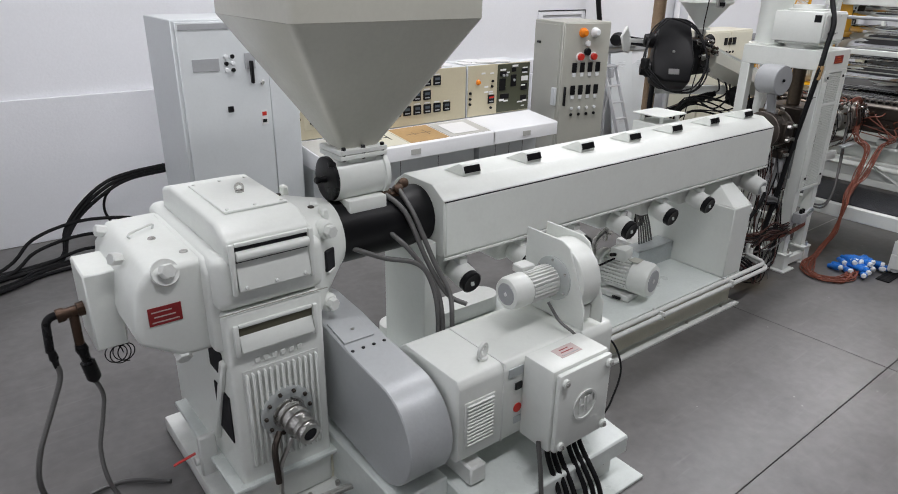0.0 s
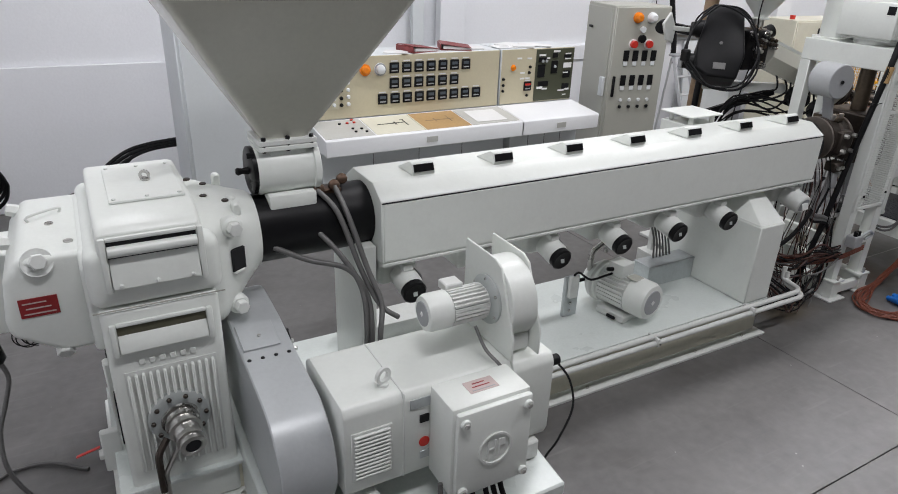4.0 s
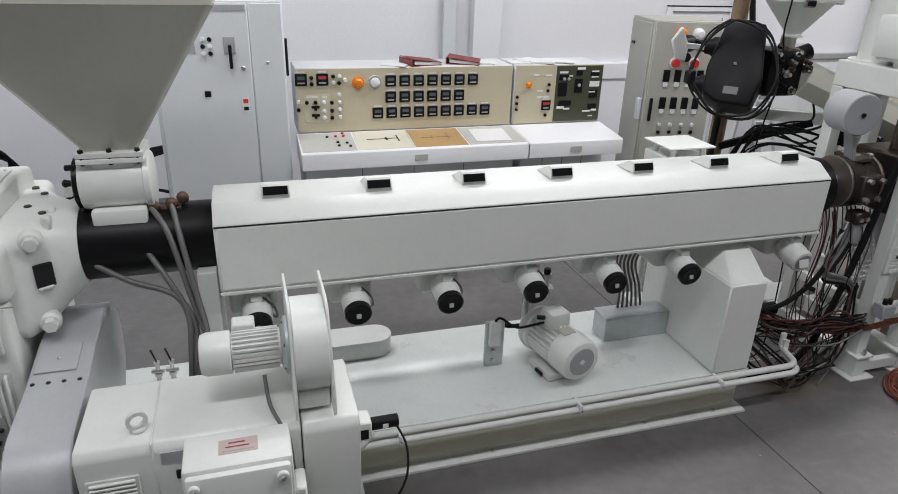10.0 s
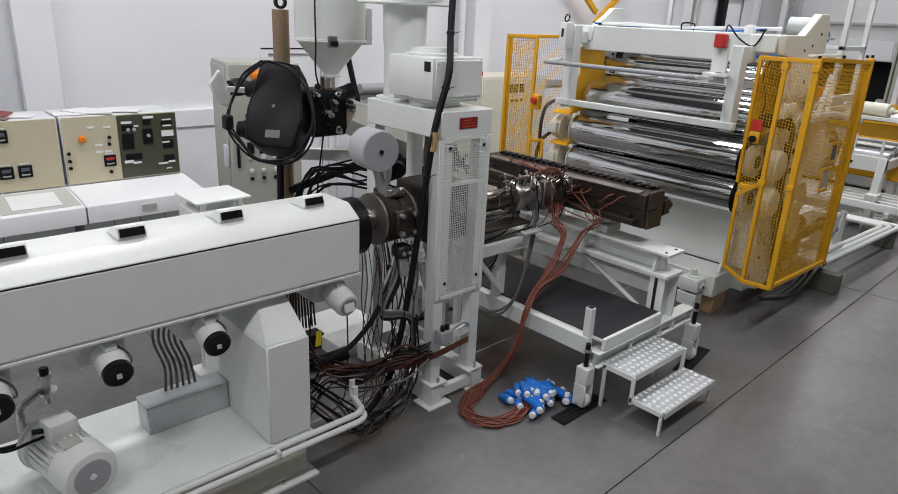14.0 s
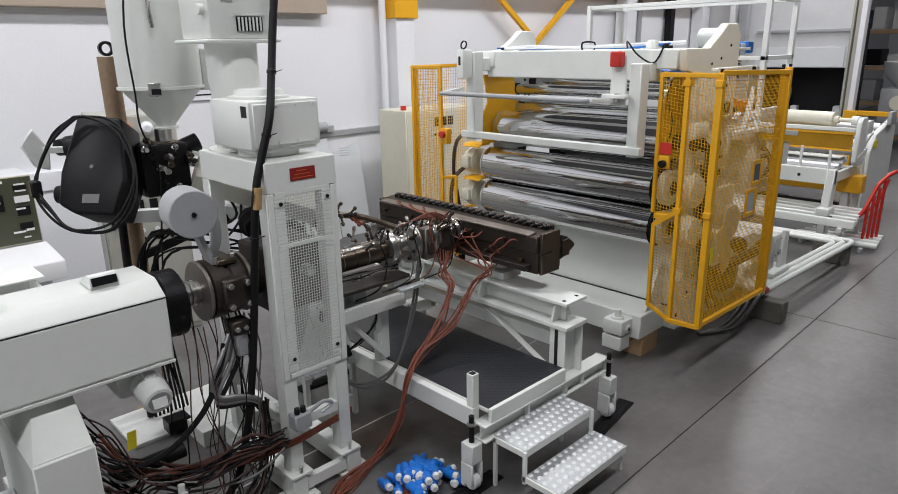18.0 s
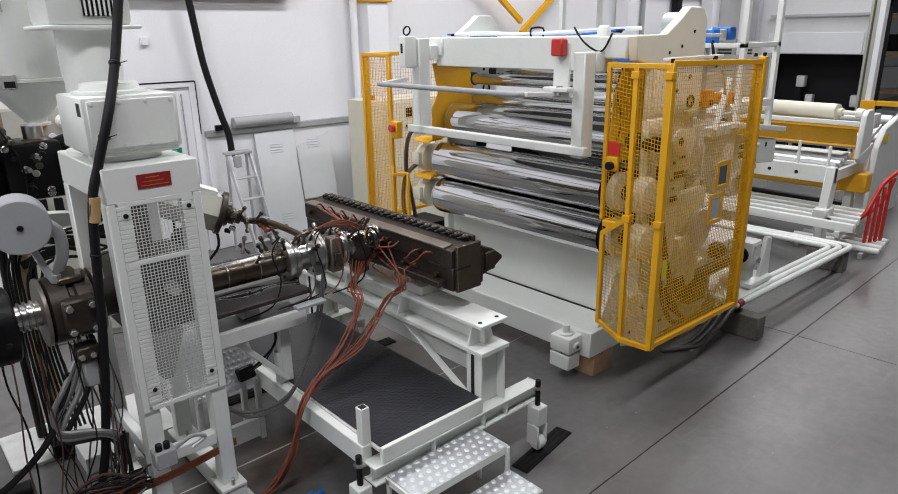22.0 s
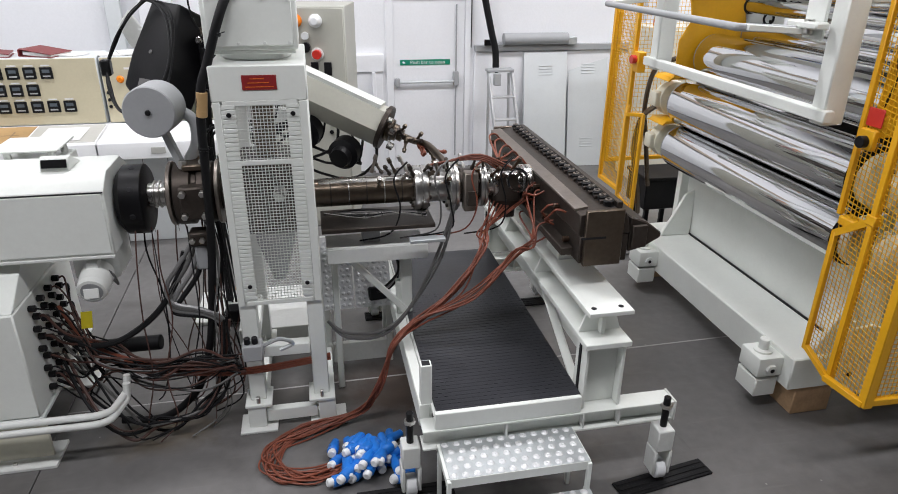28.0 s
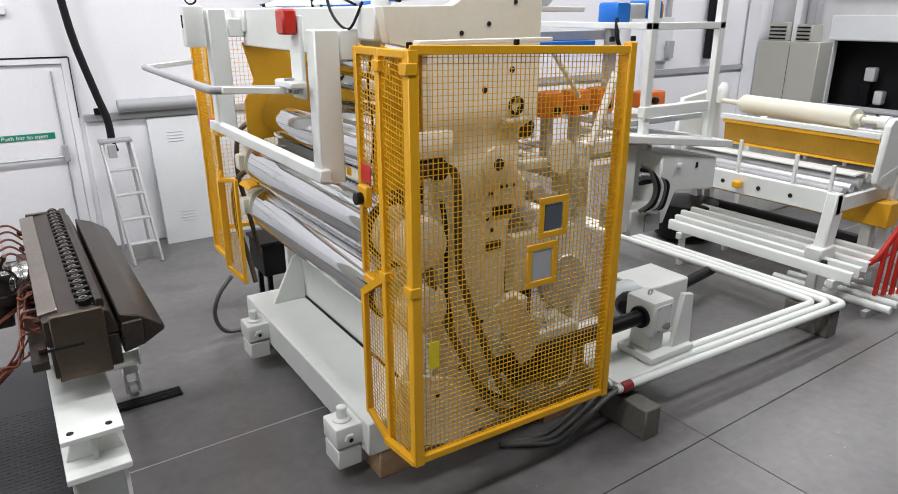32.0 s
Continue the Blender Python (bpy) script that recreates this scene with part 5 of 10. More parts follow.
for i in range(2):
    for k in range(3):
        x, z = 2.04 + 0.055 * i, 1.86 + 0.055 * k
        part("push_button", cyl((x, 5.6445, z), (x, 5.628, z), 0.018, 12), M_PLASTIC if (i + k) % 2 else M_WHITEPLASTIC, td)
part("rotary_plate", box(2.20, 2.29, 5.636, 5.6445, 1.86, 1.99, 0.003), M_GREYROLL, td)
part("rotary_handle", box(2.235, 2.262, 5.60, 5.636, 1.74, 1.93, 0.006), M_PLASTIC, td, "black rotary switch handle")
part("lock", cyl((2.34, 5.6445, 1.74), (2.34, 5.625, 1.74), 0.018, 10), M_STEEL, td)
part("black_plug", box(2.015, 2.065, 5.634, 5.6445, 1.51, 1.56, 0.004), M_PLASTIC, td)
part("warning_sticker", box(2.305, 2.365, 5.642, 5.6445, 1.37, 1.50, 0), M_PAPER, td, "small white sticker with red bars")
part("sticker_bar", box(2.315, 2.355, 5.6405, 5.6419, 1.45, 1.485, 0), M_RED, td)
part("sticker_bar", box(2.315, 2.355, 5.6405, 5.6419, 1.39, 1.42, 0), M_PLASTIC, td)
part("cabinet_handle", box(2.690, 2.712, 5.70, 5.74, 1.66, 1.97, 0.006), M_PLASTIC, tc)
part("lock", cyl((2.54, 5.6495, 1.78), (2.54, 5.638, 1.78), 0.012, 10), M_STEEL, tc)

# ---- standing operator cabinet, turned a little ----
oc = thing("operator_cabinet", (6.37, 5.75, 0), "stone-grey operator cabinet with lamps, emergency stops and rows of switches", "cabinet")
R_OC = Matrix.Translation((6.35, 5.87, 0)) @ Euler((0, 0, radians(-12))).to_matrix().to_4x4()
def ocpart(name, bm, material, parent=None, label=""):
    bmesh.ops.transform(bm, matrix=R_OC, verts=bm.verts)
    return part(name, bm, material, parent or oc, label)


ocpart("body", box(0.0, 0.72, 0.02, 0.66, 0.0, 2.115, 0.008), M_GREYCAB)
od = ocpart("front_door", box(0.012, 0.708, 0.0, 0.019, 0.06, 2.10, 0.005), M_GREYCAB)
ocpart("side_door", box(-0.012, -0.001, 0.06, 0.64, 0.08, 2.08, 0.004), M_GREYCAB)
ocpart("side_handle", box(-0.03, -0.012, 0.48, 0.56, 1.83, 1.86, 0.005), M_PLASTIC)
ocpart("side_lock", box(-0.05, -0.012, 0.05, 0.13, 1.10, 1.32, 0.006), M_CABINET, None, "pale lock box")
ocpart("door_handle", box(0.05, 0.08, -0.03, -0.001, 1.10, 1.34, 0.006), M_PLASTIC, od)
for x, m in ((0.28, M_LAMPORANGE), (0.46, M_WHITEPLASTIC)):
    ocpart("lamp", lathe((x, 0, 1.99), (0, -1, 0), [(0, 0.06), (0.015, 0.06), (0.02, 0.05), (0.06, 0.045), (0.075, 0.03)], 22), m, od)
ocpart("push_button", cyl((0.36, 0, 1.86), (0.36, -0.03, 1.86), 0.035, 16), M_WHITEPLASTIC, od)
ocpart("push_button", cyl((0.36, 0, 1.76), (0.36, -0.04, 1.76), 0.045, 16), M_PLASTIC, od)
for x in (0.26, 0.46):
    ocpart("stop_button", cyl((x, 0, 1.70), (x, -0.05, 1.70), 0.042, 18), M_RED, od, "red mushroom stop button")
    ocpart("button_ring", cyl((x, 0, 1.70), (x, -0.012, 1.70), 0.058, 18), M_PAPER, od)
for r, z in enumerate((1.58, 1.50, 1.30, 1.22)):
    for k in range(4):
        x = 0.19 + 0.12 * k
        if r % 2 == 0:
            ocpart("meter", box(x - 0.035, x + 0.035, -0.015, -0.0005, z - 0.07, z + 0.05, 0.004), M_PLASTIC, od)
        else:
            ocpart("switch", box(x - 0.026, x + 0.026, -0.012, -0.0005, z - 0.045, z + 0.005, 0.004), M_WHITEPLASTIC, od)
for r, z in enumerate((1.06, 0.98)):
    for k in range(4):
        x = 0.19 + 0.12 * k
        ocpart("switch", cyl((x, 0, z), (x, -0.02, z), 0.02, 12), M_PLASTIC if r else M_WHITEPLASTIC, od)

# ---- white box behind the extruder ----
wb = thing("junction_box", (5.15, 3.5, 1.2), "small white junction box with a raised lid plate", "junction box")
part("stand", box(5.02, 5.07, 3.60, 3.65, 0.311, 1.2, 0.004), M_WHITE2, wb)
part("stand_foot", box(4.96, 5.13, 3.41, 3.70, 0.0, 0.31, 0.004), M_WHITE2, wb)
part("box_body", box(4.97, 5.30, 3.36, 3.68, 1.2, 1.455, 0.006), M_WHITE, wb)
for x in (5.02, 5.25):
    for y in (3.42, 3.62):
        part("spacer", cyl((x, y, 1.455), (x, y, 1.52), 0.02, 10), M_WHITE2, wb)
part("lid_plate", box(4.95, 5.30, 3.36, 3.68, 1.52, 1.533, 0.004), M_WHITE, wb, "white lid plate")

# ---- small side extruder on its post ----
ce = thing("side_extruder", (6.1, 4.3, 0), "small inclined side extruder with a black motor on a brown post", "extruder")
part("post", cyl((6.10, 4.36, 0.02), (6.10, 4.36, 2.62), 0.062, 20), M_BROWNPOST, ce, "brown steel post")
part("post_base", cyl((6.10, 4.36, 0.0), (6.10, 4.36, 0.02), 0.2, 20), M_BROWNPOST, ce)
part("lifting_eye", ring((6.10, 4.34, 2.67), (0, 1, 0), 0.03, 0.048, 0.03, 20), M_PLASTIC, ce)
S_TL, S_U, S_W, S_N = V((5.77, 4.10, 2.28)), V((0.725, -0.688, -0.013)), V((-0.315, -0.315, -0.895)), V((0.612, 0.653, -0.445))


def on_slab(a, b, c=0.0):
    """A point on the leaning motor: a across, b down, c behind its front face."""
    return S_TL + S_U * a + S_W * b + S_N * c


sl_ = bmesh.new()
out = [(0.02, 0.0), (0.29, 0.015), (0.345, 0.42), (0.30, 0.63), (0.06, 0.62), (-0.045, 0.56), (-0.05, 0.36)]
fr_ = [sl_.verts.new(on_slab(a, b)) for a, b in out]
bk_ = [sl_.verts.new(on_slab(a, b, 0.27)) for a, b in out]
sl_.faces.new(fr_)
sl_.faces.new(bk_[::-1])
for k in range(len(out)):
    j = (k + 1) % len(out)
    sl_.faces.new((fr_[k], bk_[k], bk_[j], fr_[j]))
bmesh.ops.bevel(sl_, geom=sl_.edges[:], offset=0.022, segments=3, affect="EDGES", profile=0.5)
part("drive_motor", sl_, M_BLACK, ce, "black slab-shaped drive motor")
for a, b in ((-0.05, 0.16), (-0.08, 0.46)):
    part("motor_end", lathe(on_slab(a + 0.08, b, 0.16), -S_U, [(0, 0.075), (0.08, 0.075), (0.10, 0.06), (0.14, 0.055), (0.145, 0.03)], 20), M_BLACK, ce)
part("motor_end", lathe((5.93, 4.70, 2.03), (-1, -0.5, 0), [(0, 0.07), (0.08, 0.07), (0.10, 0.06), (0.16, 0.055), (0.165, 0.03)], 20), M_BLACK, ce)
part("motor_arm", beam((5.95, 4.68, 2.03), (6.08, 4.40, 2.0), 0.07, 0.07), M_BLACK, ce)
part("belt_plate", prism([(5.50, 2.10), (5.58, 2.20), (5.66, 2.06), (5.645, 1.93), (5.56, 1.96)], "y", 4.32, 4.35, 0.008), M_WHITE2, ce, "white belt plate")
part("plate_stay", beam((5.62, 4.335, 2.06), (6.06, 4.36, 2.02), 0.04, 0.04), M_WHITE2, ce)
bm = bmesh.new()
lo_ = [bm.verts.new(on_slab(a, b, c)) for c in (-0.004, 0.004) for a, b in ((0.10, 0.50), (0.20, 0.50), (0.20, 0.555), (0.10, 0.555))]
for f in ((0, 1, 2, 3), (7, 6, 5, 4), (0, 4, 5, 1), (1, 5, 6, 2), (2, 6, 7, 3), (3, 7, 4, 0)):
    bm.faces.new([lo_[i] for i in f])
part("data_plate", bm, M_GREYCABLE, ce)
part("screw", cyl(on_slab(0.14, 0.33, 0.002), on_slab(0.14, 0.33, -0.008), 0.014, 12), M_GREYCABLE, ce)
loop = [(5.749, 4.024, 2.274), (5.637, 4.064, 2.179), (5.543, 4.057, 2.041), (5.469, 4.014, 1.875), (5.492, 3.906, 1.747), (5.563, 3.766, 1.639), (5.729, 3.614, 1.644), (5.86, 3.581, 1.777), (5.932, 3.633, 1.952), (5.943, 3.758, 2.152), (5.896, 3.87, 2.25), (5.80, 3.98, 2.285)]
for k in range(3):
    c = V((5.72, 3.84, 1.97))
    g_ = 1.0 - 0.035 * k
    pts = [c + (V(p) - c) * (g_ + 0.03 * math.sin(2.1 * i + 1.7 * k)) - S_N * 0.008 * k for i, p in enumerate(loop)]
    part("cable_loop", tube(pts + [pts[0]], 0.008, 7, 5), M_RUBBER, ce, "black cable hung in a loop")
part("cable_clip", box(5.44, 5.50, 3.96, 4.03, 1.83, 1.93, 0.01), M_PLASTIC, ce)
part("gear_block", box(6.05, 6.36, 3.86, 4.14, 1.74, 2.08, 0.03, 2), M_BLACK, ce)
part("feed_neck", cyl((6.24, 3.95, 2.08), (6.24, 3.95, 2.17), 0.055, 18), M_STEEL, ce)
part("feed_valve", box(6.17, 6.31, 3.88, 4.02, 2.02, 2.09, 0.01), M_BROWNSTEEL, ce)
part("side_motor", cyl((6.36, 3.98, 2.02), (6.47, 3.96, 2.06), 0.06, 18), M_BLACK, ce)
random.seed(12)
for k in range(16):
    q = V((6.06 + 0.30 * random.random(), 3.86, 1.76 + 0.36 * random.random()))
    part("gear_fitting", lathe(q, (random.uniform(-0.3, 0.3), -1, random.uniform(-0.4, 0.4)), [(0, 0.02), (0.02, 0.022), (0.025, 0.012), (0.05, 0.012), (0.055, 0.018), (0.07, 0.014)], 8), random.choice((M_DIE, M_STEEL, M_BLACK, M_BROWNSTEEL)), ce)
# inclined barrel cover to the nozzle
A, Bp = V((6.40, 3.92, 1.86)), V((7.22, 3.60, 1.50))
ax = (Bp - A).normalized()
part("barrel_cover", lathe(A, ax, [(0, 0.125), (0.01, 0.135), (0.86, 0.135), (0.87, 0.128)], 6), M_HOPPER, ce, "pale six-sided barrel cover")
part("cover_rail", beam(A + V((0, 0, 0.14)), A + ax * 0.88 + V((0, 0, 0.14)), 0.12, 0.02), M_WHITE, ce)
part("end_flange", cyl(A + ax * 0.872, A + ax * 0.905, 0.145, 24), M_DIE, ce, "dark bolted end flange")
for i in range(8):
    o = V((0, math.cos(i * math.pi / 4), math.sin(i * math.pi / 4))) * 0.115
    part("flange_bolt", cyl(A + ax * 0.90 + o, A + ax * 0.94 + o, 0.017, 6), M_STEEL if i % 2 else M_DIE, ce)
for s, r in ((0.906, 0.075), (0.945, 0.055), (0.985, 0.042)):
    part("nozzle_flange", cyl(A + ax * s, A + ax * (s + 0.035), r, 20), M_BROWNSTEEL, ce)
part("nozzle_pipe", tube([A + ax * 0.98, A + ax * 1.08, (7.42, 3.46, 1.44), (7.46, 3.25, 1.42), (7.48, 3.08, 1.40)], 0.022, 12, 6), M_BROWNSTEEL, ce)
for k in range(12):
    q = A + ax * (0.93 + 0.028 * k) + V((0, -0.03, 0.0))
    part("nozzle_fitting", lathe(q, (random.uniform(-0.5, 0.5), -0.6, random.uniform(-0.8, 1.0)), [(0, 0.014), (0.03, 0.016), (0.035, 0.009), (0.075, 0.009), (0.08, 0.015), (0.10, 0.012)], 8), random.choice((M_DIE, M_STEEL, M_BROWNSTEEL, M_CABLE)), ce)
for s, z in ((0.35, -0.22), (0.62, -0.24)):
    q = A + ax * s + V((0, -0.05, z))
    part("fan_motor", lathe(q, (-0.35, -0.75, -0.1), [(0, 0.07), (0.02, 0.10), (0.11, 0.10), (0.13, 0.07), (0.18, 0.06)], 22), M_BLACK, ce, "black blower")
part("support_arm", beam((6.10, 4.3, 1.55), (6.7, 3.85, 1.55), 0.08, 0.08), M_WHITE2, ce)
part("brace", beam((6.10, 4.3, 1.25), (6.6, 3.9, 1.52), 0.05, 0.05), M_BLACK, ce)
random.seed(11)
for k in range(9):
    s = 0.1 + 0.09 * k
    q = A + ax * s + V((0, -0.05, -0.1))
    part("cable", tube([q, q + V((random.uniform(-0.08, 0.08), -0.05, -0.15)), q + V((-0.2 + random.uniform(-0.1, 0.1), 0.0, -0.22 + random.uniform(-0.05, 0.05))), V((6.0 + 0.03 * k, 3.9, 1.45 + random.uniform(-0.1, 0.1))), V((5.98 + 0.02 * k, 4.1, 1.0)), V((6.0 + 0.03 * k, 4.2, 0.05))], 0.007 + 0.003 * random.random(), 6, 5), M_RUBBER, ce)
part("cable_trunk", tube([(5.98, 4.24, 0.05), (5.98, 4.25, 0.9), (6.0, 4.26, 1.6), (6.0, 4.26, 1.8)], 0.028, 10), M_RUBBER, ce)

# side extruder hopper
h2 = thing("dryer_hopper", (6.27, 3.95, 2.17), "white round hopper with a spring clip over the side extruder", "hopper")
part("cone", lathe((6.27, 3.95, 2.165), (0, 0, 1), [(0, 0.075), (0.012, 0.075), (0.014, 0.055), (0.03, 0.06), (0.245, 0.235), (0.25, 0.245)], 40), M_WHITE, h2)
part("belt_ring", lathe((6.27, 3.95, 2.415), (0, 0, 1), [(0, 0.245), (0.004, 0.262), (0.02, 0.262), (0.024, 0.25)], 40), M_WHITE, h2)
part("shell", lathe((6.27, 3.95, 2.44), (0, 0, 1), [(0, 0.25), (0.01, 0.252), (0.95, 0.252), (0.96, 0.24)], 40), M_WHITE, h2, "straight white hopper shell")
part("clip", box(6.10, 6.17, 3.695, 3.735, 2.385, 2.465, 0.005, rot=(0, 0, -30)), M_STEEL, h2, "bright spring clip")
part("clip_shadow", box(6.108, 6.162, 3.688, 3.698, 2.395, 2.43, 0.002, rot=(0, 0, -30)), M_PLASTIC, h2)
part("hook", tube([(6.16, 3.71, 2.95), (6.155, 3.69, 2.85), (6.16, 3.69, 2.78)], 0.012, 8), M_STEEL, h2)
part("sensor_box", box(6.49, 6.55, 3.82, 3.92, 2.40, 2.66, 0.006), M_WHITE, h2, "white controller box with black knobs")
for z in (2.45, 2.53, 2.61):
    part("knob", cyl((6.552, 3.87, z), (6.575, 3.87, z), 0.018, 10), M_PLASTIC, h2)
part("cable", tube([(6.1, 3.75, 3.3), (6.02, 3.74, 2.8), (6.04, 3.78, 2.4), (6.05, 3.8, 2.2), (6.14, 3.84, 1.9), (6.1, 3.9, 1.3), (6.0, 3.9, 0.1)], 0.006, 6), M_RUBBER, h2)

# ---- door, notice, wall fittings ----
door = thing("door_1", (8.15, 7.6, 0), "white fire exit door with a push bar and a green notice", "door")
door["kind"] = "structure"
part("door_leaf", box(DX0 + 0.02, DX1 - 0.02, 7.635, 7.68, 0.01, DZ - 0.02, 0.004), M_WALL, door)
fr = box(DX0 - 0.07, DX0 + 0.018, 7.605, 7.70, 0.0, DZ + 0.04, 0.004)
box(DX1 - 0.018, DX1 + 0.05, 7.605, 7.70, 0.0, DZ + 0.04, 0.004, bm=fr)
box(DX0 + 0.018, DX1 - 0.018, 7.605, 7.70, DZ - 0.018, DZ + 0.04, 0.004, bm=fr)
part("door_frame", fr, M_WALL, door)
part("top_edge", box(DX0 - 0.07, DX1 + 0.05, 7.600, 7.72, DZ + 0.041, DZ + 0.055, 0.001), M_PLASTIC, door, "dark drip edge")
part("side_edge", box(DX1 + 0.051, DX1 + 0.06, 7.603, 7.628, 1.5, DZ + 0.05, 0.001), M_PLASTIC, door)
nt_ = part("door_notice", box(7.80, 8.42, 7.629, 7.6345, 1.30, 1.365, 0), M_SIGN, door, "green notice with white letters")
lettering("Push bar to open", 0.062, (8.14, 7.6275, 1.331), (90, 0, 0), M_PAPER, nt_)
part("tick", box(7.83, 7.86, 7.6275, 7.6288, 1.32, 1.345, 0, rot=(0, 35, 0)), M_PAPER, nt_)
part("push_bar", cyl((7.76, 7.59, 1.10), (8.5, 7.59, 1.10), 0.014, 12), M_GALV, door, "push bar")
part("latch_box", box(8.46, 8.52, 7.57, 7.634, 1.05, 1.22, 0.006), M_GREYROLL, door)
part("latch_box", box(7.74, 7.79, 7.57, 7.634, 1.05, 1.15, 0.006), M_GREYROLL, door)
part("latch_rod", cyl((8.49, 7.61, 0.15), (8.49, 7.61, 2.0), 0.009, 8), M_GREYROLL, door)
structure("trim", box(6.0, 7.60, 7.56, 7.628, 1.24, 1.44, 0.006), M_WALL, "white boxed-in wall duct beside the door", "duct")
b = box(7.45, 7.49, 7.5, 7.62, 0.0, 1.239, 0.004)
structure("trim", b, M_WALL, "white wall upright", "duct")
structure("trim", box(8.72, 12.2, 7.55, 7.628, 1.455, 1.53, 0.004), M_GREYROLL, "dark grey cable trunking along the wall", "trunking")
rb = thing("blind_roll", (9.5, 7.5, 1.53), "rolled grey tube lying on the wall trunking", "tube")
part("roll", cyl((9.06, 7.52, 1.605), (9.88, 7.52, 1.605), 0.07, 24), M_GREYROLL, rb)
part("roll_bracket", box(9.885, 10.0, 7.49, 7.56, 1.53, 1.62, 0.006), M_GALV, rb)
part("roll_bracket", box(8.82, 8.93, 7.5, 7.54, 1.53, 1.60, 0.004), M_PLASTIC, rb)
tagged(part("wall_box", box(8.12, 8.2, 7.585, 7.629, 2.56, 2.65, 0.006), M_WHITEPLASTIC), "small white box on the wall above the door", "box")
hc = thing("hanging_cable", (8.85, 7.4, 1.3), "thick black cable hanging down the wall", "cable")
part("cable", tube([(8.55, 7.42, 4.6), (8.60, 7.42, 3.6), (8.68, 7.42, 2.8), (8.74, 7.42, 2.3), (8.86, 7.40, 1.75), (8.92, 7.38, 1.5), (8.93, 7.36, 1.28)], 0.04, 10, 8), M_RUBBER, hc)
part("cable_tail", tube([(8.93, 7.36, 1.28), (8.95, 7.35, 1.2), (8.97, 7.4, 1.15)], 0.02, 8), M_RUBBER, hc)

ld = thing("step_ladder", (9.05, 7.0, 0), "aluminium step ladder leaning open by the wall", "ladder")
for x0, x1 in ((8.80, 8.885), (9.06, 9.165)):
    part("front_rail", beam((x1, 6.78, 0.0), (x0 + (0.0 if x0 < 9 else 0.03), 7.22, 1.27), 0.025, 0.055), M_ALU, ld)
    part("back_rail", beam((x1 - 0.01, 7.44, 0.0), (x0 + (0.02 if x0 < 9 else 0.01), 7.27, 1.24), 0.022, 0.03), M_ALU, ld)
for k in range(4):
    t = (k + 0.9) / 5
    y, z = 6.78 + 0.44 * t, 1.27 * t
    part("tread", box(8.885 - 0.075 * t, 9.16 - 0.075 * t, y - 0.04, y + 0.05, z - 0.02, z, 0.003), M_ALU, ld)
part("top_cap", box(8.78, 9.11, 7.17, 7.31, 1.265, 1.30, 0.008), M_GREYROLL, ld)
part("tool_box", box(8.85, 8.93, 7.1, 7.17, 1.12, 1.26, 0.006), M_GREYROLL, ld)

def louvre_panel(x, w_, tilt, a, y=7.32):
    d = thing("cabinet_door", (x, y, 0), "white louvred steel cabinet door leaning against the wall", "panel", "leaning doors")
    m = (-tilt, 0, a)
    pv = (x, y, 0)
    part("sheet", box(x - w_ / 2, x + w_ / 2, y, y + 0.03, 0.0, 1.46, 0.004, rot=m, piv=pv), M_CABINET, d)
    for zz in (1.18, 0.25):
        for k in range(4):
            part("louvre", box(x - 0.09, x + 0.09, y - 0.008, y - 0.0005, zz + 0.035 * k, zz + 0.035 * k + 0.012, 0.003, rot=m, piv=pv), M_CABINET, d)


louvre_panel(9.62, 0.56, 9, 0)
louvre_panel(10.2, 0.52, 10, -3, 7.36)

# cables and clutter along the wall by the gearbox
wc = thing("floor_cables", (0.6, 7.0, 0), "bundle of thick black cables looping down to the floor", "cable")
random.seed(21)
for k in range(3):
    o = 0.03 * k
    part("cable", tube([(1.80, 7.08, 0.76 - o), (1.45, 7.08, 0.73 - o), (1.2, 7.08 - o, 0.66 - 1.2 * o), (0.95, 7.06, 0.48 - 1.5 * o), (0.78, 7.02 - o, 0.27 - o), (0.72, 6.96 - o, 0.06), (0.55, 6.9 - 2 * o, 0.025), (-0.2, 6.75 - 2 * o, 0.025), (-1.2, 6.4 - 3 * o, 0.025)], 0.019, 8, 7), M_RUBBER, wc)
part("cable", tube([(1.30, 7.1, 0.62), (1.20, 7.1, 0.52), (1.17, 7.1, 0.38), (1.22, 7.08, 0.24), (1.32, 7.05, 0.12), (1.5, 7.0, 0.03)], 0.013, 8, 7), M_RUBBER, wc)
for k, (a0, a1, a2) in enumerate(((0.30, 0.34, 0.26), (0.16, 0.22, 0.16), (0.03, 0.10, 0.03), (0.03, 0.04, 0.025), (0.06, 0.05, 0.03), (0.02, 0.02, 0.022))):
    y = 7.05 - 0.07 * k
    part("cable", tube([(1.62, y, a0 * 0.6 + 0.02), (1.3, y + random.uniform(-0.03, 0.03), a0), (0.9, y - 0.03, a1), (0.5, y - 0.08, a2), (0.1, y - 0.25 + random.uniform(-0.1, 0.1), 0.03), (-1.2, y - 0.7 + random.uniform(-0.15, 0.15), 0.024)], 0.017, 8, 6), M_RUBBER, wc)
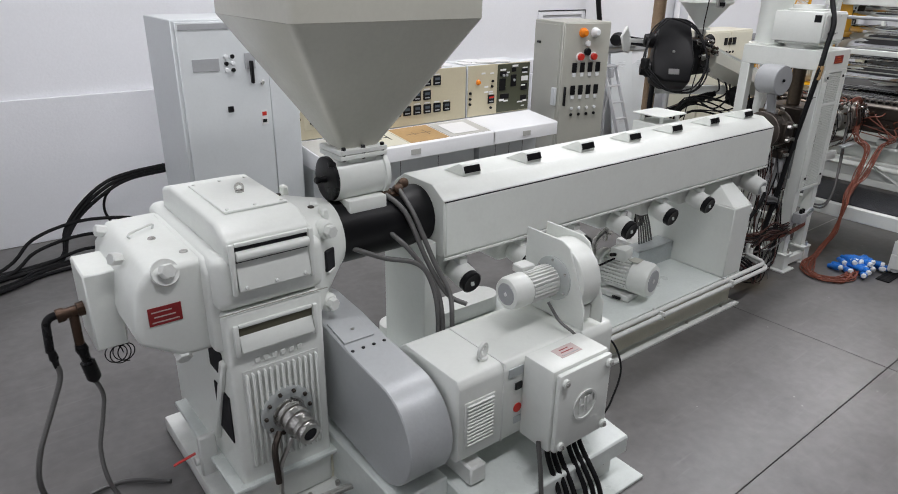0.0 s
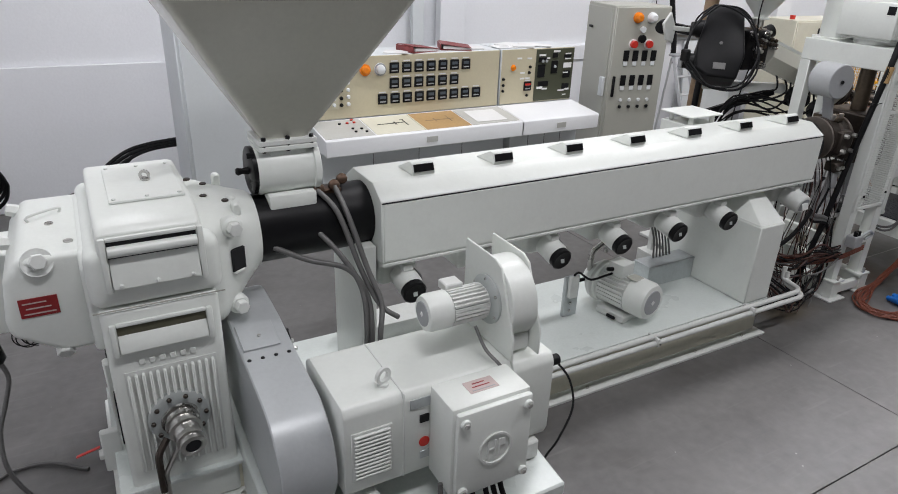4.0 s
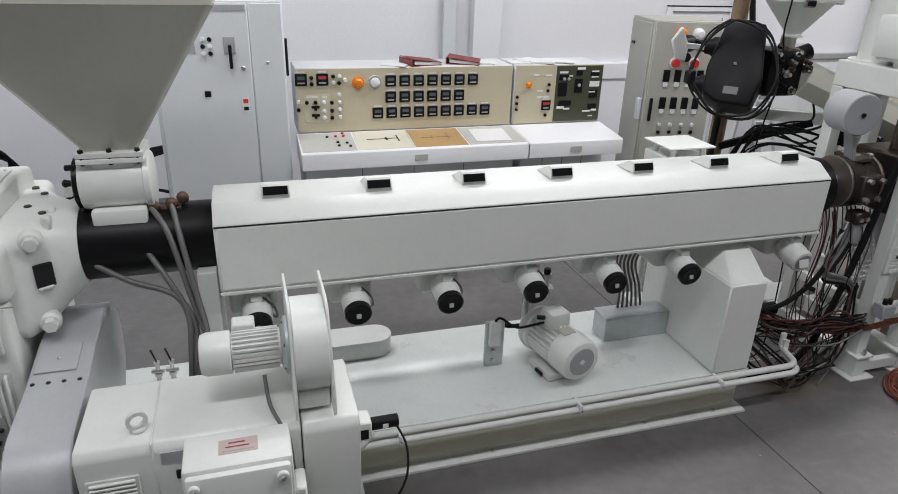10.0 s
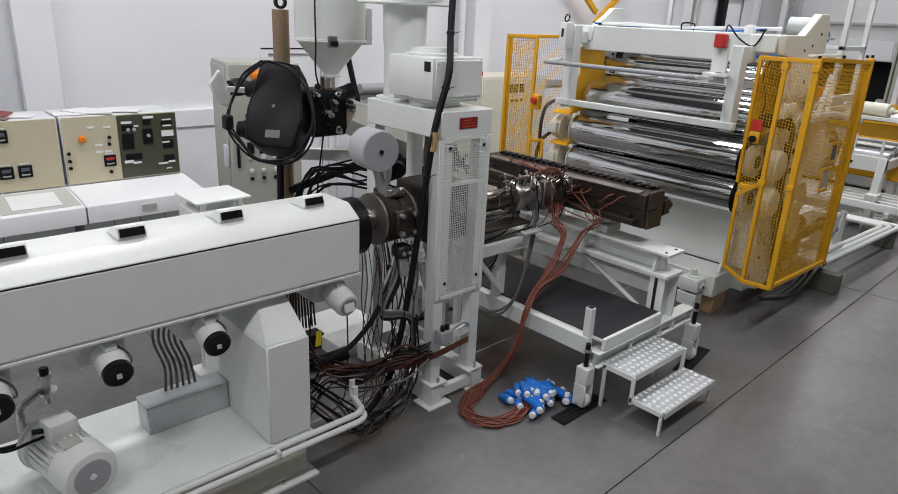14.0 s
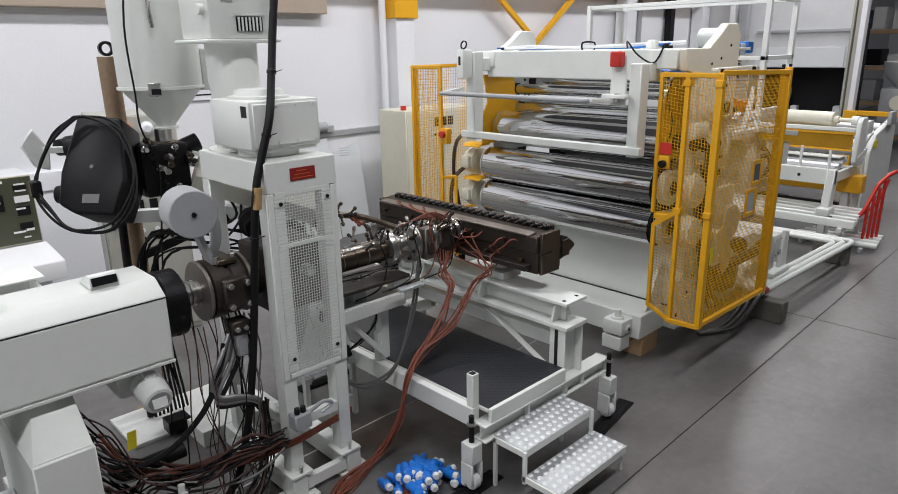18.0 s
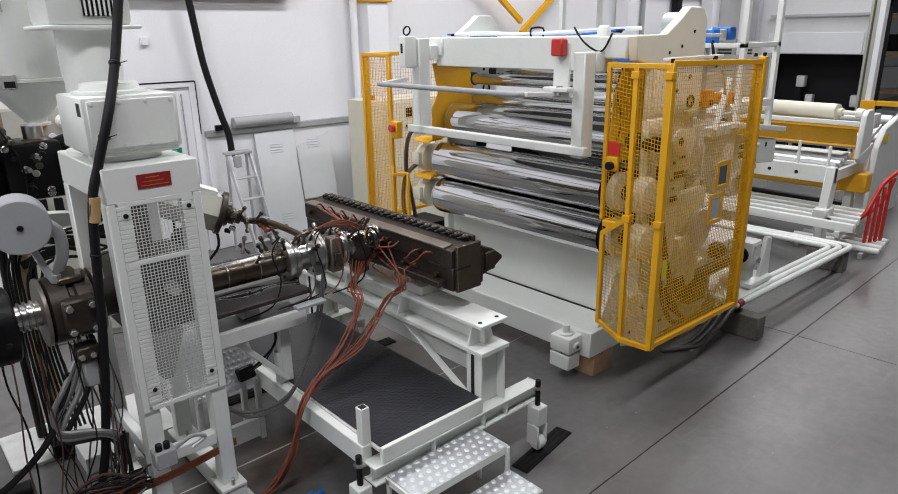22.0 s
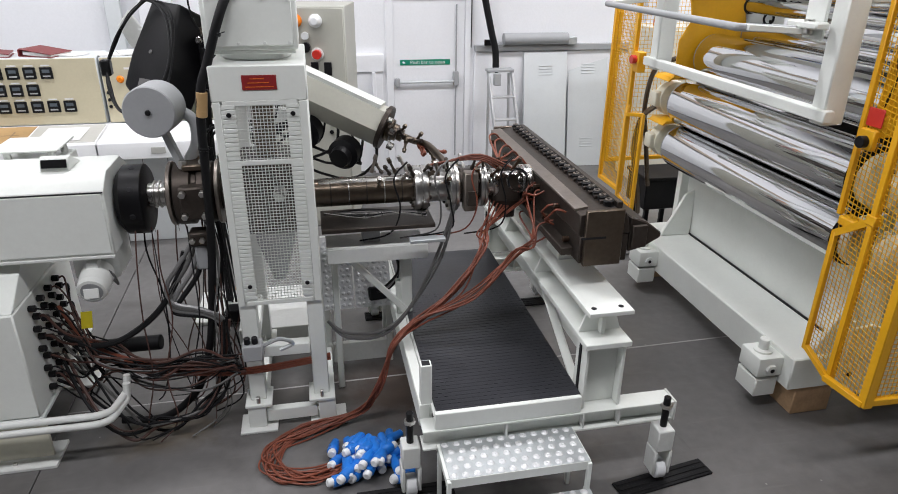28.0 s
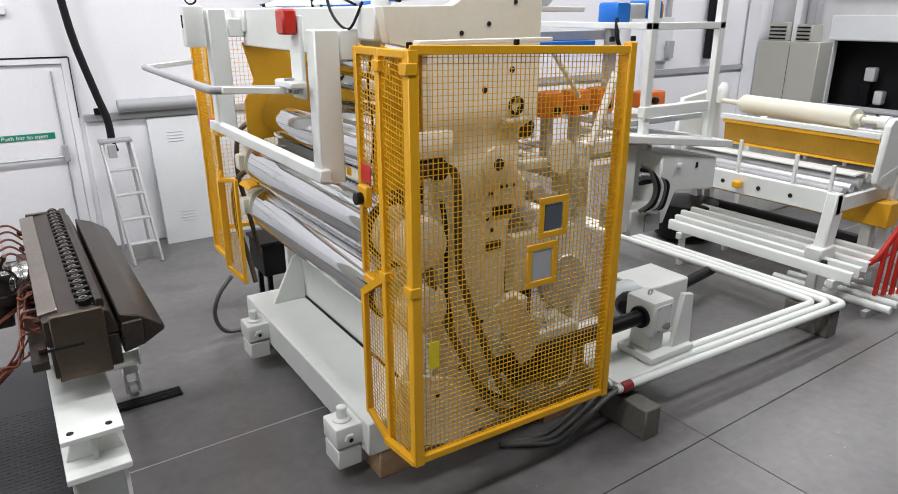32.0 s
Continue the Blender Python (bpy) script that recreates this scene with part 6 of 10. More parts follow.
for k in range(7):
    pts = [(-0.15 + (0.32 - 0.015 * k) * math.cos(2 * math.pi * i / 12 + k), 7.1 - 0.1 * math.sin(2 * math.pi * i / 12 + k) - 0.02 * k, 0.45 + 0.04 * k + (0.30 - 0.02 * k) * math.sin(2 * math.pi * i / 12 + k)) for i in range(13)]
    part("cable_coil", tube(pts, 0.018, 7, 3), M_RUBBER, wc)
tagged(part("sack", box(-1.3, -0.75, 6.55, 7.2, 0.0, 0.62, 0.06, 3), M_GREYROLL), "dull grey plastic-wrapped bundle on the floor", "bundle")
tagged(part("brown_crate", box(-1.2, -0.8, 6.2, 6.6, 0.0, 0.5, 0.01), M_BROWNPOST), "small brown wooden crate by the wall", "crate")
tagged(part("wall_socket_box", box(-1.15, -0.98, 7.50, 7.584, 1.50, 1.66, 0.006), M_CABINET), "grey wall socket box", "box")
structure("trim", box(-1.38, -1.34, 7.52, 7.58, 1.452, 4.0, 0.004), M_GREYROLL, "thin wall conduit", "conduit")
structure("trim", box(-1.34, -0.2, 7.54, 7.584, 1.452, 1.475, 0.003), M_GREYROLL, "thin wall conduit", "conduit")

# ---- screen changer stand ----
st = thing("screen_changer_stand", (6.48, 3.1, 0), "tall white welded stand with louvred and meshed guard panel", "stand")
SX0, SX1, SY0, SY1, SZ = 6.25, 6.70, 2.69, 3.47, 2.07
for x in (SX0, SX1 - 0.09):
    for y in (SY0 + 0.012, SY1 - 0.09):
        part("post", box(x, x + 0.09, y, y + 0.09, 0.175, 1.90, 0.005), M_WHITE, st)
        part("post_foot", box(x - 0.03, x + 0.12, y - 0.05, y + 0.13, 0.155, 0.175, 0.004), M_WHITE, st)
        part("bolt", cyl((x + 0.045, y - 0.03, 0.175), (x + 0.045, y - 0.03, 0.22), 0.012, 8), M_STEEL, st)
part("top_plate", box(SX0, SX1, SY0, SY1, 1.90, SZ, 0.006), M_WHITE, st)
for x in (SX0 - 0.05, SX1 - 0.10):
    part("base_channel", prism([(x + 0.03, 0.016), (x + 0.13, 0.016), (x + 0.13, 0.154), (x + 0.03, 0.154)], "y", 2.66, 3.56, 0.004), M_WHITE, st)
    part("base_plate", box(x - 0.02, x + 0.19, 2.62, 2.80, 0.0, 0.0155, 0.003), M_WHITE2, st)
part("tie", box(SX0 + 0.085, SX1 - 0.075, 2.67, 2.72, 0.04, 0.12, 0.005), M_WHITE, st)
part("tie", box(SX0 + 0.09, SX1 - 0.09, 2.70, 2.77, 0.46, 0.53, 0.005), M_WHITE, st)
part("tie", box(SX0 + 0.02, SX0 + 0.07, 2.8, 3.37, 0.45, 0.52, 0.005), M_WHITE, st)
part("plate_red", box(6.40, 6.56, SY0 - 0.004, SY0 - 0.0005, 1.955, 2.025, 0.001), M_REDPLATE, st, "red plate with pale bars")
for k in range(3):
    part("plate_bar", box(6.415 + 0.012 * k, 6.545 - 0.02 * k, SY0 - 0.0055, SY0 - 0.0042, 1.968 + 0.019 * k, 1.9715 + 0.019 * k, 0), M_ORANGE, st)
# guard panel: frame, louvre slits either side, wire mesh in the middle
gp = part("guard_panel", box(SX0 + 0.004, SX0 + 0.038, SY0 - 0.002, SY0 + 0.0105, 0.80, 1.90, 0.002), M_WHITE, st)
part("panel_edge", box(SX1 - 0.043, SX1 - 0.004, SY0 - 0.002, SY0 + 0.0105, 0.80, 1.90, 0.002), M_WHITE, gp)
for z in (0.80, 1.585, 1.88):
    part("panel_rail", box(SX0 + 0.05, SX1 - 0.05, SY0 - 0.001, SY0 + 0.0100, z, z + 0.025, 0.002), M_WHITE, gp)
lou = bmesh.new()
for k in range(46):
    z = 0.84 + k * 0.0228
    if 1.575 < z < 1.615 or z > 1.875:
        continue
    for x0, x1 in ((SX0 + 0.040, SX0 + 0.105), (SX1 - 0.105, SX1 - 0.045)):
        box(x0, x1, SY0 - 0.002, SY0 + 0.009, z, z + 0.0190, 0.0015, bm=lou)
tagged(part("louvre_relief", lou, M_WHITE, gp), kind="stuff")
for x0, x1 in ((SX0 + 0.038, SX0 + 0.098), (SX1 - 0.098, SX1 - 0.043)):
    part("louvre_back", box(x0, x1, SY0 + 0.0025, SY0 + 0.0115, 0.826, 1.879, 0), M_WHITE, gp)


def grid_mesh(o, u, v, nu, nv, t, depth=None):
    """A flat welded wire grid: origin o, full vectors u and v, cell counts, wire thickness."""
    o, u, v = V(o), V(u), V(v)
    n = u.cross(v).normalized()
    verts, faces = [], []
    def bar(a, b, side):
        s = side.normalized() * t / 2
        k = n * (t / 2)
        i = len(verts)
        verts.extend([a - s - k, a + s - k, a + s + k, a - s + k, b - s - k, b + s - k, b + s + k, b - s + k])
        faces.extend([(i, i + 1, i + 5, i + 4), (i + 1, i + 2, i + 6, i + 5), (i + 2, i + 3, i + 7, i + 6), (i + 3, i, i + 4, i + 7)])
    for a in range(nu + 1):
        p = o + u * (a / nu)
        bar(p, p + v, u)
    for a in range(nv + 1):
        p = o + v * (a / nv)
        bar(p, p + u, v)
    bm = bmesh.new()
    vs = [bm.verts.new(c) for c in verts]
    for f in faces:
        bm.faces.new([vs[i] for i in f])
    return bm


tagged(part("wire_mesh", grid_mesh((SX0 + 0.10, SY0 + 0.004, 0.83), (0.25, 0, 0), (0, 0, 1.05), 15, 64, 0.0032), M_WHITE, gp, "white square wire mesh"), kind="stuff")
for x in (SX0 + 0.075, SX1 - 0.075):
    for z in (0.92, 1.84):
        part("screw", cyl((x, SY0 - 0.006, z), (x, SY0 - 0.016, z), 0.012, 10), M_PLASTIC, gp)

# drive on top of the stand
vb = thing("gear_drive_box", (6.46, 3.0, 2.07), "white drive box with bolted cover on top of the stand", "drive box")
part("foot_ring", cyl((6.46, 3.0, 2.071), (6.46, 3.0, 2.12), 0.17, 32), M_WHITE2, vb)
part("foot_plate", box(6.27, 6.66, 2.80, 3.2, 2.105, 2.125, 0.004), M_WHITE, vb)
part("box_body", box(6.24, 6.675, 2.78, 3.22, 2.126, 2.385, 0.012, 2), M_WHITE, vb)
cv = part("cover", box(6.26, 6.655, 2.770, 2.7795, 2.145, 2.37, 0.004), M_WHITE, vb)
for x in (6.28, 6.40, 6.52, 6.635):
    for z in (2.16, 2.355):
        part("screw", cyl((x, 2.770, z), (x, 2.764, z), 0.008, 8), M_WHITE2, cv)
part("label", box(6.2385, 6.2398, 2.80, 2.86, 2.30, 2.36, 0), M_PLASTIC, vb)
part("top_flange", lathe((6.44, 3.02, 2.386), (0, 0, 1), [(0, 0.17), (0.014, 0.17), (0.018, 0.14), (0.05, 0.13), (0.052, 0.06)], 32), M_WHITE, vb)
part("neck", lathe((6.46, 3.33, 2.0701), (0, 0, 1), [(0, 0.19), (0.012, 0.19), (0.016, 0.14), (0.36, 0.14), (0.40, 0.148), (0.61, 0.148), (0.63, 0.17)], 32), M_WHITE, vb)
top = part("motor_head", box(6.25, 6.64, 3.14, 3.52, 2.70, 3.25, 0.03, 2), M_WHITE, vb, "white motor head with a black grille")
part("grille", box(6.41, 6.57, 3.130, 3.1395, 2.745, 2.825, 0.002), M_PLASTIC, top)
for k in range(7):
    part("grille_bar", box(6.417 + 0.022 * k, 6.426 + 0.022 * k, 3.122, 3.1305, 2.748, 2.822, 0.001), M_WHITE, top)
part("grille_frame", box(6.395, 6.585, 3.124, 3.134, 2.828, 2.842, 0.002), M_WHITE, top)
part("upper_slot", box(6.33, 6.40, 3.134, 3.1395, 2.90, 3.05, 0.002), M_GREYROLL, top)
part("head_lip", box(6.22, 6.67, 3.11, 3.55, 2.685, 2.705, 0.006), M_WHITE, top)
part("side_knob", cyl((6.25, 3.2, 2.86), (6.21, 3.19, 2.86), 0.03, 14), M_WHITE, top)

# ---- melt line from barrel to die ----
ml = thing("melt_line", (6.9, 3.0, 1.3), "dark steel flanges and bright melt pipe between extruder and die", "melt pipe")
MY, MZ = 3.0, 1.36
part("barrel_head", lathe((5.69, MY, 1.34), (1, 0, 0), [(0, 0.15), (0.03, 0.185), (0.13, 0.185), (0.14, 0.17)], 36), M_BLACK, ml, "black barrel head with bolt holes")
for k in range(8):
    a = 2 * math.pi * k / 8 + 0.2
    part("bolt_hole", cyl((5.775, MY + 0.187 * math.cos(a), 1.34 + 0.187 * math.sin(a)), (5.775, MY + 0.17 * math.cos(a), 1.34 + 0.17 * math.sin(a)), 0.016, 10), M_DARK, ml)
part("neck", cyl((5.83, MY, MZ), (5.95, MY, MZ), 0.062, 28), M_STEEL, ml)
for x in (5.858, 5.885, 5.912):
    part("neck_ring", cyl((x, MY, MZ), (x + 0.010, MY, MZ), 0.074, 28), M_STEEL, ml)
part("clamp_ring", cyl((5.945, MY, MZ), (5.965, MY, MZ), 0.172, 40), M_DIEEDGE, ml, "bright-edged clamp ring")
part("changer_body", lathe((5.97, MY, MZ), (1, 0, 0), [(0, 0.15), (0.01, 0.17), (0.09, 0.17), (0.10, 0.15), (0.12, 0.15), (0.13, 0.165), (0.20, 0.165), (0.215, 0.14)], 36), M_DIE, ml, "dark brown heat-tinted valve body")
cb = part("changer_block", box(6.01, 6.16, 2.80, 2.90, 1.27, 1.45, 0.012), M_DIE, ml, "dark clamp block")
for x in (6.035, 6.135):
    part("bolt", cyl((x, 2.80, 1.30), (x, 2.765, 1.30), 0.018, 6), M_STEEL, cb)
    part("bolt", cyl((x, 2.80, 1.42), (x, 2.765, 1.42), 0.018, 6), M_STEEL, cb)
    part("bolt", cyl((x, 2.93, 1.515), (x, 2.93, 1.56), 0.022, 6), M_STEEL, cb)
part("clamp_ear", box(6.03, 6.14, 2.90, 3.10, 1.505, 1.54, 0.008), M_BROWNSTEEL, cb)
part("clamp_ring", cyl((6.186, MY, MZ), (6.206, MY, MZ), 0.175, 36), M_DIEEDGE, ml)
part("lower_block", box(6.03, 6.14, 2.80, 2.90, 1.12, 1.20, 0.01), M_DIE, ml)
part("lower_block", box(6.05, 6.12, 2.81, 2.88, 0.98, 1.12, 0.01), M_GREYROLL, ml)
for x in (6.05, 6.10):
    part("lower_nut", cyl((x, 2.80, 1.16), (x, 2.775, 1.16), 0.016, 6), M_STEEL, ml)
part("coupling", cyl((6.19, MY, MZ), (6.30, MY, MZ), 0.1, 28), M_DIE, ml)
part("pump_block", box(6.30, 6.68, 2.82, 3.2, 1.16, 1.55, 0.015), M_DIE, ml, "dark melt pump block")
part("pump_shaft", cyl((6.46, 3.0, 1.55), (6.46, 3.0, 1.90), 0.06, 20), M_BROWNSTEEL, ml)
part("pump_nut", cyl((6.52, 2.82, 1.40), (6.52, 2.74, 1.40), 0.035, 6), M_STEEL, ml)
part("heater_cone", lathe((6.47, 2.92, 1.15), (0, 0, -1), [(0, 0.10), (0.05, 0.11), (0.30, 0.035), (0.31, 0.02)], 24), M_GREYROLL, ml)
MZ2 = 1.315
pp = part("melt_pipe", cyl((6.68, MY, MZ2), (7.26, MY, MZ2), 0.078, 32), M_BROWNSTEEL, ml, "glossy brown heat-tinted melt pipe")
# Bright strip along the top is the glossy pipe's highlight, built as shape.
part("pipe_highlight", prism([(2.955, 1.378), (2.97, 1.392), (3.03, 1.392), (3.045, 1.378), (3.0, 1.384)], "x", 6.72, 7.24, 0.001), M_STEEL, pp)
for k in range(5):
    part("band_ring", cyl((6.78 + 0.10 * k, MY, MZ2), (6.790 + 0.10 * k, MY, MZ2), 0.0795, 32), M_STEEL if k % 2 else M_DIE, pp)


def clamp_flange(x, w_, r):
    f = part("flange", lathe((x, MY, MZ2), (1, 0, 0), [(0, r * 0.8), (0.004, r * 0.97), (0.010, r), (w_ * 0.42, r), (w_ * 0.46, r - 0.008), (w_ * 0.54, r - 0.008), (w_ * 0.58, r), (w_ - 0.010, r), (w_ - 0.004, r * 0.97), (w_, r * 0.8)], 40), M_STEEL, ml, "bright clamped flange")
    for i in range(8):
        a = math.pi * (i / 4 + 0.1)
        part("flange_bolt", cyl((x - 0.012, MY + r * 0.78 * math.cos(a), MZ2 + r * 0.78 * math.sin(a)), (x + w_ + 0.012, MY + r * 0.78 * math.cos(a), MZ2 + r * 0.78 * math.sin(a)), 0.011, 6), M_DIE, f)


clamp_flange(7.25, 0.085, 0.130)
clamp_flange(7.45, 0.060, 0.145)
clamp_flange(7.63, 0.050, 0.130)
clamp_flange(7.885, 0.075, 0.105)
part("pipe_neck", cyl((7.335, MY, MZ2), (7.45, MY, MZ2), 0.085, 28), M_STEEL, ml)
part("pipe_neck", cyl((7.51, MY, MZ2), (7.63, MY, MZ2), 0.10, 28), M_DIE, ml)
part("pipe_neck", cyl((7.68, MY, MZ2), (7.885, MY, MZ2), 0.072, 28), M_STEEL, ml)
part("neck_ring", cyl((7.72, MY, MZ2), (7.745, MY, MZ2), 0.092, 28), M_STEEL, ml)
part("valve_block", box(7.53, 7.61, 2.86, 2.93, 1.20, 1.43, 0.008), M_DIEEDGE, ml)
part("valve_block", box(7.545, 7.60, 2.84, 2.859, 1.24, 1.33, 0.004), M_DIE, ml)
part("stop_valve", lathe((7.80, MY, MZ2), (0, -0.3, -1), [(-0.05, 0.10), (0.10, 0.095), (0.14, 0.06), (0.20, 0.055)], 20), M_DIE, ml, "dark drain valve")
part("ring_handle", ring((7.84, 2.87, 1.37), (0.25, -1, 0.35), 0.060, 0.070, 0.014, 28), M_CHROME, ml, "bright ring handle")
random.seed(5)
for k in range(26):
    x = 7.02 + 0.034 * k
    a = random.uniform(-1.0, 0.9)
    d = (random.uniform(-0.7, 0.7), math.sin(a), math.cos(a))
    h_ = random.uniform(0.05, 0.12)
    part("fitting", lathe((x, MY + 0.10 * math.sin(a), MZ2 + 0.10 * math.cos(a)), d, [(0, 0.011), (0.2 * h_, 0.013), (0.3 * h_, 0.008), (0.7 * h_, 0.008), (0.75 * h_, 0.014), (h_, 0.011)], 8), random.choice((M_STEEL, M_DIE, M_COPPER, M_BROWNSTEEL, M_DIEEDGE)), ml)
for k, x in enumerate((7.18, 7.41, 7.47, 7.62, 7.79)):
    part("sensor_wire", tube([(x, 2.95, 1.45), (x + 0.03, 2.90, 1.50), (x - 0.05, 2.86, 1.42), (x - 0.02, 2.84, 1.25), (x - 0.08 + 0.03 * (k % 3), 2.86, 1.10), (x - 0.25, 2.90, 1.05)], 0.005, 6, 5), (M_RUBBER, M_GREYCABLE, M_RUBBER, M_CABLE)[k % 4], ml)
for k in range(5):
    part("sensor_tube", tube([(6.74, 2.94 + 0.02 * k, 1.215 - 0.01 * k), (6.95, 2.90, 1.19 + 0.012 * k), (7.15, 2.91 + 0.01 * k, 1.20), (7.32, 2.92, 1.17 + 0.01 * k)], 0.006, 6, 5), (M_STEEL, M_RUBBER, M_STEEL, M_GREYCABLE, M_RUBBER)[k], ml)
part("tray", box(6.72, 7.36, 2.84, 3.16, 1.125, 1.15, 0.004), M_DIE, ml, "dark drip tray below the pipe")
part("tray_clip", box(7.20, 7.40, 2.74, 2.80, 1.075, 1.095, 0.003), M_GALV, ml)

# counterweight disc on its arm
cw = thing("counterweight_drum", (5.94, 2.95, 1.55), "grey painted round drum on a bent arm above the screen changer", "drum")
part("drum", lathe((5.925, 2.87, 1.825), (0.12, 1, 0), [(0, 0.122), (0.006, 0.128), (0.19, 0.128), (0.196, 0.122)], 40), M_GREYROLL, cw)
part("drum_bolt", cyl((5.925, 2.872, 1.825), (5.92, 2.858, 1.825), 0.014, 10), M_PLASTIC, cw)
part("arm", beam((5.96, 2.97, 1.72), (6.03, 2.97, 1.50), 0.075, 0.03), M_GREYROLL, cw)
part("arm", tube([(6.02, 3.06, 1.80), (6.10, 3.05, 1.74), (6.10, 3.04, 1.62), (6.05, 3.03, 1.53)], 0.03, 10), M_GREYROLL, cw)

# ---- sheet die ----
de = thing("sheet_die", (8.1, 3.07, 1.14), "dark oily steel sheet die with rows of adjusting bolts", "die")
D0, D1 = 2.22, 3.93
up = [(7.965, 1.28), (7.965, 1.395), (8.10, 1.415), (8.155, 1.415), (8.215, 1.39), (8.24, 1.30), (8.24, 1.28)]
part("upper_body", prism(up, "y", D0, D1, 0.006), M_DIE, de)
part("lower_body", box(7.975, 8.235, D0, D1, 1.13, 1.2785, 0.006), M_DIE, de)
part("top_strip", box(7.957, 8.03, D0 + 0.06, D1 - 0.02, 1.396, 1.412, 0.003, rot=(0, -8, 0)), M_DIEEDGE, de, "pale ground top strip")
part("end_plate", box(7.99, 8.19, D0 - 0.028, D0 - 0.0005, 1.125, 1.42, 0.005), M_BROWNSTEEL, de, "brown end plate")
part("end_plate", box(7.99, 8.19, D1 + 0.0005, D1 + 0.028, 1.125, 1.42, 0.005), M_BROWNSTEEL, de)
part("lip_body", prism([(8.245, 1.17), (8.245, 1.36), (8.33, 1.33), (8.42, 1.265), (8.42, 1.24), (8.33, 1.19)], "y", D0 + 0.012, D1 - 0.02, 0.006), M_DIE, de)
part("lip_block", box(8.25, 8.33, D0 - 0.012, D0 + 0.010, 1.20, 1.32, 0.004), M_DIE, de)
for k in range(23):
    y = D0 + 0.055 + k * (D1 - D0 - 0.11) / 22
    bb = part("adjusting_bolt", lathe((8.135, y, 1.405), (-0.12, 0, 1), [(0, 0.031), (0.010, 0.031), (0.012, 0.027), (0.036, 0.027), (0.040, 0.021), (0.034, 0.012)], 6), M_BLACK, de, "black adjusting bolt with hollow head")
    part("bolt_rim", ring((8.130, y, 1.446), (-0.12, 0, 1), 0.010, 0.018, 0.004, 12), M_DIEEDGE, bb, "pale steel rim")
for k in range(10):
    y = D0 + 0.12 + k * 0.165
    part("heater_plug", cyl((7.964, y, 1.34 if k % 2 else 1.22), (7.93, y, 1.34 if k % 2 else 1.22), 0.016, 8), M_COPPER, de)
part("bolt_bar", box(8.168, 8.20, D0 + 0.03, D1 - 0.03, 1.398, 1.44, 0.004), M_DIE, de)
for k in range(22):
    y = D0 + 0.092 + k * (D1 - D0 - 0.11) / 22
    part("bolt_bridge", box(8.10, 8.168, y - 0.010, y + 0.010, 1.41, 1.432, 0.002), M_DIE, de)
part("jaw_gap", box(7.968, 8.10, D0 - 0.0285, D0 - 0.0282, 1.272, 1.284, 0), M_DARK, de)
part("side_wedge", box(7.90, 7.964, D0 + 0.05, D1 - 0.05, 1.16, 1.20, 0.003), M_DIE, de)

# ---- die cart ----
ca = thing("die_cart", (7.7, 2.8, 0), "white welded die cart with rubber-matted platform, steps and castors", "cart")
part("support_beam_top", box(7.94, 8.17, 1.94, 4.0, 0.975, 0.998, 0.003), M_WHITE, ca)
part("support_beam_web", box(8.045, 8.065, 2.02, 3.95, 0.83, 0.974, 0.002), M_WHITE, ca)
part("support_beam_flange", box(7.935, 8.175, 1.93, 4.0, 0.80, 0.829, 0.003), M_WHITE, ca)
for y in (2.06, 2.75, 3.4, 3.9):
    part("beam_stiffener", prism([(7.945, 0.83), (8.165, 0.83), (8.12, 0.974), (7.99, 0.974)], "y", y, y + 0.014, 0.002), M_WHITE, ca)
for x in (7.98, 8.12):
    part("beam_hole", cyl((x, 1.99, 0.998), (x, 1.99, 1.0005), 0.014, 12), M_DARK, ca)
for y in (1.95, 3.85):
    lg = part("leg", box(7.966, 8.142, y + 0.058, y + 0.072, 0.441, 0.80, 0.001), M_WHITE, ca, "white H-section leg")
    for x in (7.95, 8.143):
        part("leg_flange", box(x, x + 0.015, y, y + 0.13, 0.441, 0.80, 0.002), M_WHITE, lg)
    part("leg_seam", box(7.945, 7.9495, y + 0.06, y + 0.085, 0.45, 0.79, 0), M_DARK, lg)
part("brace", beam((7.985, 2.10, 0.46), (7.985, 2.75, 0.79), 0.05, 0.012), M_WHITE, ca)
part("under_bar", box(8.02, 8.09, 2.08, 3.85, 0.62, 0.72, 0.005), M_WHITE, ca)
part("die_pad", box(8.0, 8.2, 2.55, 2.75, 0.999, 1.06, 0.004), M_WHITE, ca)
part("die_pad", box(8.0, 8.2, 3.35, 3.55, 0.999, 1.06, 0.004), M_WHITE, ca)
part("die_jack", cyl((8.1, 2.65, 1.06), (8.1, 2.65, 1.128), 0.06, 20), M_STEEL, ca)
part("die_jack", cyl((8.1, 3.45, 1.06), (8.1, 3.45, 1.128), 0.06, 20), M_STEEL, ca)
# chassis
for y in (1.92, 3.79):
    cb = part("cross_beam", box(7.14, 8.455, y + 0.048, y + 0.060, 0.337, 0.427, 0.001), M_WHITE, ca, "white I-section cross beam")
    for z in (0.325, 0.4275):
        part("beam_flange", box(7.13, 8.455, y, y + 0.11, z, z + 0.0115, 0.002), M_WHITE, cb)
    part("beam_end", box(8.4555, 8.467, y - 0.004, y + 0.114, 0.322, 0.442, 0.002), M_WHITE2, cb)
    for x in (7.55, 7.955, 8.15):
        part("beam_stiffener", box(x, x + 0.01, y + 0.004, y + 0.0475, 0.337, 0.427, 0.001), M_WHITE2, cb)
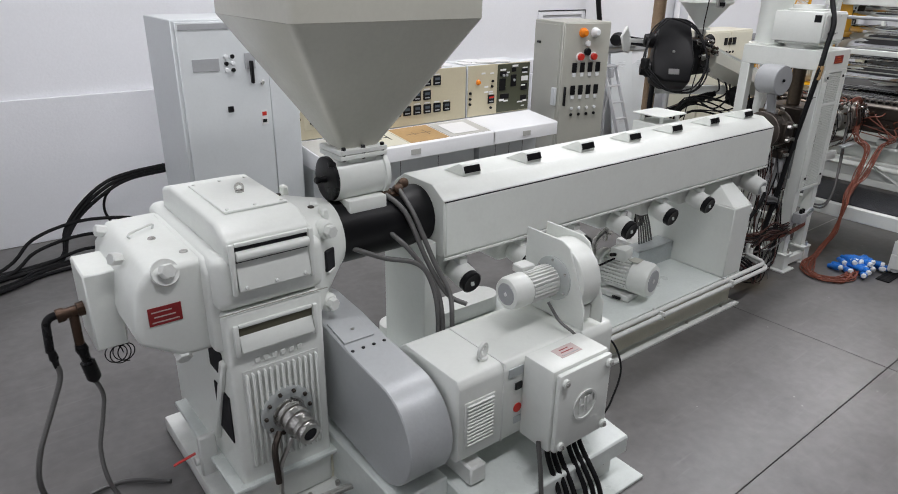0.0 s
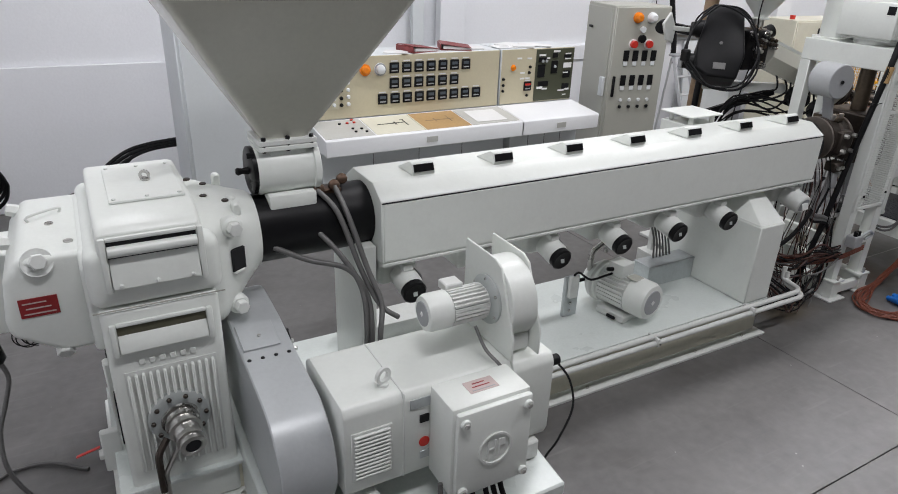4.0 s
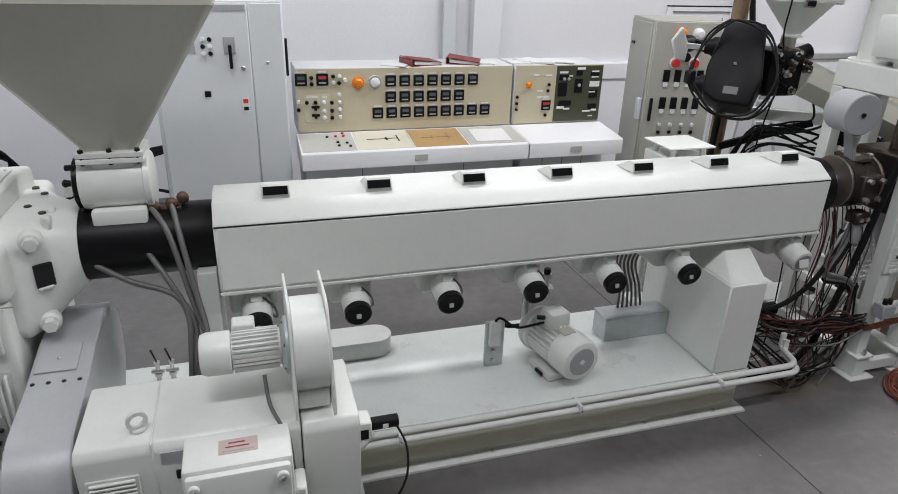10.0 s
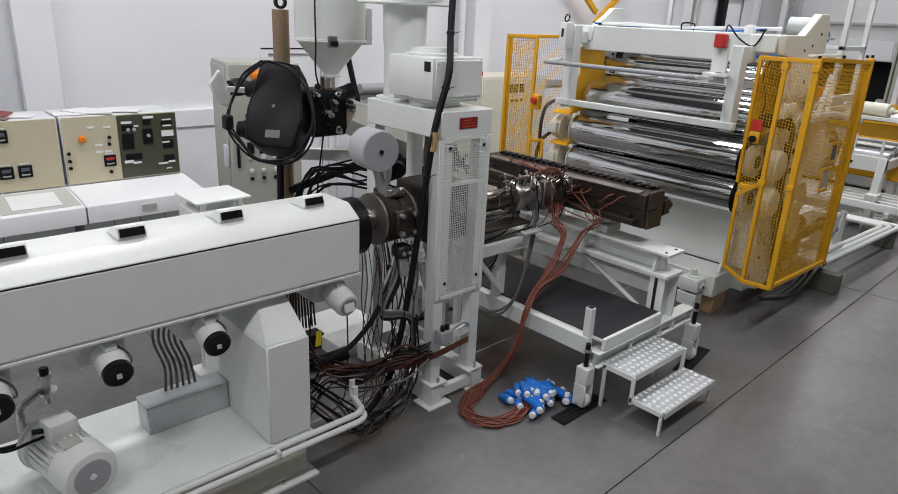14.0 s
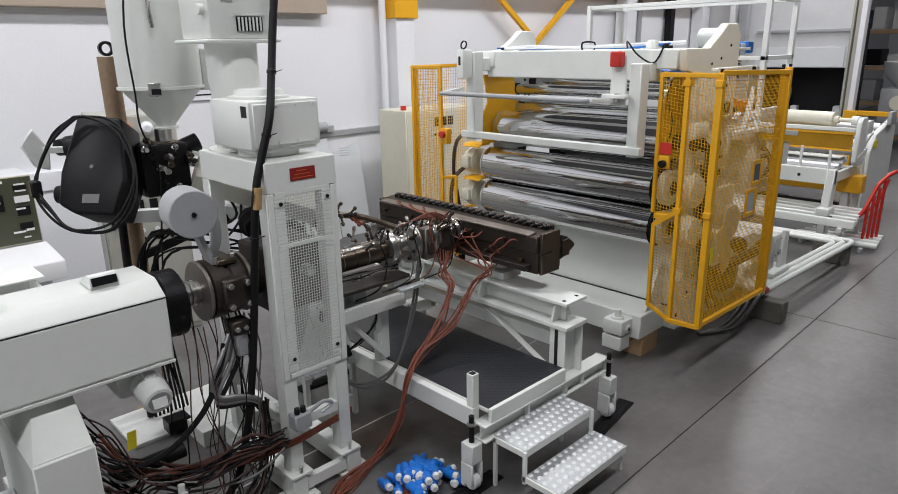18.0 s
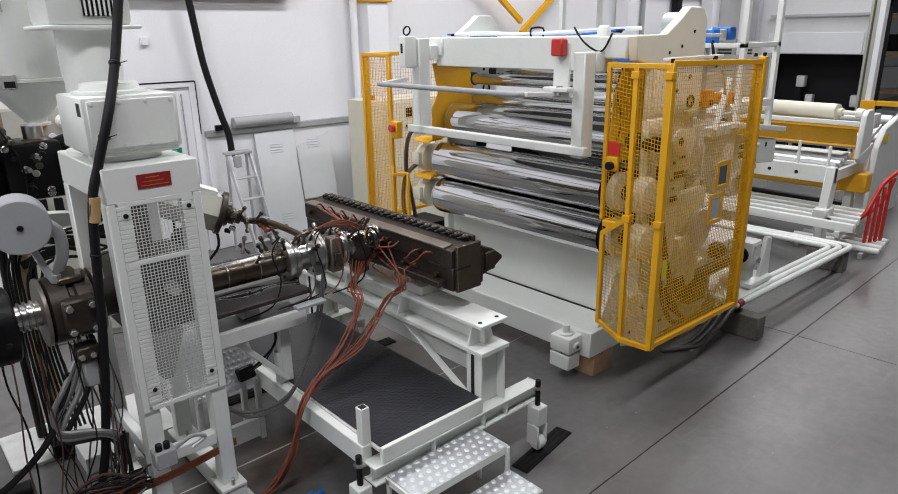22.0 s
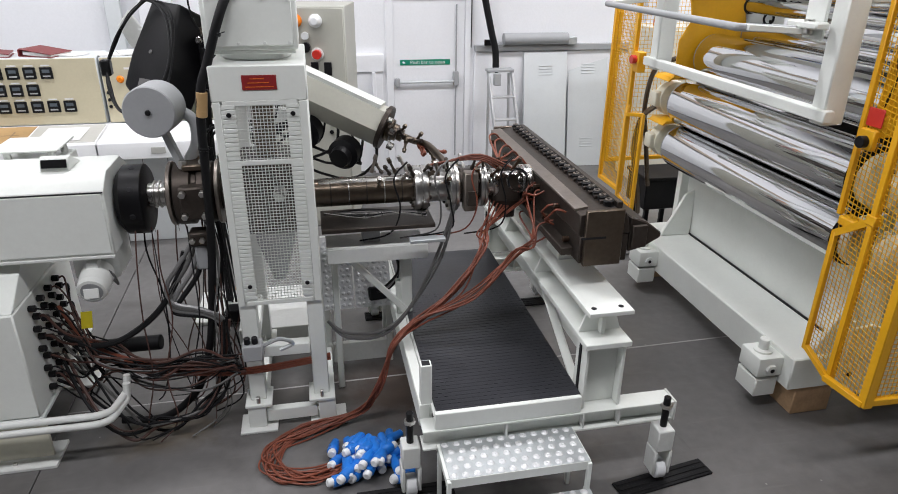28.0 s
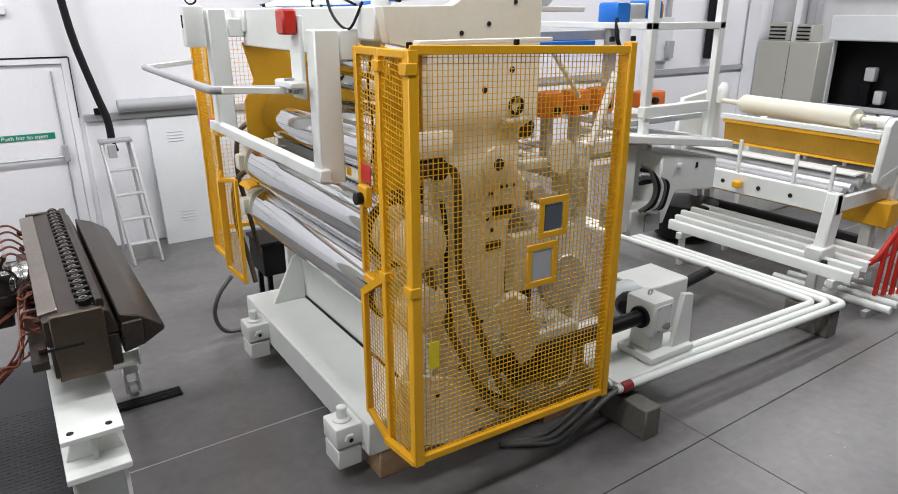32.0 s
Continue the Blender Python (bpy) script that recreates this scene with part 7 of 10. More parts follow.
part("side_channel", box(7.13, 7.185, 2.031, 3.789, 0.39, 0.52, 0.005), M_WHITE, ca)
part("side_channel", box(7.915, 7.944, 2.031, 3.789, 0.39, 0.499, 0.004), M_WHITE, ca)
part("platform_lip", box(7.19, 7.94, 1.925, 1.955, 0.440, 0.533, 0.004), M_WHITE, ca)
part("platform", box(7.187, 7.944, 1.957, 3.8, 0.50, 0.522, 0.003), M_WHITE2, ca)
mt_ = part("rubber_mat", box(7.20, 7.943, 1.957, 3.8, 0.5225, 0.532, 0.002), M_MAT, ca, "black ribbed rubber mat")
rib = bmesh.new()
for i in range(27):
    for j in range(40):
        x, y = 7.218 + 0.0272 * i, 1.98 + 0.03 * j
        box(x - 0.0105, x + 0.0105, y - 0.0105, y + 0.0105, 0.5315, 0.5328 + 0.0008 * ((i + j) % 2), 0.0, bm=rib)
tagged(part("mat_texture", rib, M_MAT, mt_), kind="stuff")
part("corner_post", box(7.14, 7.195, 2.035, 2.09, 0.395, 0.74, 0.003), M_WHITE, ca, "open square corner post")
part("post_bore", box(7.148, 7.187, 2.043, 2.082, 0.7385, 0.7415, 0), M_DARK, ca)
part("corner_post", box(7.14, 7.195, 2.95, 3.005, 0.525, 0.74, 0.003), M_WHITE, ca)


def castor(x, y):
    b = part("castor_bracket", box(x - 0.045, x + 0.045, y - 0.05, y + 0.05, 0.21, 0.34, 0.006), M_WHITE2, ca)
    part("wheel", cyl((x - 0.028, y - 0.005, 0.075), (x + 0.028, y - 0.005, 0.075), 0.055, 22, 0.006), M_WHITEPLASTIC, b)
    part("castor_fork", box(x - 0.05, x - 0.032, y - 0.05, y + 0.05, 0.06, 0.209, 0.006), M_WHITE2, b)
    part("castor_fork", box(x + 0.032, x + 0.05, y - 0.05, y + 0.05, 0.06, 0.209, 0.006), M_WHITE2, b)
    part("jack_screw", cyl((x, y, 0.34), (x, y, 0.52), 0.018, 12), M_PLASTIC, b, "black jack screw")
    part("jack_nut", cyl((x, y, 0.455), (x, y, 0.475), 0.03, 6), M_STEEL, b)


for x, y in ((7.075, 1.985), (8.375, 1.865), (7.075, 3.86), (8.405, 3.955)):
    castor(x, y)
for x0, x1, y0, y1, a in ((8.13, 8.69, 1.78, 1.90, 9), (6.8, 7.3, 1.92, 2.04, 0), (7.0, 7.5, 3.8, 3.92, 0), (8.1, 8.7, 3.8, 3.92, 0)):
    d = thing("floor_strip", ((x0 + x1) / 2, (y0 + y1) / 2, 0), "black ribbed rubber strip under the castor wheel", "strip", "floor strips")
    part("strip", box(x0, x1, y0, y1, 0.0, 0.012, 0.003, rot=(0, 0, a)), M_RUBBER, d)
    for k in range(3):
        yy = y0 + (y1 - y0) * (0.2 + 0.3 * k)
        part("rib", box(x0 + 0.01, x1 - 0.01, yy - 0.01, yy + 0.01, 0.0122, 0.017, 0.002, rot=(0, 0, a), piv=((x0 + x1) / 2, (y0 + y1) / 2, 0)), M_RUBBER, d)

# steps of dimpled aluminium
def step(x0, x1, y0, y1, z, name):
    t = part(name, box(x0, x1, y0, y1, z - 0.006, z, 0.002), M_GALV, ca, "dimpled aluminium tread")
    bm = bmesh.new()
    ny, nx = 5, 12
    for j in range(ny):
        for i in range(nx):
            x = x0 + 0.03 + i * (x1 - x0 - 0.06) / (nx - 1) + (0.012 if j % 2 else -0.008)
            y = y0 + 0.02 + j * (y1 - y0 - 0.04) / (ny - 1)
            lathe((x, y, z), (0, 0, 1), [(0, 0.0185), (0.004, 0.0150), (0.007, 0.0085), (0.0055, 0.003)], 10, bm)
    tagged(part("tread_relief", bm, M_STUD, t), kind="stuff")
    part("front_lip", box(x0, x1, y0 - 0.004, y0, z - 0.05, z - 0.0005, 0.001), M_WHITE, t)
    return t


step(7.215, 7.90, 1.68, 1.935, 0.352, "tread")
step(7.215, 7.91, 1.42, 1.675, 0.185, "tread")
for x in (7.20, 7.885):
    part("step_stringer", beam((x + 0.01, 1.93, 0.33), (x + 0.01, 1.69, 0.33), 0.02, 0.03), M_WHITE, ca)
    part("step_upright", box(x, x + 0.02, 1.665, 1.69, 0.13, 0.345, 0.002), M_WHITE, ca)
    part("step_stringer", beam((x + 0.01, 1.69, 0.165), (x + 0.01, 1.43, 0.165), 0.02, 0.03), M_WHITE, ca)
    part("step_foot", box(x, x + 0.02, 1.43, 1.45, 0.0, 0.16, 0.002), M_WHITE, ca)
    part("step_foot", box(x, x + 0.02, 1.90, 1.925, 0.0, 0.34, 0.002), M_WHITE, ca)

# small pipe support table on the platform and the dimpled box
tb = thing("pipe_support", (7.08, 3.0, 0.52), "white steel support table below the melt pipe", "support")
part("top", box(6.74, 7.30, 2.88, 3.08, 1.00, 1.02, 0.003), M_WHITE2, tb)
part("leg", box(7.165, 7.235, 2.94, 3.01, 0.533, 0.999, 0.005), M_WHITE, tb)
part("leg", box(6.76, 6.80, 2.98, 3.04, 0.0, 0.999, 0.005), M_WHITE, tb)
part("top_rail", box(6.74, 7.32, 2.86, 2.879, 0.93, 1.018, 0.003), M_WHITE2, tb)
part("diagonal", beam((7.19, 2.93, 0.56), (6.83, 2.93, 0.97), 0.035, 0.035), M_WHITE, tb)
part("pipe_rest", box(6.95, 7.05, 2.93, 3.07, 1.02, 1.124, 0.006), M_GREYROLL, tb)
db = thing("dimpled_ramp", (6.92, 3.4, 0), "sloping dimpled aluminium step plates on a white frame beside the stand", "step")


def ramp_point(x, s, h=0.0):
    """A point on the sloping plates: s metres up the slope, h above it."""
    return V((x, 3.22 + 0.50 * s - 0.866 * h, 0.44 + 0.866 * s + 0.50 * h))


for x0, x1 in ((6.70, 6.895), (6.905, 7.14)):
    bm = bmesh.new()
    vs = [bm.verts.new(ramp_point(x, s_, h)) for h in (0, -0.012) for x, s_ in ((x0, 0), (x1, 0), (x1, 0.47), (x0, 0.47))]
    for f in ((0, 1, 2, 3), (7, 6, 5, 4), (0, 4, 5, 1), (1, 5, 6, 2), (2, 6, 7, 3), (3, 7, 4, 0)):
        bm.faces.new([vs[i] for i in f])
    pl = part("plate", bm, M_STUD, db, "bright dimpled aluminium plate")
    bm = bmesh.new()
    for i in range(int((x1 - x0) / 0.036)):
        for k in range(12):
            lathe(ramp_point(x0 + 0.022 + 0.036 * i + (0.010 if k % 2 else 0), 0.025 + 0.038 * k), (0, -0.866, 0.5), [(0, 0.0125), (0.004, 0.0095), (0.0055, 0.004)], 7, bm)
    tagged(part("tread_relief", bm, M_STUD, pl), kind="stuff")
for x in (6.72, 7.12):
    part("frame_leg", box(x - 0.02, x + 0.02, 3.48, 3.52, 0.0, 0.84, 0.004), M_WHITE2, db)
    part("frame_leg", box(x - 0.02, x + 0.02, 3.235, 3.275, 0.0, 0.455, 0.004), M_WHITE2, db)
    part("frame_rail", beam((x, 3.25, 0.08), (x, 3.50, 0.08), 0.035, 0.035), M_WHITE2, db)
part("frame_rail", beam((6.74, 3.255, 0.10), (7.10, 3.255, 0.10), 0.04, 0.14), M_WHITE2, db)
part("valve", lathe(ramp_point(6.98, 0.36), (0, 0, 1), [(0, 0.022), (0.04, 0.022), (0.045, 0.012), (0.09, 0.012), (0.095, 0.02), (0.11, 0.02)], 12), M_PLASTIC, db, "black valve")
part("socket", box(6.99, 7.11, 3.23, 3.30, 0.47, 0.56, 0.01, rot=(-25, 0, 8)), M_PLASTIC, db, "black socket block")
for k in range(3):
    part("lead", tube([(7.05, 3.22, 0.54), (7.10 + 0.02 * k, 3.12, 0.64), (7.16 + 0.01 * k, 3.0, 0.80 + 0.03 * k), (7.12, 2.95, 1.0)], 0.008, 6, 6), (M_RUBBER, M_CONDUIT, M_RUBBER)[k], db)
wt = thing("white_tray", (6.35, 4.2, 0), "white sheet-metal trays lying on the floor behind the line", "tray")
part("sheet", box(5.75, 6.75, 3.95, 4.45, 0.0, 0.03, 0.004), M_WHITE2, wt)
part("sheet", box(6.1, 6.7, 3.62, 3.88, 0.0, 0.12, 0.004), M_WHITE2, wt)
part("black_block", box(5.98, 6.14, 3.9, 4.02, 0.031, 0.13, 0.006), M_PLASTIC, wt)

# ---- cables ----
oc_ = thing("heater_cable_bundle", (6.9, 2.5, 0), "bundle of orange-red heater cables hanging from the die to the floor", "cable")
random.seed(8)
for k in range(16):
    j = lambda s=0.028: random.uniform(-s, s)
    if k < 7:
        y = 2.45 + random.uniform(0.0, 0.45)
        z = random.choice((1.17, 1.24, 1.33))
        a = [(7.955, y, z), (7.90 + j(), y + j(0.04), z - 0.03), (7.87 + j(0.03), 2.56 + j(0.05), 1.12 + j(0.03)), (7.78 + j(), 2.62 + j(), 1.02 + j()), (7.53 + j(), 2.61 + j(), 0.79 + j())]
    else:
        a = [(7.70 + 0.03 * (k - 7), 2.93, 1.24), (7.63 + j(), 2.80 + j(), 1.10 + j()), (7.60 + j(), 2.68 + j(), 1.03 + j()), (7.45 + j(), 2.65 + j(), 0.82 + j())]
    f = 0.012 + 0.005 * (k % 5)
    pts = a + [(7.22 + j(0.02), 2.61 + j(), 0.66 + j()), (7.07 + j(0.02), 2.56 + j(), 0.54 + j(0.02)), (6.97 + j(0.025), 2.56 + j(0.02), 0.28), (6.86 + j(0.03), 2.62 + j(0.025), 0.05 + f), (6.55 + j(0.055), 2.58 + j(0.065), f), (6.37 + j(0.065), 2.43 + j(0.055), f),
               (6.39 + j(0.065), 2.25 + j(0.055), f), (6.57 + j(0.065), 2.19 + j(0.065), f), (6.80 + j(0.055), 2.17 + 0.14 * random.random(), 0.02 + f)]
    part("cable", tube(pts, 0.0052, 6, 6), M_CABLE, oc_)
for k, (y, w_) in enumerate(((2.38, 0.16), (2.50, 0.10), (2.72, 0.22), (2.88, 0.12))):
    part("cable", tube([(7.955, y, 1.35), (7.91, y + 0.02, 1.36 - 0.02 * k), (7.89, y + w_ * 0.5, 1.30), (7.905, y + w_, 1.25 + 0.02 * (k % 2)), (7.955, y + w_, 1.22)], 0.006, 6, 6), M_CABLE, oc_)
for k in range(5):
    y = 3.06 + 0.13 * k + random.uniform(-0.03, 0.03)
    part("cable", tube([(7.955, y, 1.40), (7.90, y - 0.03, 1.46), (7.84, y - 0.1, 1.46), (7.78, 3.05 + 0.01 * k, 1.44)], 0.006, 6, 5), M_CABLE, oc_)
for k in range(4):
    part("cable", tube([(7.72 + 0.03 * k, 2.90, 1.44), (7.62, 2.88, 1.50 + 0.01 * k), (7.45, 2.92, 1.49), (7.33 + 0.02 * k, 2.95, 1.46)], 0.006, 6, 5), M_CABLE, oc_)

pg = thing("plug_pile", (6.92, 2.27, 0), "heap of blue industrial plugs with white caps on the floor", "plug heap")
random.seed(15)
for k in range(46):
    w_ = 1.0 - 0.28 * (k // 17)
    x = 6.885 + 0.19 * w_ * random.uniform(-1, 1)
    y = 2.255 + 0.17 * w_ * random.uniform(-1, 1)
    z = 0.034 + 0.036 * (k // 17)
    a = random.uniform(-1.3, 0.3) + (math.pi * 0.6 if random.random() < 0.15 else 0)
    d = V((math.sin(a) * 0.9, -math.cos(a), random.uniform(-0.05, 0.2) - 0.05 * (k // 17)))
    q = part("plug", lathe((x, y, z), d, [(-0.065, 0.014), (-0.058, 0.022), (-0.01, 0.025), (0.0, 0.031), (0.05, 0.031), (0.055, 0.026)], 12), M_BLUE, pg, "blue plug")
    part("cap", lathe(V((x, y, z)) + d.normalized() * 0.055, d, [(0, 0.023), (0.022, 0.024), (0.03, 0.018)], 10), M_WHITEPLASTIC, q)

bc = thing("main_cable", (6.2, 2.74, 0), "thick black cable hanging past the stand to the floor", "cable")
part("cable", tube([(6.90, 3.05, 4.6), (6.68, 3.0, 3.5), (6.53, 2.93, 2.86), (6.43, 2.84, 2.52), (6.335, 2.735, 2.30), (6.26, 2.72, 2.1), (6.20, 2.71, 1.91), (6.17, 2.75, 1.5), (6.15, 2.78, 1.2), (6.11, 2.80, 0.85), (6.05, 2.82, 0.5), (5.95, 2.82, 0.22), (5.75, 2.82, 0.05), (5.5, 2.85, 0.035)], 0.022, 10, 8), M_RUBBER, bc)
part("tape", cyl((6.212, 2.708, 1.95), (6.197, 2.714, 1.83), 0.027, 12), M_TAN, bc, "tan tape wrap")
for q, d in (((6.43, 2.84, 2.52), (0.1, 0.1, 0.3)), ((6.30, 2.726, 2.2), (0.1, 0.02, 0.3)), ((6.18, 2.735, 1.66), (0.03, -0.04, 0.3))):
    part("cable_tie", lathe(q, d, [(0, 0.022), (0.004, 0.027), (0.016, 0.027), (0.02, 0.022)], 12), M_PLASTIC, bc)
    part("tie_tail", beam(V(q) + V((0.02, -0.015, 0.01)), V(q) + V((0.05, -0.03, 0.02)), 0.006, 0.004, 0), M_PLASTIC, bc)

cm = thing("loose_cables", (5.8, 2.9, 0), "tangle of grey, black and red cables between extruder leg and stand", "cable tangle")
random.seed(31)


def droop(s):
    return random.uniform(-s, s)


WIRES = (M_RUBBER, M_GREYCABLE, M_WIREBROWN, M_WIREBROWN, M_RUBBER, M_CONDUIT)
for z in range(9):
    for y in range(4):
        cy_, cz_ = 2.75 + 0.12 * y + 0.03 * (z % 2), 0.38 + 0.06 * z
        part("connector", cyl((5.211, cy_, cz_), (5.245, cy_, cz_), 0.019, 8), M_PLASTIC, cm)
        if (z + y) % 5 == 4:
            continue
        low = 0.30 + 0.22 * cz_ + droop(0.05)
        pts = [(5.245, cy_, cz_), (5.275, cy_ + droop(0.01), cz_ - 0.005), (5.36 + droop(0.03), 0.5 * (cy_ + 2.84) + droop(0.04), cz_ - 0.12 + droop(0.04)), (5.50 + droop(0.05), 2.84 + droop(0.07), low + 0.04), (5.72 + droop(0.06), 2.79 + droop(0.06), low - 0.05 + droop(0.04)), (5.98 + droop(0.05), 2.75 + droop(0.05), low - 0.02 + droop(0.05)), (6.22 + droop(0.03), 2.69 + droop(0.03), 0.44 + droop(0.06))]
        part("cable", tube(pts, random.choice((0.0045, 0.005, 0.006, 0.0075)), 6, 5), WIRES[(3 * z + y) % 6], cm)
for k in range(9):
    x0 = 5.34 + 0.03 * k
    y0 = 2.72 + droop(0.12)
    part("cable", tube([(5.245, 2.78 + 0.04 * k, 0.40 + 0.02 * k), (x0, y0, 0.26 + droop(0.05)), (x0 + 0.15, y0 - 0.03, 0.10 + droop(0.05)), (5.72 + droop(0.08), 2.68 + droop(0.08), 0.05 + 0.012 * k), (5.95 + droop(0.06), 2.70 + droop(0.06), 0.14 + droop(0.05)), (6.12 + droop(0.04), 2.74 + droop(0.03), 0.32), (6.16 + droop(0.03), 2.78, 0.62 + droop(0.1))], random.choice((0.005, 0.007, 0.009)), 6, 6), random.choice((M_RUBBER, M_GREYCABLE, M_RUBBER, M_WIREBROWN)), cm)
for k in range(20):
    x, y = random.uniform(5.76, 6.2), random.uniform(2.76, 3.1)
    x1 = x + droop(0.1)
    part("wire", tube([(x, y + 0.05, 1.22), (x + droop(0.03), y, 1.02), (x + droop(0.05), y - 0.02 + droop(0.04), 0.72), (x1, y + droop(0.05), 0.38), (x1 + droop(0.06), y - 0.05 + droop(0.06), 0.12), (x1 - 0.12 + droop(0.12), y - 0.08 + droop(0.08), 0.02)], random.choice((0.003, 0.004, 0.005)), 5, 5), random.choice((M_RUBBER, M_RUBBER, M_GREYCABLE, M_WIREBROWN)), cm)
for k in range(4):
    part("conduit", tube([(6.03 + 0.02 * k, 2.86, 1.12), (5.96 + 0.03 * k, 2.83, 1.02 - 0.02 * k), (5.88 + 0.02 * k, 2.81, 0.90 - 0.03 * k), (5.90, 2.80, 0.80 - 0.02 * k), (6.02 + 0.02 * k, 2.79, 0.76 - 0.02 * k), (6.13, 2.79, 0.70 - 0.02 * k), (6.17, 2.80, 0.60)], 0.014, 8, 7), (M_CONDUIT, M_GREYCABLE, M_CONDUIT, M_RUBBER)[k], cm, "grey armoured conduit")
part("conduit", tube([(5.30, 2.86, 0.62), (5.42, 2.84, 0.56), (5.60, 2.80, 0.60), (5.80, 2.80, 0.74), (5.93, 2.82, 0.92), (5.99, 2.85, 1.08)], 0.017, 8, 7), M_RUBBER, cm, "black corrugated conduit")
for k in range(3):
    part("red_cable", tube([(5.30, 2.88, 0.80), (5.38, 2.86, 0.62), (5.52, 2.84, 0.46 + 0.02 * k), (5.75, 2.80, 0.40 + 0.015 * k), (5.98, 2.75, 0.36 + 0.02 * k), (6.3, 2.70, 0.37 + 0.015 * k), (6.72, 2.72, 0.40 + 0.015 * k)], 0.009, 6, 6), M_CABLE, cm)
part("tag", box(5.41, 5.465, 2.840, 2.844, 0.67, 0.77, 0.001, rot=(0, 8, 20)), M_TAG, cm, "yellow cable tag")
part("dark_pipe", cyl((5.35, 3.05, 0.42), (5.75, 3.0, 0.45), 0.045, 16), M_RUBBER, cm)
for k in range(2):
    part("cable", tube([(6.72, 2.80, 0.60), (6.82, 2.72, 0.53 + 0.03 * k), (7.02, 2.72, 0.52 + 0.03 * k), (7.18, 2.74, 0.66), (7.36 + 0.03 * k, 2.82, 0.95), (7.48, 2.88, 1.25)], 0.010, 6, 6), M_GREYCABLE, cm)
jb2 = thing("cable_manifold", (6.28, 2.64, 0.5), "small grey terminal manifold strapped to the stand", "manifold")
part("block", box(6.25, 6.36, 2.60, 2.688, 0.50, 0.60, 0.008), M_GREYROLL, jb2)
part("strap", tube([(6.36, 2.63, 0.58), (6.45, 2.62, 0.62), (6.52, 2.63, 0.58), (6.45, 2.64, 0.54)], 0.012, 8), M_GALV, jb2)
for k in range(2):
    part("gland", cyl((6.28 + 0.04 * k, 2.63, 0.60), (6.28 + 0.04 * k, 2.63, 0.64), 0.017, 10), M_PLASTIC, jb2)

# ---- calender stack ----
cl = thing("calender", (9.9, 3.15, 0), "white three-roll calender stack with polished chrome rolls", "calender")
# base beam, jacks and sloped apron
part("base_beam", box(9.37, 9.78, 2.19, 4.36, 0.19, 0.405, 0.008), M_WHITE, cl)
part("base_beam", box(9.781, 10.9, 2.08, 2.3, 0.19, 0.36, 0.008), M_WHITE2, cl)
part("base_beam", box(9.781, 10.9, 4.1, 4.4, 0.19, 0.36, 0.008), M_WHITE2, cl)
part("base_beam", box(10.6, 10.9, 2.301, 4.099, 0.19, 0.36, 0.008), M_WHITE2, cl)
part("apron", prism([(9.775, 0.41), (9.80, 0.41), (9.76, 1.02), (9.735, 1.02)], "y", 2.10, 4.20, 0.003), M_WHITE, cl, "white sheet apron below the rolls")
part("apron_lip", box(9.755, 9.774, 2.12, 4.18, 0.4055, 0.412, 0.001), M_BLACK, cl)
for y in (2.22, 4.06):
    part("gusset", prism([(9.50, 0.406), (9.76, 0.406), (9.76, 0.80), (9.68, 0.76)], "y", y, y + 0.03, 0.003), M_WHITE, cl)
for y in (2.30, 3.86):
    j = part("screw_jack", box(9.22, 9.368, y - 0.02, y + 0.17, 0.10, 0.225, 0.008), M_WHITE, cl, "white screw jack")
    part("jack_head", box(9.21, 9.385, y - 0.03, y + 0.16, 0.245, 0.375, 0.012, 2), M_WHITE, j)
    part("jack_pin", cyl((9.29, y + 0.065, 0.224), (9.29, y + 0.065, 0.246), 0.05, 16), M_DARK, j)
    part("jack_collar", lathe((9.29, y + 0.065, 0.375), (0, 0, 1), [(0, 0.055), (0.012, 0.055), (0.018, 0.03), (0.08, 0.03), (0.085, 0.024)], 18), M_WHITE, j)
    part("jack_nut", cyl((9.29, y - 0.031, 0.30), (9.29, y - 0.05, 0.30), 0.035, 6), M_WHITE2, j)
    part("jack_bore", cyl((9.29, y - 0.051, 0.30), (9.29, y - 0.054, 0.30), 0.014, 10), M_DARK, j)
for x, y in ((9.44, 2.20), (9.44, 4.1), (10.6, 2.1), (10.6, 4.2)):
    tagged(part("wood_block", box(x, x + 0.26, y, y + 0.2, 0.0, 0.188, 0.006), M_PALEWOOD), "raw wooden packing block under the calender base", "block", "packing blocks")

RX, RR = 9.575, 0.168
def roll(x, z, r, y0=2.21, y1=4.09, material=None, bright=True):
    r_ = part("roll", lathe((x, y0, z), (0, 1, 0), [(0, r - 0.02), (0.006, r), (y1 - y0 - 0.006, r), (y1 - y0, r - 0.02)], 72), material or M_CHROME, cl, "polished chrome roll" if bright else "dull grey roll")
    part("journal", cyl((x, y0 - 0.12, z), (x, y0, z), 0.06, 24), M_DIE, r_)
    part("journal", cyl((x, y1, z), (x, y1 + 0.12, z), 0.06, 24), M_DIE, r_)
    part("end_disc", cyl((x, y0 - 0.014, z), (x, y0 - 0.002, z), r * 0.985, 48), M_BLACK, r_)
    part("end_disc", cyl((x, y1 + 0.002, z), (x, y1 + 0.014, z), r * 0.985, 48), M_GREYROLL, r_)
    return r_


roll(RX, 1.165, RR)
roll(RX, 1.505, RR)
roll(9.72, 1.86, 0.17, 2.21, 4.05)
roll(10.02, 2.02, 0.085)
roll(10.35, 1.98, 0.10, material=M_GREYROLL, bright=False)
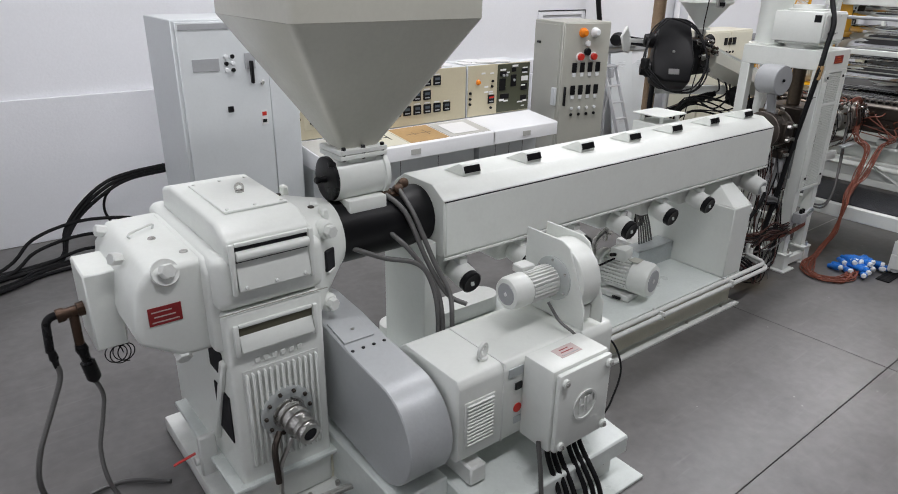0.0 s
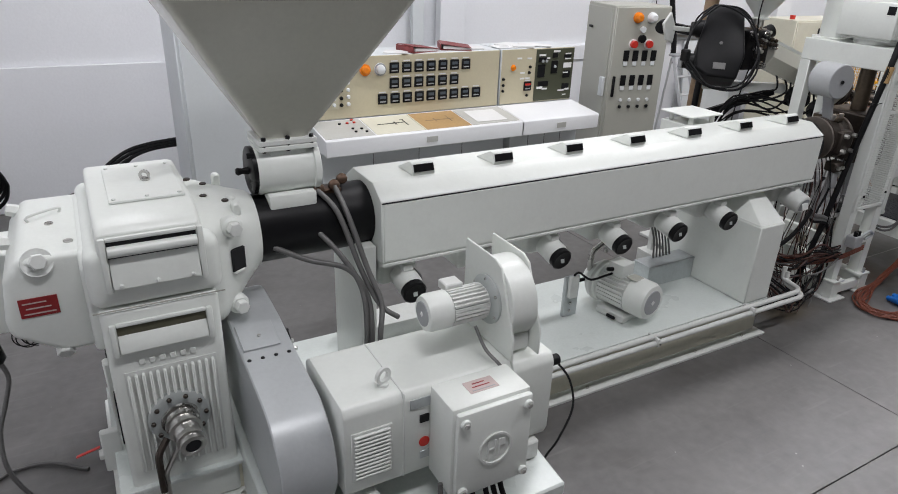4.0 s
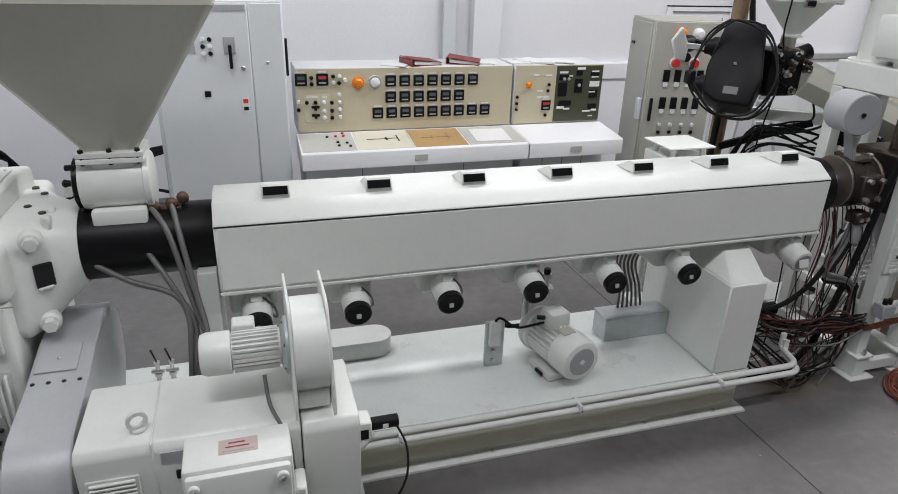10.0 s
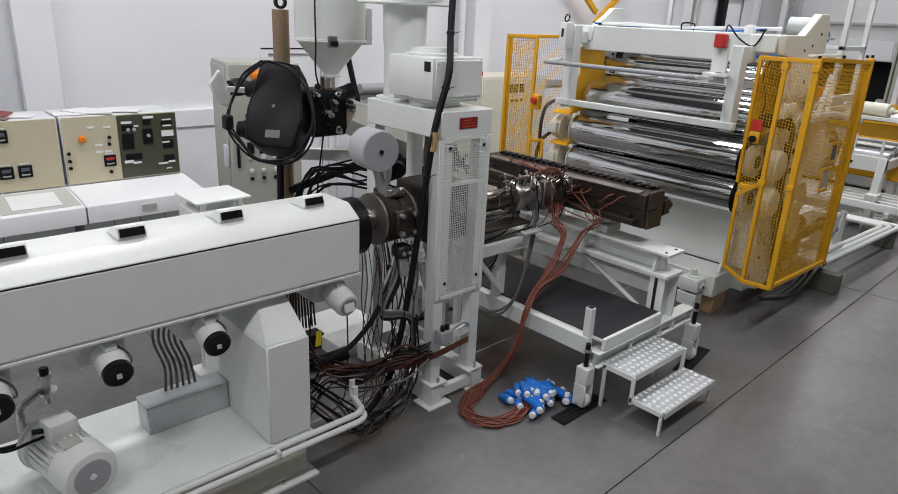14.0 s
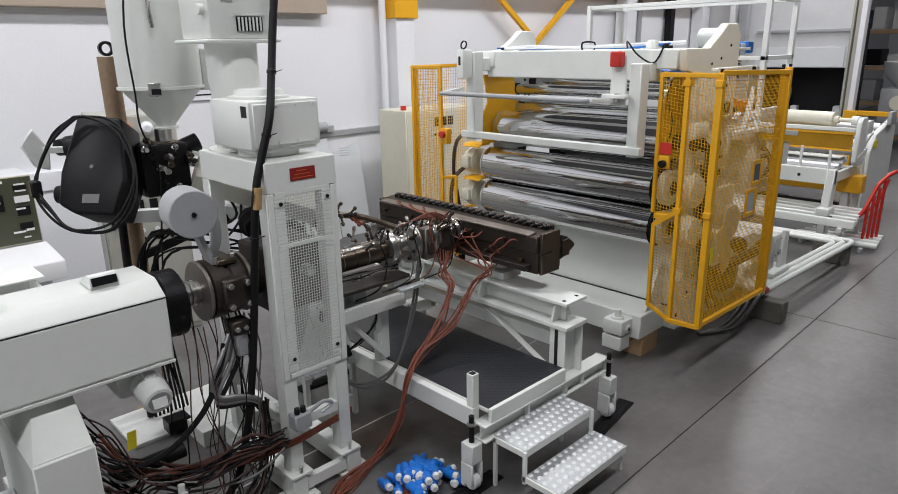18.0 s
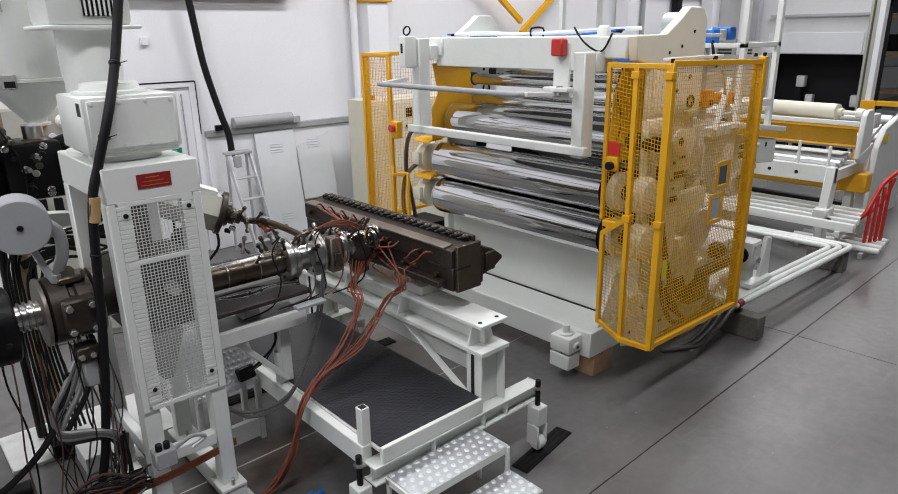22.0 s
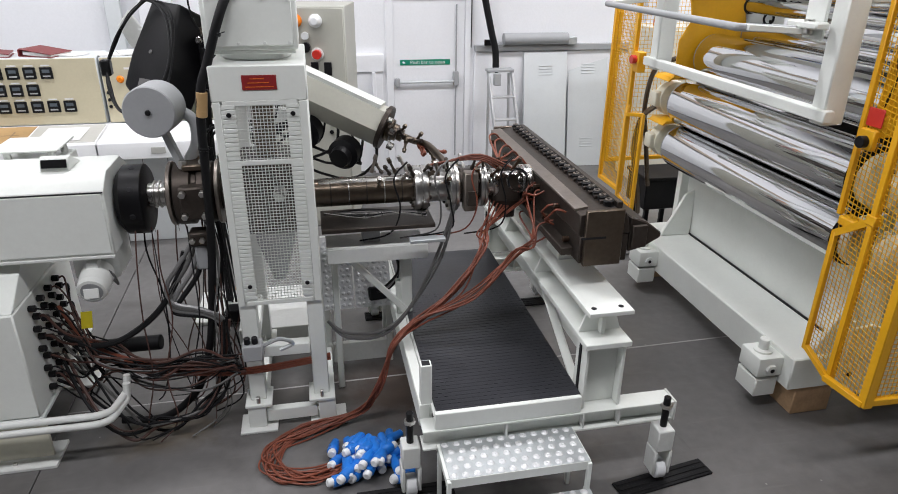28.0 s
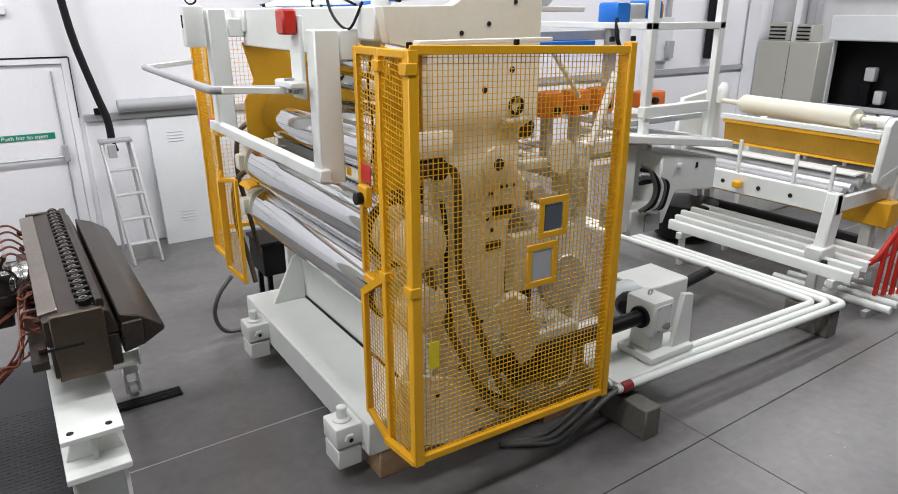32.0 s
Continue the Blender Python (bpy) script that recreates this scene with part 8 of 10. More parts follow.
roll(9.98, 2.22, 0.05)
roll(10.3, 2.28, 0.05)
# side frames with rounded openings
FRM = [(9.68, 0.37), (9.68, 2.40), (9.47, 2.44), (9.44, 2.60), (9.81, 2.605), (9.99, 2.71), (10.10, 2.79), (10.28, 2.79), (10.355, 2.70), (10.35, 2.05), (10.235, 2.0), (10.225, 1.78), (10.305, 1.69), (10.29, 1.60), (10.22, 1.57), (10.165, 1.46), (10.16, 1.14), (10.17, 0.98), (10.08, 0.78), (10.06, 0.55), (10.08, 0.37)]
for y in (2.0, 4.17):
    s = part("side_frame", prism(FRM, "y", y, y + 0.07, 0.006), M_FRAMECREAM if y < 3 else M_WHITE, cl, "thick cream side frame plate")
    for x, z, r in ((10.0, 2.21, 0.016), (10.17, 2.30, 0.016), (10.22, 2.10, 0.012), (10.05, 1.67, 0.015), (10.12, 1.70, 0.011), (10.16, 1.70, 0.011), (10.20, 1.70, 0.011), (10.03, 1.54, 0.013), (10.06, 1.47, 0.013), (10.0, 0.95, 0.014), (9.86, 0.7, 0.015), (9.86, 2.48, 0.012), (10.02, 2.52, 0.012), (10.18, 2.62, 0.012), (9.96, 2.40, 0.010)):
        part("bolt_hole", cyl((x, y - 0.006, z), (x, y + 0.002, z), r, 12), M_DARK, s)
    part("bearing_ring", ring((10.20, y - 0.012, 2.12), (0, 1, 0), 0.035, 0.048, 0.012, 24), M_PLASTIC, s)
    part("bracket", box(10.10, 10.26, y - 0.05, y - 0.001, 2.035, 2.06, 0.006), M_CREAM2, s)
    part("bearing_plate", cyl((10.08, y - 0.025, 1.83), (10.08, y - 0.001, 1.83), 0.095, 32), M_CREAM2, s)
    part("bearing_bore", cyl((10.08, y - 0.03, 1.83), (10.08, y - 0.0255, 1.83), 0.032, 20), M_DARK, s)
    part("slot_block", box(10.06, 10.20, y - 0.012, y - 0.001, 1.545, 1.60, 0.004), M_PLASTIC, s)
    part("slot_block", box(10.02, 10.12, y - 0.012, y - 0.001, 1.36, 1.41, 0.004), M_PLASTIC, s)
for y0, y1 in ((2.135, 2.19), (4.11, 4.15)):
    for z in (1.165, 1.505):
        part("bearing_housing", lathe((RX, y0 - 0.04, z), (0, 1, 0), [(0, 0.10), (0.01, 0.145), (y1 - y0 + 0.02, 0.145), (y1 - y0 + 0.03, 0.13)], 28), M_CREAM2, cl, "cream bearing housing")
        part("housing_block", box(RX - 0.02, RX + 0.16, y0, y1, z - 0.13, z + 0.13, 0.015, 2), M_CREAM2, cl)
for z in (1.165, 1.505):
    h = part("bearing_housing", lathe((9.575, 4.245, z), (0, 1, 0), [(0, 0.10), (0.012, 0.135), (0.10, 0.14), (0.15, 0.12), (0.165, 0.06)], 28), M_CREAM2, cl, "cream bearing housing")
    part("bearing_cap", box(9.40, 9.47, 4.27, 4.38, z - 0.06, z + 0.06, 0.02, 2), M_CREAM2, h)
    part("housing_arm", box(9.60, 9.74, 4.25, 4.38, z - 0.10, z + 0.10, 0.02, 2), M_CREAM2, h)
    h = part("bearing_housing", lathe((9.575, 2.0, z), (0, -1, 0), [(0, 0.10), (0.012, 0.135), (0.08, 0.14), (0.12, 0.12), (0.135, 0.06)], 28), M_CREAM2, cl, "cream bearing housing")
    part("bearing_cap", box(9.42, 9.47, 1.90, 1.98, z - 0.06, z + 0.06, 0.02, 2), M_CREAM2, h)
# top beam, cross tie and roof pieces
part("top_beam", box(9.46, 9.62, 2.30, 4.05, 2.36, 2.60, 0.008), M_WHITE, cl)
part("top_beam_box", box(9.44, 10.33, 2.072, 2.30, 2.45, 2.60, 0.01), M_WHITE, cl)
part("top_beam_box", box(9.44, 10.33, 3.95, 4.168, 2.45, 2.60, 0.01), M_WHITE, cl)
part("rear_tie", box(10.2, 10.34, 2.3, 4.06, 2.45, 2.60, 0.008), M_WHITE, cl)
part("geared_motor", cyl((10.46, 2.12, 2.68), (10.46, 2.40, 2.68), 0.085, 24), M_MOTORGREY, cl, "grey geared motor")
part("motor_plate", box(10.37, 10.7, 2.05, 2.4, 2.575, 2.60, 0.004), M_WHITE2, cl)
part("clamp_bar", box(9.68, 9.72, 3.55, 3.85, 2.601, 2.635, 0.006), M_PLASTIC, cl)
part("motor_hump", lathe((9.66, 2.42, 2.60), (0, 0, 1), [(0, 0.05), (0.05, 0.05), (0.07, 0.035), (0.075, 0.01)], 20), M_WHITE, cl)
part("top_hose", tube([(9.6, 4.0, 2.62), (9.7, 3.6, 2.63), (9.65, 3.1, 2.62), (9.8, 2.7, 2.64), (9.7, 2.3, 2.63)], 0.012, 8), M_BLACK, cl)
for k in range(2):
    part("white_hose", tube([(9.62 + 0.05 * k, 4.0, 2.62), (9.56, 3.6, 2.625 + 0.01 * k), (9.60 + 0.03 * k, 3.2, 2.62), (9.55, 2.9, 2.625), (9.68, 2.5, 2.63 + 0.01 * k), (9.80, 2.2, 2.65)], 0.014, 8, 6), M_WHITEPLASTIC, cl, "white hose")
part("blue_hose", tube([(9.60, 4.05, 2.625), (9.66, 3.7, 2.612), (9.60, 3.2, 2.615), (9.70, 2.8, 2.612), (9.62, 2.5, 2.618), (9.80, 2.25, 2.65)], 0.009, 6, 6), M_BLUE, cl, "thin blue air hose")
part("clamp_handle", tube([(9.55, 3.02, 2.60), (9.55, 3.02, 2.66), (9.55, 2.90, 2.66), (9.55, 2.90, 2.60)], 0.008, 6, 3), M_PLASTIC, cl)
part("top_hose", tube([(9.62, 2.62, 2.61), (9.42, 2.5, 2.66), (9.38, 2.38, 2.56), (9.40, 2.25, 2.5), (9.45, 2.2, 2.62)], 0.007, 6), M_RUBBER, cl)
# swing frame in front of the upper roll
for y, w_ in ((2.245, 0.10), (4.0, 0.11)):
    part("swing_arm", box(9.22, 9.345, y, y + w_, 1.78, 2.50 if y < 3 else 2.60, 0.008), M_WHITE, cl, "white swing arm")
part("swing_arm_head", box(9.07, 9.20, 4.0, 4.09, 2.36, 2.62, 0.015, 2), M_WHITE, cl)
part("head_slot", box(9.066, 9.0695, 4.03, 4.055, 2.48, 2.56, 0), M_DARK, cl)
part("lifting_ring", ring((9.14, 4.05, 2.66), (0, 1, 0.2), 0.03, 0.04, 0.01, 20), M_BLACK, cl)
part("arm_link", box(9.346, 9.46, 4.0, 4.11, 2.42, 2.54, 0.008), M_WHITE, cl)
part("arm_link", box(9.346, 9.46, 2.245, 2.345, 2.36, 2.50, 0.008), M_WHITE, cl)
part("swing_cross_bar", box(9.195, 9.255, 2.21, 4.16, 1.80, 1.862, 0.006), M_WHITE, cl)
b = part("touch_bar", pipe_bend([(8.80, 4.02, 2.245), (8.80, 2.46, 2.24), (9.12, 2.46, 2.225)], 0.02, 0.02, 12), M_GREYROLL, cl, "grey safety touch bar")
part("touch_bar_arm", beam((8.84, 2.44, 2.24), (9.20, 2.44, 2.215), 0.04, 0.03), M_WHITE, cl)
part("touch_bar_arm", beam((8.80, 4.0, 2.245), (9.10, 4.03, 2.27), 0.04, 0.03), M_WHITE, cl)
part("bracket_plate", box(9.20, 9.22, 2.36, 2.50, 2.18, 2.56, 0.004), M_WHITE, cl)
part("stop_box", box(9.13, 9.20, 2.375, 2.475, 2.475, 2.59, 0.01), M_RED, cl, "red pull-cord stop box")
part("latch", box(9.12, 9.20, 2.31, 2.53, 2.235, 2.27, 0.008), M_WHITE, cl)
part("latch_pin", cyl((9.15, 2.40, 2.28), (9.15, 2.40, 2.21), 0.025, 14), M_STEEL, cl)
# yellow cheek plates near the upper rolls
part("cheek_plate", prism([(9.44, 1.70), (9.44, 1.98), (9.52, 2.12), (9.46, 2.38), (9.90, 2.38), (9.98, 2.05), (9.9, 1.72)], "y", 3.985 + 0.11, 4.00 + 0.115, 0.004), M_YELLOW, cl, "yellow cheek plate")
part("cheek_plate", prism([(9.46, 1.72), (9.5, 2.2), (9.6, 2.38), (9.90, 2.38), (9.98, 2.05), (9.9, 1.72)], "y", 2.185, 2.20, 0.004), M_YELLOW, cl)
for z in (1.335, 1.675):
    part("yellow_guard", prism([(9.40, z), (9.43, z + 0.03), (9.56, z + 0.03), (9.56, z + 0.012), (9.43, z + 0.01), (9.412, z - 0.005)], "y", 4.11, 4.34, 0.002), M_YELLOW, cl)
part("far_hose", tube([(9.55, 4.42, 1.45), (9.42, 4.50, 1.30), (9.40, 4.52, 1.0), (9.46, 4.50, 0.7), (9.5, 4.5, 0.45)], 0.022, 8, 7), M_BROWNSTEEL, cl, "brown armoured hose")
part("far_hose", tube([(9.62, 4.42, 1.80), (9.50, 4.52, 1.70), (9.46, 4.54, 1.4), (9.50, 4.52, 1.1), (9.56, 4.5, 0.7)], 0.020, 8, 7), M_BROWNSTEEL, cl, "brown armoured hose")
part("far_hose", tube([(9.30, 4.46, 0.56), (9.18, 4.48, 0.40), (9.14, 4.5, 0.22), (9.22, 4.52, 0.06), (9.45, 4.55, 0.03), (9.9, 4.6, 0.03)], 0.018, 8, 7), M_GREYCABLE, cl, "grey hose")
tk = part("dark_tank", box(9.62, 10.05, 4.62, 5.0, 0.42, 0.70, 0.01), M_BLACK, cl, "black oil tank on a stand")
part("tank_rim", box(9.60, 10.07, 4.60, 5.01, 0.701, 0.73, 0.006), M_RUBBER, tk)
for x in (9.66, 9.97):
    part("tank_leg", box(x, x + 0.04, 4.66, 4.70, 0.0, 0.42, 0.003), M_BLACK, tk)
    part("tank_leg", box(x, x + 0.04, 4.92, 4.96, 0.0, 0.42, 0.003), M_BLACK, tk)

# hoses behind the near guard
part("roll_hose", tube([(9.66, 1.95, 1.86), (9.76, 1.93, 1.85), (9.79, 1.93, 1.74), (9.80, 1.93, 1.45), (9.815, 1.93, 1.29), (9.89, 1.93, 1.06), (9.97, 1.93, 0.85), (10.12, 1.93, 0.50), (10.30, 1.94, 0.33)], 0.022, 10, 7), M_BROWNSTEEL, cl, "brown armoured hose")
part("roll_hose", tube([(9.60, 1.90, 1.50), (9.60, 1.90, 1.40), (9.64, 1.90, 1.22), (9.74, 1.91, 0.99), (9.86, 1.92, 0.74), (9.99, 1.93, 0.50), (10.12, 1.94, 0.36), (10.30, 1.95, 0.30)], 0.022, 10, 7), M_BROWNSTEEL, cl, "brown armoured hose")
part("roll_hose", tube([(9.70, 1.93, 1.70), (9.72, 1.92, 1.5), (9.72, 1.92, 1.2), (9.80, 1.92, 0.85), (9.98, 1.93, 0.56), (10.2, 1.94, 0.40)], 0.014, 8, 7), M_RUBBER, cl, "black hose")
part("rotary_joint", cyl((9.60, 1.97, 1.86), (9.72, 1.95, 1.87), 0.045, 16), M_COPPER, cl)
part("lower_cover", prism([(10.0, 1.08), (10.14, 1.12), (10.34, 0.86), (10.30, 0.70), (10.20, 0.66)], "y", 1.88, 1.895, 0.004), M_CREAM2, cl)
part("white_box", box(10.42, 10.78, 2.2, 2.55, 1.05, 1.22, 0.01), M_GALV, cl)
for x, z in ((10.44, 1.62), (10.56, 1.56), (10.68, 1.50), (10.80, 1.44), (10.50, 1.42)):
    part("guide_roller", cyl((x, 2.2, z), (x, 3.95, z), 0.048, 20), M_GREYROLL, cl, "dull grey guide roller")
# Added black sheets make the inside of the frame read as shaded.
part("shade_sheet", box(10.37, 10.92, 3.96, 3.98, 0.95, 1.74, 0.004), M_BLACK, cl, "black sheet standing in for shade inside the frame")
part("shade_sheet", box(10.36, 10.37, 2.35, 3.95, 1.02, 1.50, 0.002), M_BLACK, cl, "black sheet standing in for shade inside the frame")
part("pull_roll", cyl((10.55, 2.2, 1.2), (10.55, 3.9, 1.2), 0.14, 32), M_GREYROLL, cl)
part("pull_roll_frame", box(10.3, 10.8, 2.10, 2.18, 1.0, 1.36, 0.02, 2), M_CREAM2, cl)
part("lower_beam", box(10.2, 10.8, 2.05, 2.3, 0.60, 0.72, 0.008), M_WHITE, cl)
part("foot_post", box(10.22, 10.34, 2.0, 2.12, 0.72, 1.02, 0.01), M_CREAM2, cl)
part("bearing_head", box(9.56, 9.775, 1.93, 1.999, 1.915, 2.04, 0.012, 2), M_FRAMECREAM, cl)
part("hose_port", cyl((9.68, 1.932, 1.86), (9.68, 1.915, 1.86), 0.055, 20), M_DARK, cl)
part("lower_plate", prism([(9.44, 0.36), (9.44, 0.74), (9.60, 0.75), (9.99, 0.60), (10.09, 0.44), (10.12, 0.32), (9.80, 0.26)], "y", 1.955, 1.975, 0.004), M_FRAMECREAM, cl, "cream lower cover plate")
for x, z in ((9.68, 0.61), (9.52, 0.45), (9.95, 0.42)):
    part("bolt_hole", cyl((x, 1.954, z), (x, 1.95, z), 0.017, 12), M_DARK, cl)
part("edge_strip", box(9.435, 9.455, 1.93, 1.954, 0.38, 0.80, 0.003), M_WHITE2, cl)
part("gear_motor", box(10.52, 10.84, 2.0, 2.30, 0.36, 0.595, 0.02, 2), M_OLIVEGAP, cl, "dull olive drive unit low in the frame")
part("motor_cowl", cyl((10.35, 2.15, 0.47), (10.52, 2.15, 0.47), 0.10, 24), M_BLACK, cl)
part("cable", tube([(10.62, 1.99, 0.62), (10.66, 1.96, 0.66), (10.69, 1.95, 0.55), (10.66, 1.95, 0.40), (10.58, 1.96, 0.37)], 0.008, 6), M_WHITEPLASTIC, cl, "thin white cable")
# Added black backing stands for the shadow low inside the frame.
part("shade_backing", box(10.38, 10.90, 2.62, 2.66, 0.37, 1.04, 0.004), M_BLACK, cl, "black sheet standing in for shade inside the frame")
part("drum", lathe((10.66, 2.09, 1.02), (0, -1, 0), [(0, 0.17), (0.04, 0.175), (0.05, 0.165), (0.055, 0.03)], 36), M_GALV, cl, "galvanised round cover")
# drive shaft and bevel box
part("drive_shaft", cyl((10.1, 1.96, 0.66), (11.30, 1.96, 0.655), 0.05, 24), M_BLACK, cl, "black drive shaft")
bx = thing("angle_gearbox", (11.45, 2.0, 0.3), "white cast gearbox at the end of the black drive shaft", "gearbox")
part("shelf", box(10.95, 11.72, 1.80, 2.6, 0.30, 0.34, 0.006), M_WHITE, bx)
part("shelf_leg", box(11.0, 11.35, 2.06, 2.5, 0.0, 0.30, 0.006), M_GREYROLL, bx)
part("gear_case", box(11.30, 11.50, 1.86, 2.10, 0.53, 0.78, 0.015, 2), M_WHITE, bx)
part("bearing", cyl((11.27, 1.96, 0.655), (11.30, 1.96, 0.655), 0.075, 24), M_BLACK, bx)
part("side_plug", cyl((11.42, 1.86, 0.60), (11.42, 1.835, 0.60), 0.03, 14), M_STEEL, bx)
part("bracket", prism([(11.52, 0.34), (11.72, 0.34), (11.70, 0.76), (11.60, 0.78)], "y", 1.86, 1.90, 0.006), M_WHITE, bx)
part("foot", box(11.28, 11.72, 1.82, 2.14, 0.341, 0.40, 0.02, 2), M_WHITE, bx)
part("riser", box(11.34, 11.48, 1.90, 2.08, 0.40, 0.53, 0.01), M_WHITE, bx)
mb = part("motor_box", box(11.95, 12.45, 2.45, 2.85, 0.10, 0.52, 0.012), M_WHITE, bx, "white drive housing on the floor")
part("motor", cyl((11.62, 2.62, 0.42), (11.95, 2.62, 0.42), 0.13, 26), M_MOTORGREY, mb)
part("motor_foot", box(11.9, 12.5, 2.42, 2.88, 0.0, 0.10, 0.006), M_WHITE2, mb)
part("coupling", lathe((11.50, 2.28, 0.55), (1, 0.5, -0.1), [(0, 0.05), (0.06, 0.09), (0.12, 0.09), (0.13, 0.05), (0.3, 0.04)], 20), M_BLACK, bx)
part("case_plate", box(11.33, 11.47, 1.8535, 1.8595, 0.56, 0.75, 0.003), M_WHITE2, bx)
for cx in (11.345, 11.455):
    for cz in (0.575, 0.735):
        part("case_bolt", cyl((cx, 1.853, cz), (cx, 1.846, cz), 0.008, 8), M_STEEL, bx)
part("lifting_eye", ring((11.40, 1.98, 0.80), (0, 1, 0), 0.014, 0.024, 0.01, 16), M_STEEL, bx)
part("motor_shaft", cyl((12.45, 2.7, 0.27), (13.45, 2.92, 0.22), 0.05, 18), M_BLACK, bx)

# ---- yellow guards ----
def flat_frame(parent, o, u, v, w_, d_, name="guard_frame"):
    """Four square-tube members round the rectangle o, o+u, o+u+v, o+v."""
    o, u, v = V(o), V(u), V(v)
    eu, ev = u.normalized() * w_ / 2, v.normalized() * w_ / 2
    for p, q in ((o - eu, o + u + eu), (o + v - eu, o + u + v + eu), (o + ev, o + v - ev), (o + u + ev, o + u + v - ev)):
        part(name, beam(p, q, d_, w_) if abs((q - p).normalized().z) < 0.9 else beam(p, q, w_, d_), M_YELLOW, parent)


def mesh_panel(parent, o, u, v, cell=0.0262, t=0.0031):
    nu, nv = max(1, round(V(u).length / cell)), max(1, round(V(v).length / cell))
    tagged(part("wire_mesh", grid_mesh(o, u, v, nu, nv, t), M_YELLOWMESH, parent, "yellow square wire mesh"), kind="stuff")


g1 = thing("machine_guard", (10.1, 1.95, 0.4), "yellow tube-framed wire mesh guard round the calender drive end", "guard", "calender guards")
GX0, GX1, GY0, GY1 = 9.39, 10.70, 1.70, 2.17
ZT = 2.43
# side panel facing the walkway
flat_frame(g1, (GX0 + 0.02, GY0, 0.465), (GX1 - GX0 - 0.04, 0, -0.035), (0, 0, ZT - 0.465), 0.038, 0.038)
part("corner_post", box(GX0 - 0.012, GX0 + 0.04, GY0 - 0.022, GY0 + 0.03, 0.435, ZT + 0.002, 0.005), M_YELLOW, g1)
part("corner_post", box(GX1 - 0.035, GX1 + 0.015, GY0 - 0.022, GY0 + 0.03, 0.40, ZT + 0.002, 0.005), M_YELLOW, g1)
mesh_panel(g1, (GX0 + 0.04, GY0 + 0.002, 0.465), (GX1 - GX0 - 0.075, 0, -0.033), (0, 0, ZT - 0.47))
# front panels facing the die
for y0, y1, zb in ((GY0 + 0.03, 1.925, 0.46), (1.965, GY1 - 0.02, 0.50)):
    mesh_panel(g1, (GX0, y0, zb), (0, y1 - y0, 0.03), (0, 0, ZT - zb - 0.02))
part("mid_post", box(GX0 - 0.018, GX0 + 0.02, 1.927, 1.963, 0.43, ZT, 0.004), M_YELLOW, g1)
part("edge_post", box(GX0 - 0.016, GX0 + 0.014, GY1 - 0.025, GY1 + 0.005, 1.33, ZT, 0.004), M_YELLOW, g1)
part("edge_post", box(GX0 - 0.05, GX0 - 0.02, GY1 - 0.06, GY1 - 0.03, 0.53, 1.25, 0.004), M_YELLOW, g1)
part("edge_post", beam((GX0 - 0.035, GY1 - 0.045, 1.24), (GX0, 1.95, 1.37), 0.03, 0.03), M_YELLOW, g1)
part("top_rail", box(GX0 - 0.015, GX0 + 0.02, GY0, GY1, ZT - 0.035, ZT, 0.004), M_YELLOW, g1)
part("bottom_rail", beam((GX0, GY0, 0.45), (GX0 - 0.03, 1.95, 0.455), 0.035, 0.035), M_YELLOW, g1)
part("bottom_rail", beam((GX0 - 0.02, 1.95, 0.455), (GX0 - 0.035, GY1 - 0.05, 0.55), 0.03, 0.03), M_YELLOW, g1)
for y in (GY0 + 0.003, 1.945):
    for z in (1.35, 2.33):
        part("hinge", box(GX0 - 0.026, GX0 + 0.03, y - 0.03, y + 0.03, z, z + 0.05, 0.004), M_YELLOW, g1)
part("catch_plate", box(GX0 - 0.03, GX0 + 0.05, 2.02, 2.14, 1.285, 1.335, 0.008), M_YELLOW, g1)
# rear edge post and top stay
part("edge_post", box(GX1 - 0.03, GX1 + 0.012, GY0 + 0.034, GY0 + 0.064, 0.42, ZT - 0.03, 0.004), M_YELLOW, g1)
part("top_angle", beam((GX0 + 0.1, GY0 + 0.1, ZT + 0.02), (GX1 - 0.45, GY0 + 0.12, ZT + 0.02), 0.05, 0.02), M_WHITE, g1)
part("stay", beam((10.25, GY0 + 0.1, 2.40), (10.55, GY0 + 0.2, 2.15), 0.02, 0.02), M_WHITE, g1)
for x0, x1, z0, z1, m in ((10.12, 10.315, 1.49, 1.705, M_WINDOW), (10.05, 10.255, 1.235, 1.47, M_GUARDGREY)):
    w1 = part("window_frame", box(x0, x1, GY0 - 0.014, GY0 - 0.003, z1 - 0.035, z1, 0.003), M_YELLOW, g1, "yellow framed window in the mesh")
    part("window_frame", box(x0, x1, GY0 - 0.014, GY0 - 0.003, z0, z0 + 0.035, 0.003), M_YELLOW, w1)
    part("window_frame", box(x0, x0 + 0.035, GY0 - 0.014, GY0 - 0.003, z0 + 0.035, z1 - 0.035, 0.003), M_YELLOW, w1)
    part("window_frame", box(x1 - 0.035, x1, GY0 - 0.014, GY0 - 0.003, z0 + 0.035, z1 - 0.035, 0.003), M_YELLOW, w1)
    part("pane", box(x0 + 0.04, x1 - 0.04, GY0 - 0.009, GY0 - 0.006, z0 + 0.04, z1 - 0.04, 0), m, w1)
part("tag", box(9.465, 9.525, GY0 - 0.012, GY0 - 0.0095, 0.955, 1.10, 0.001), M_TAG, g1, "yellow tag")
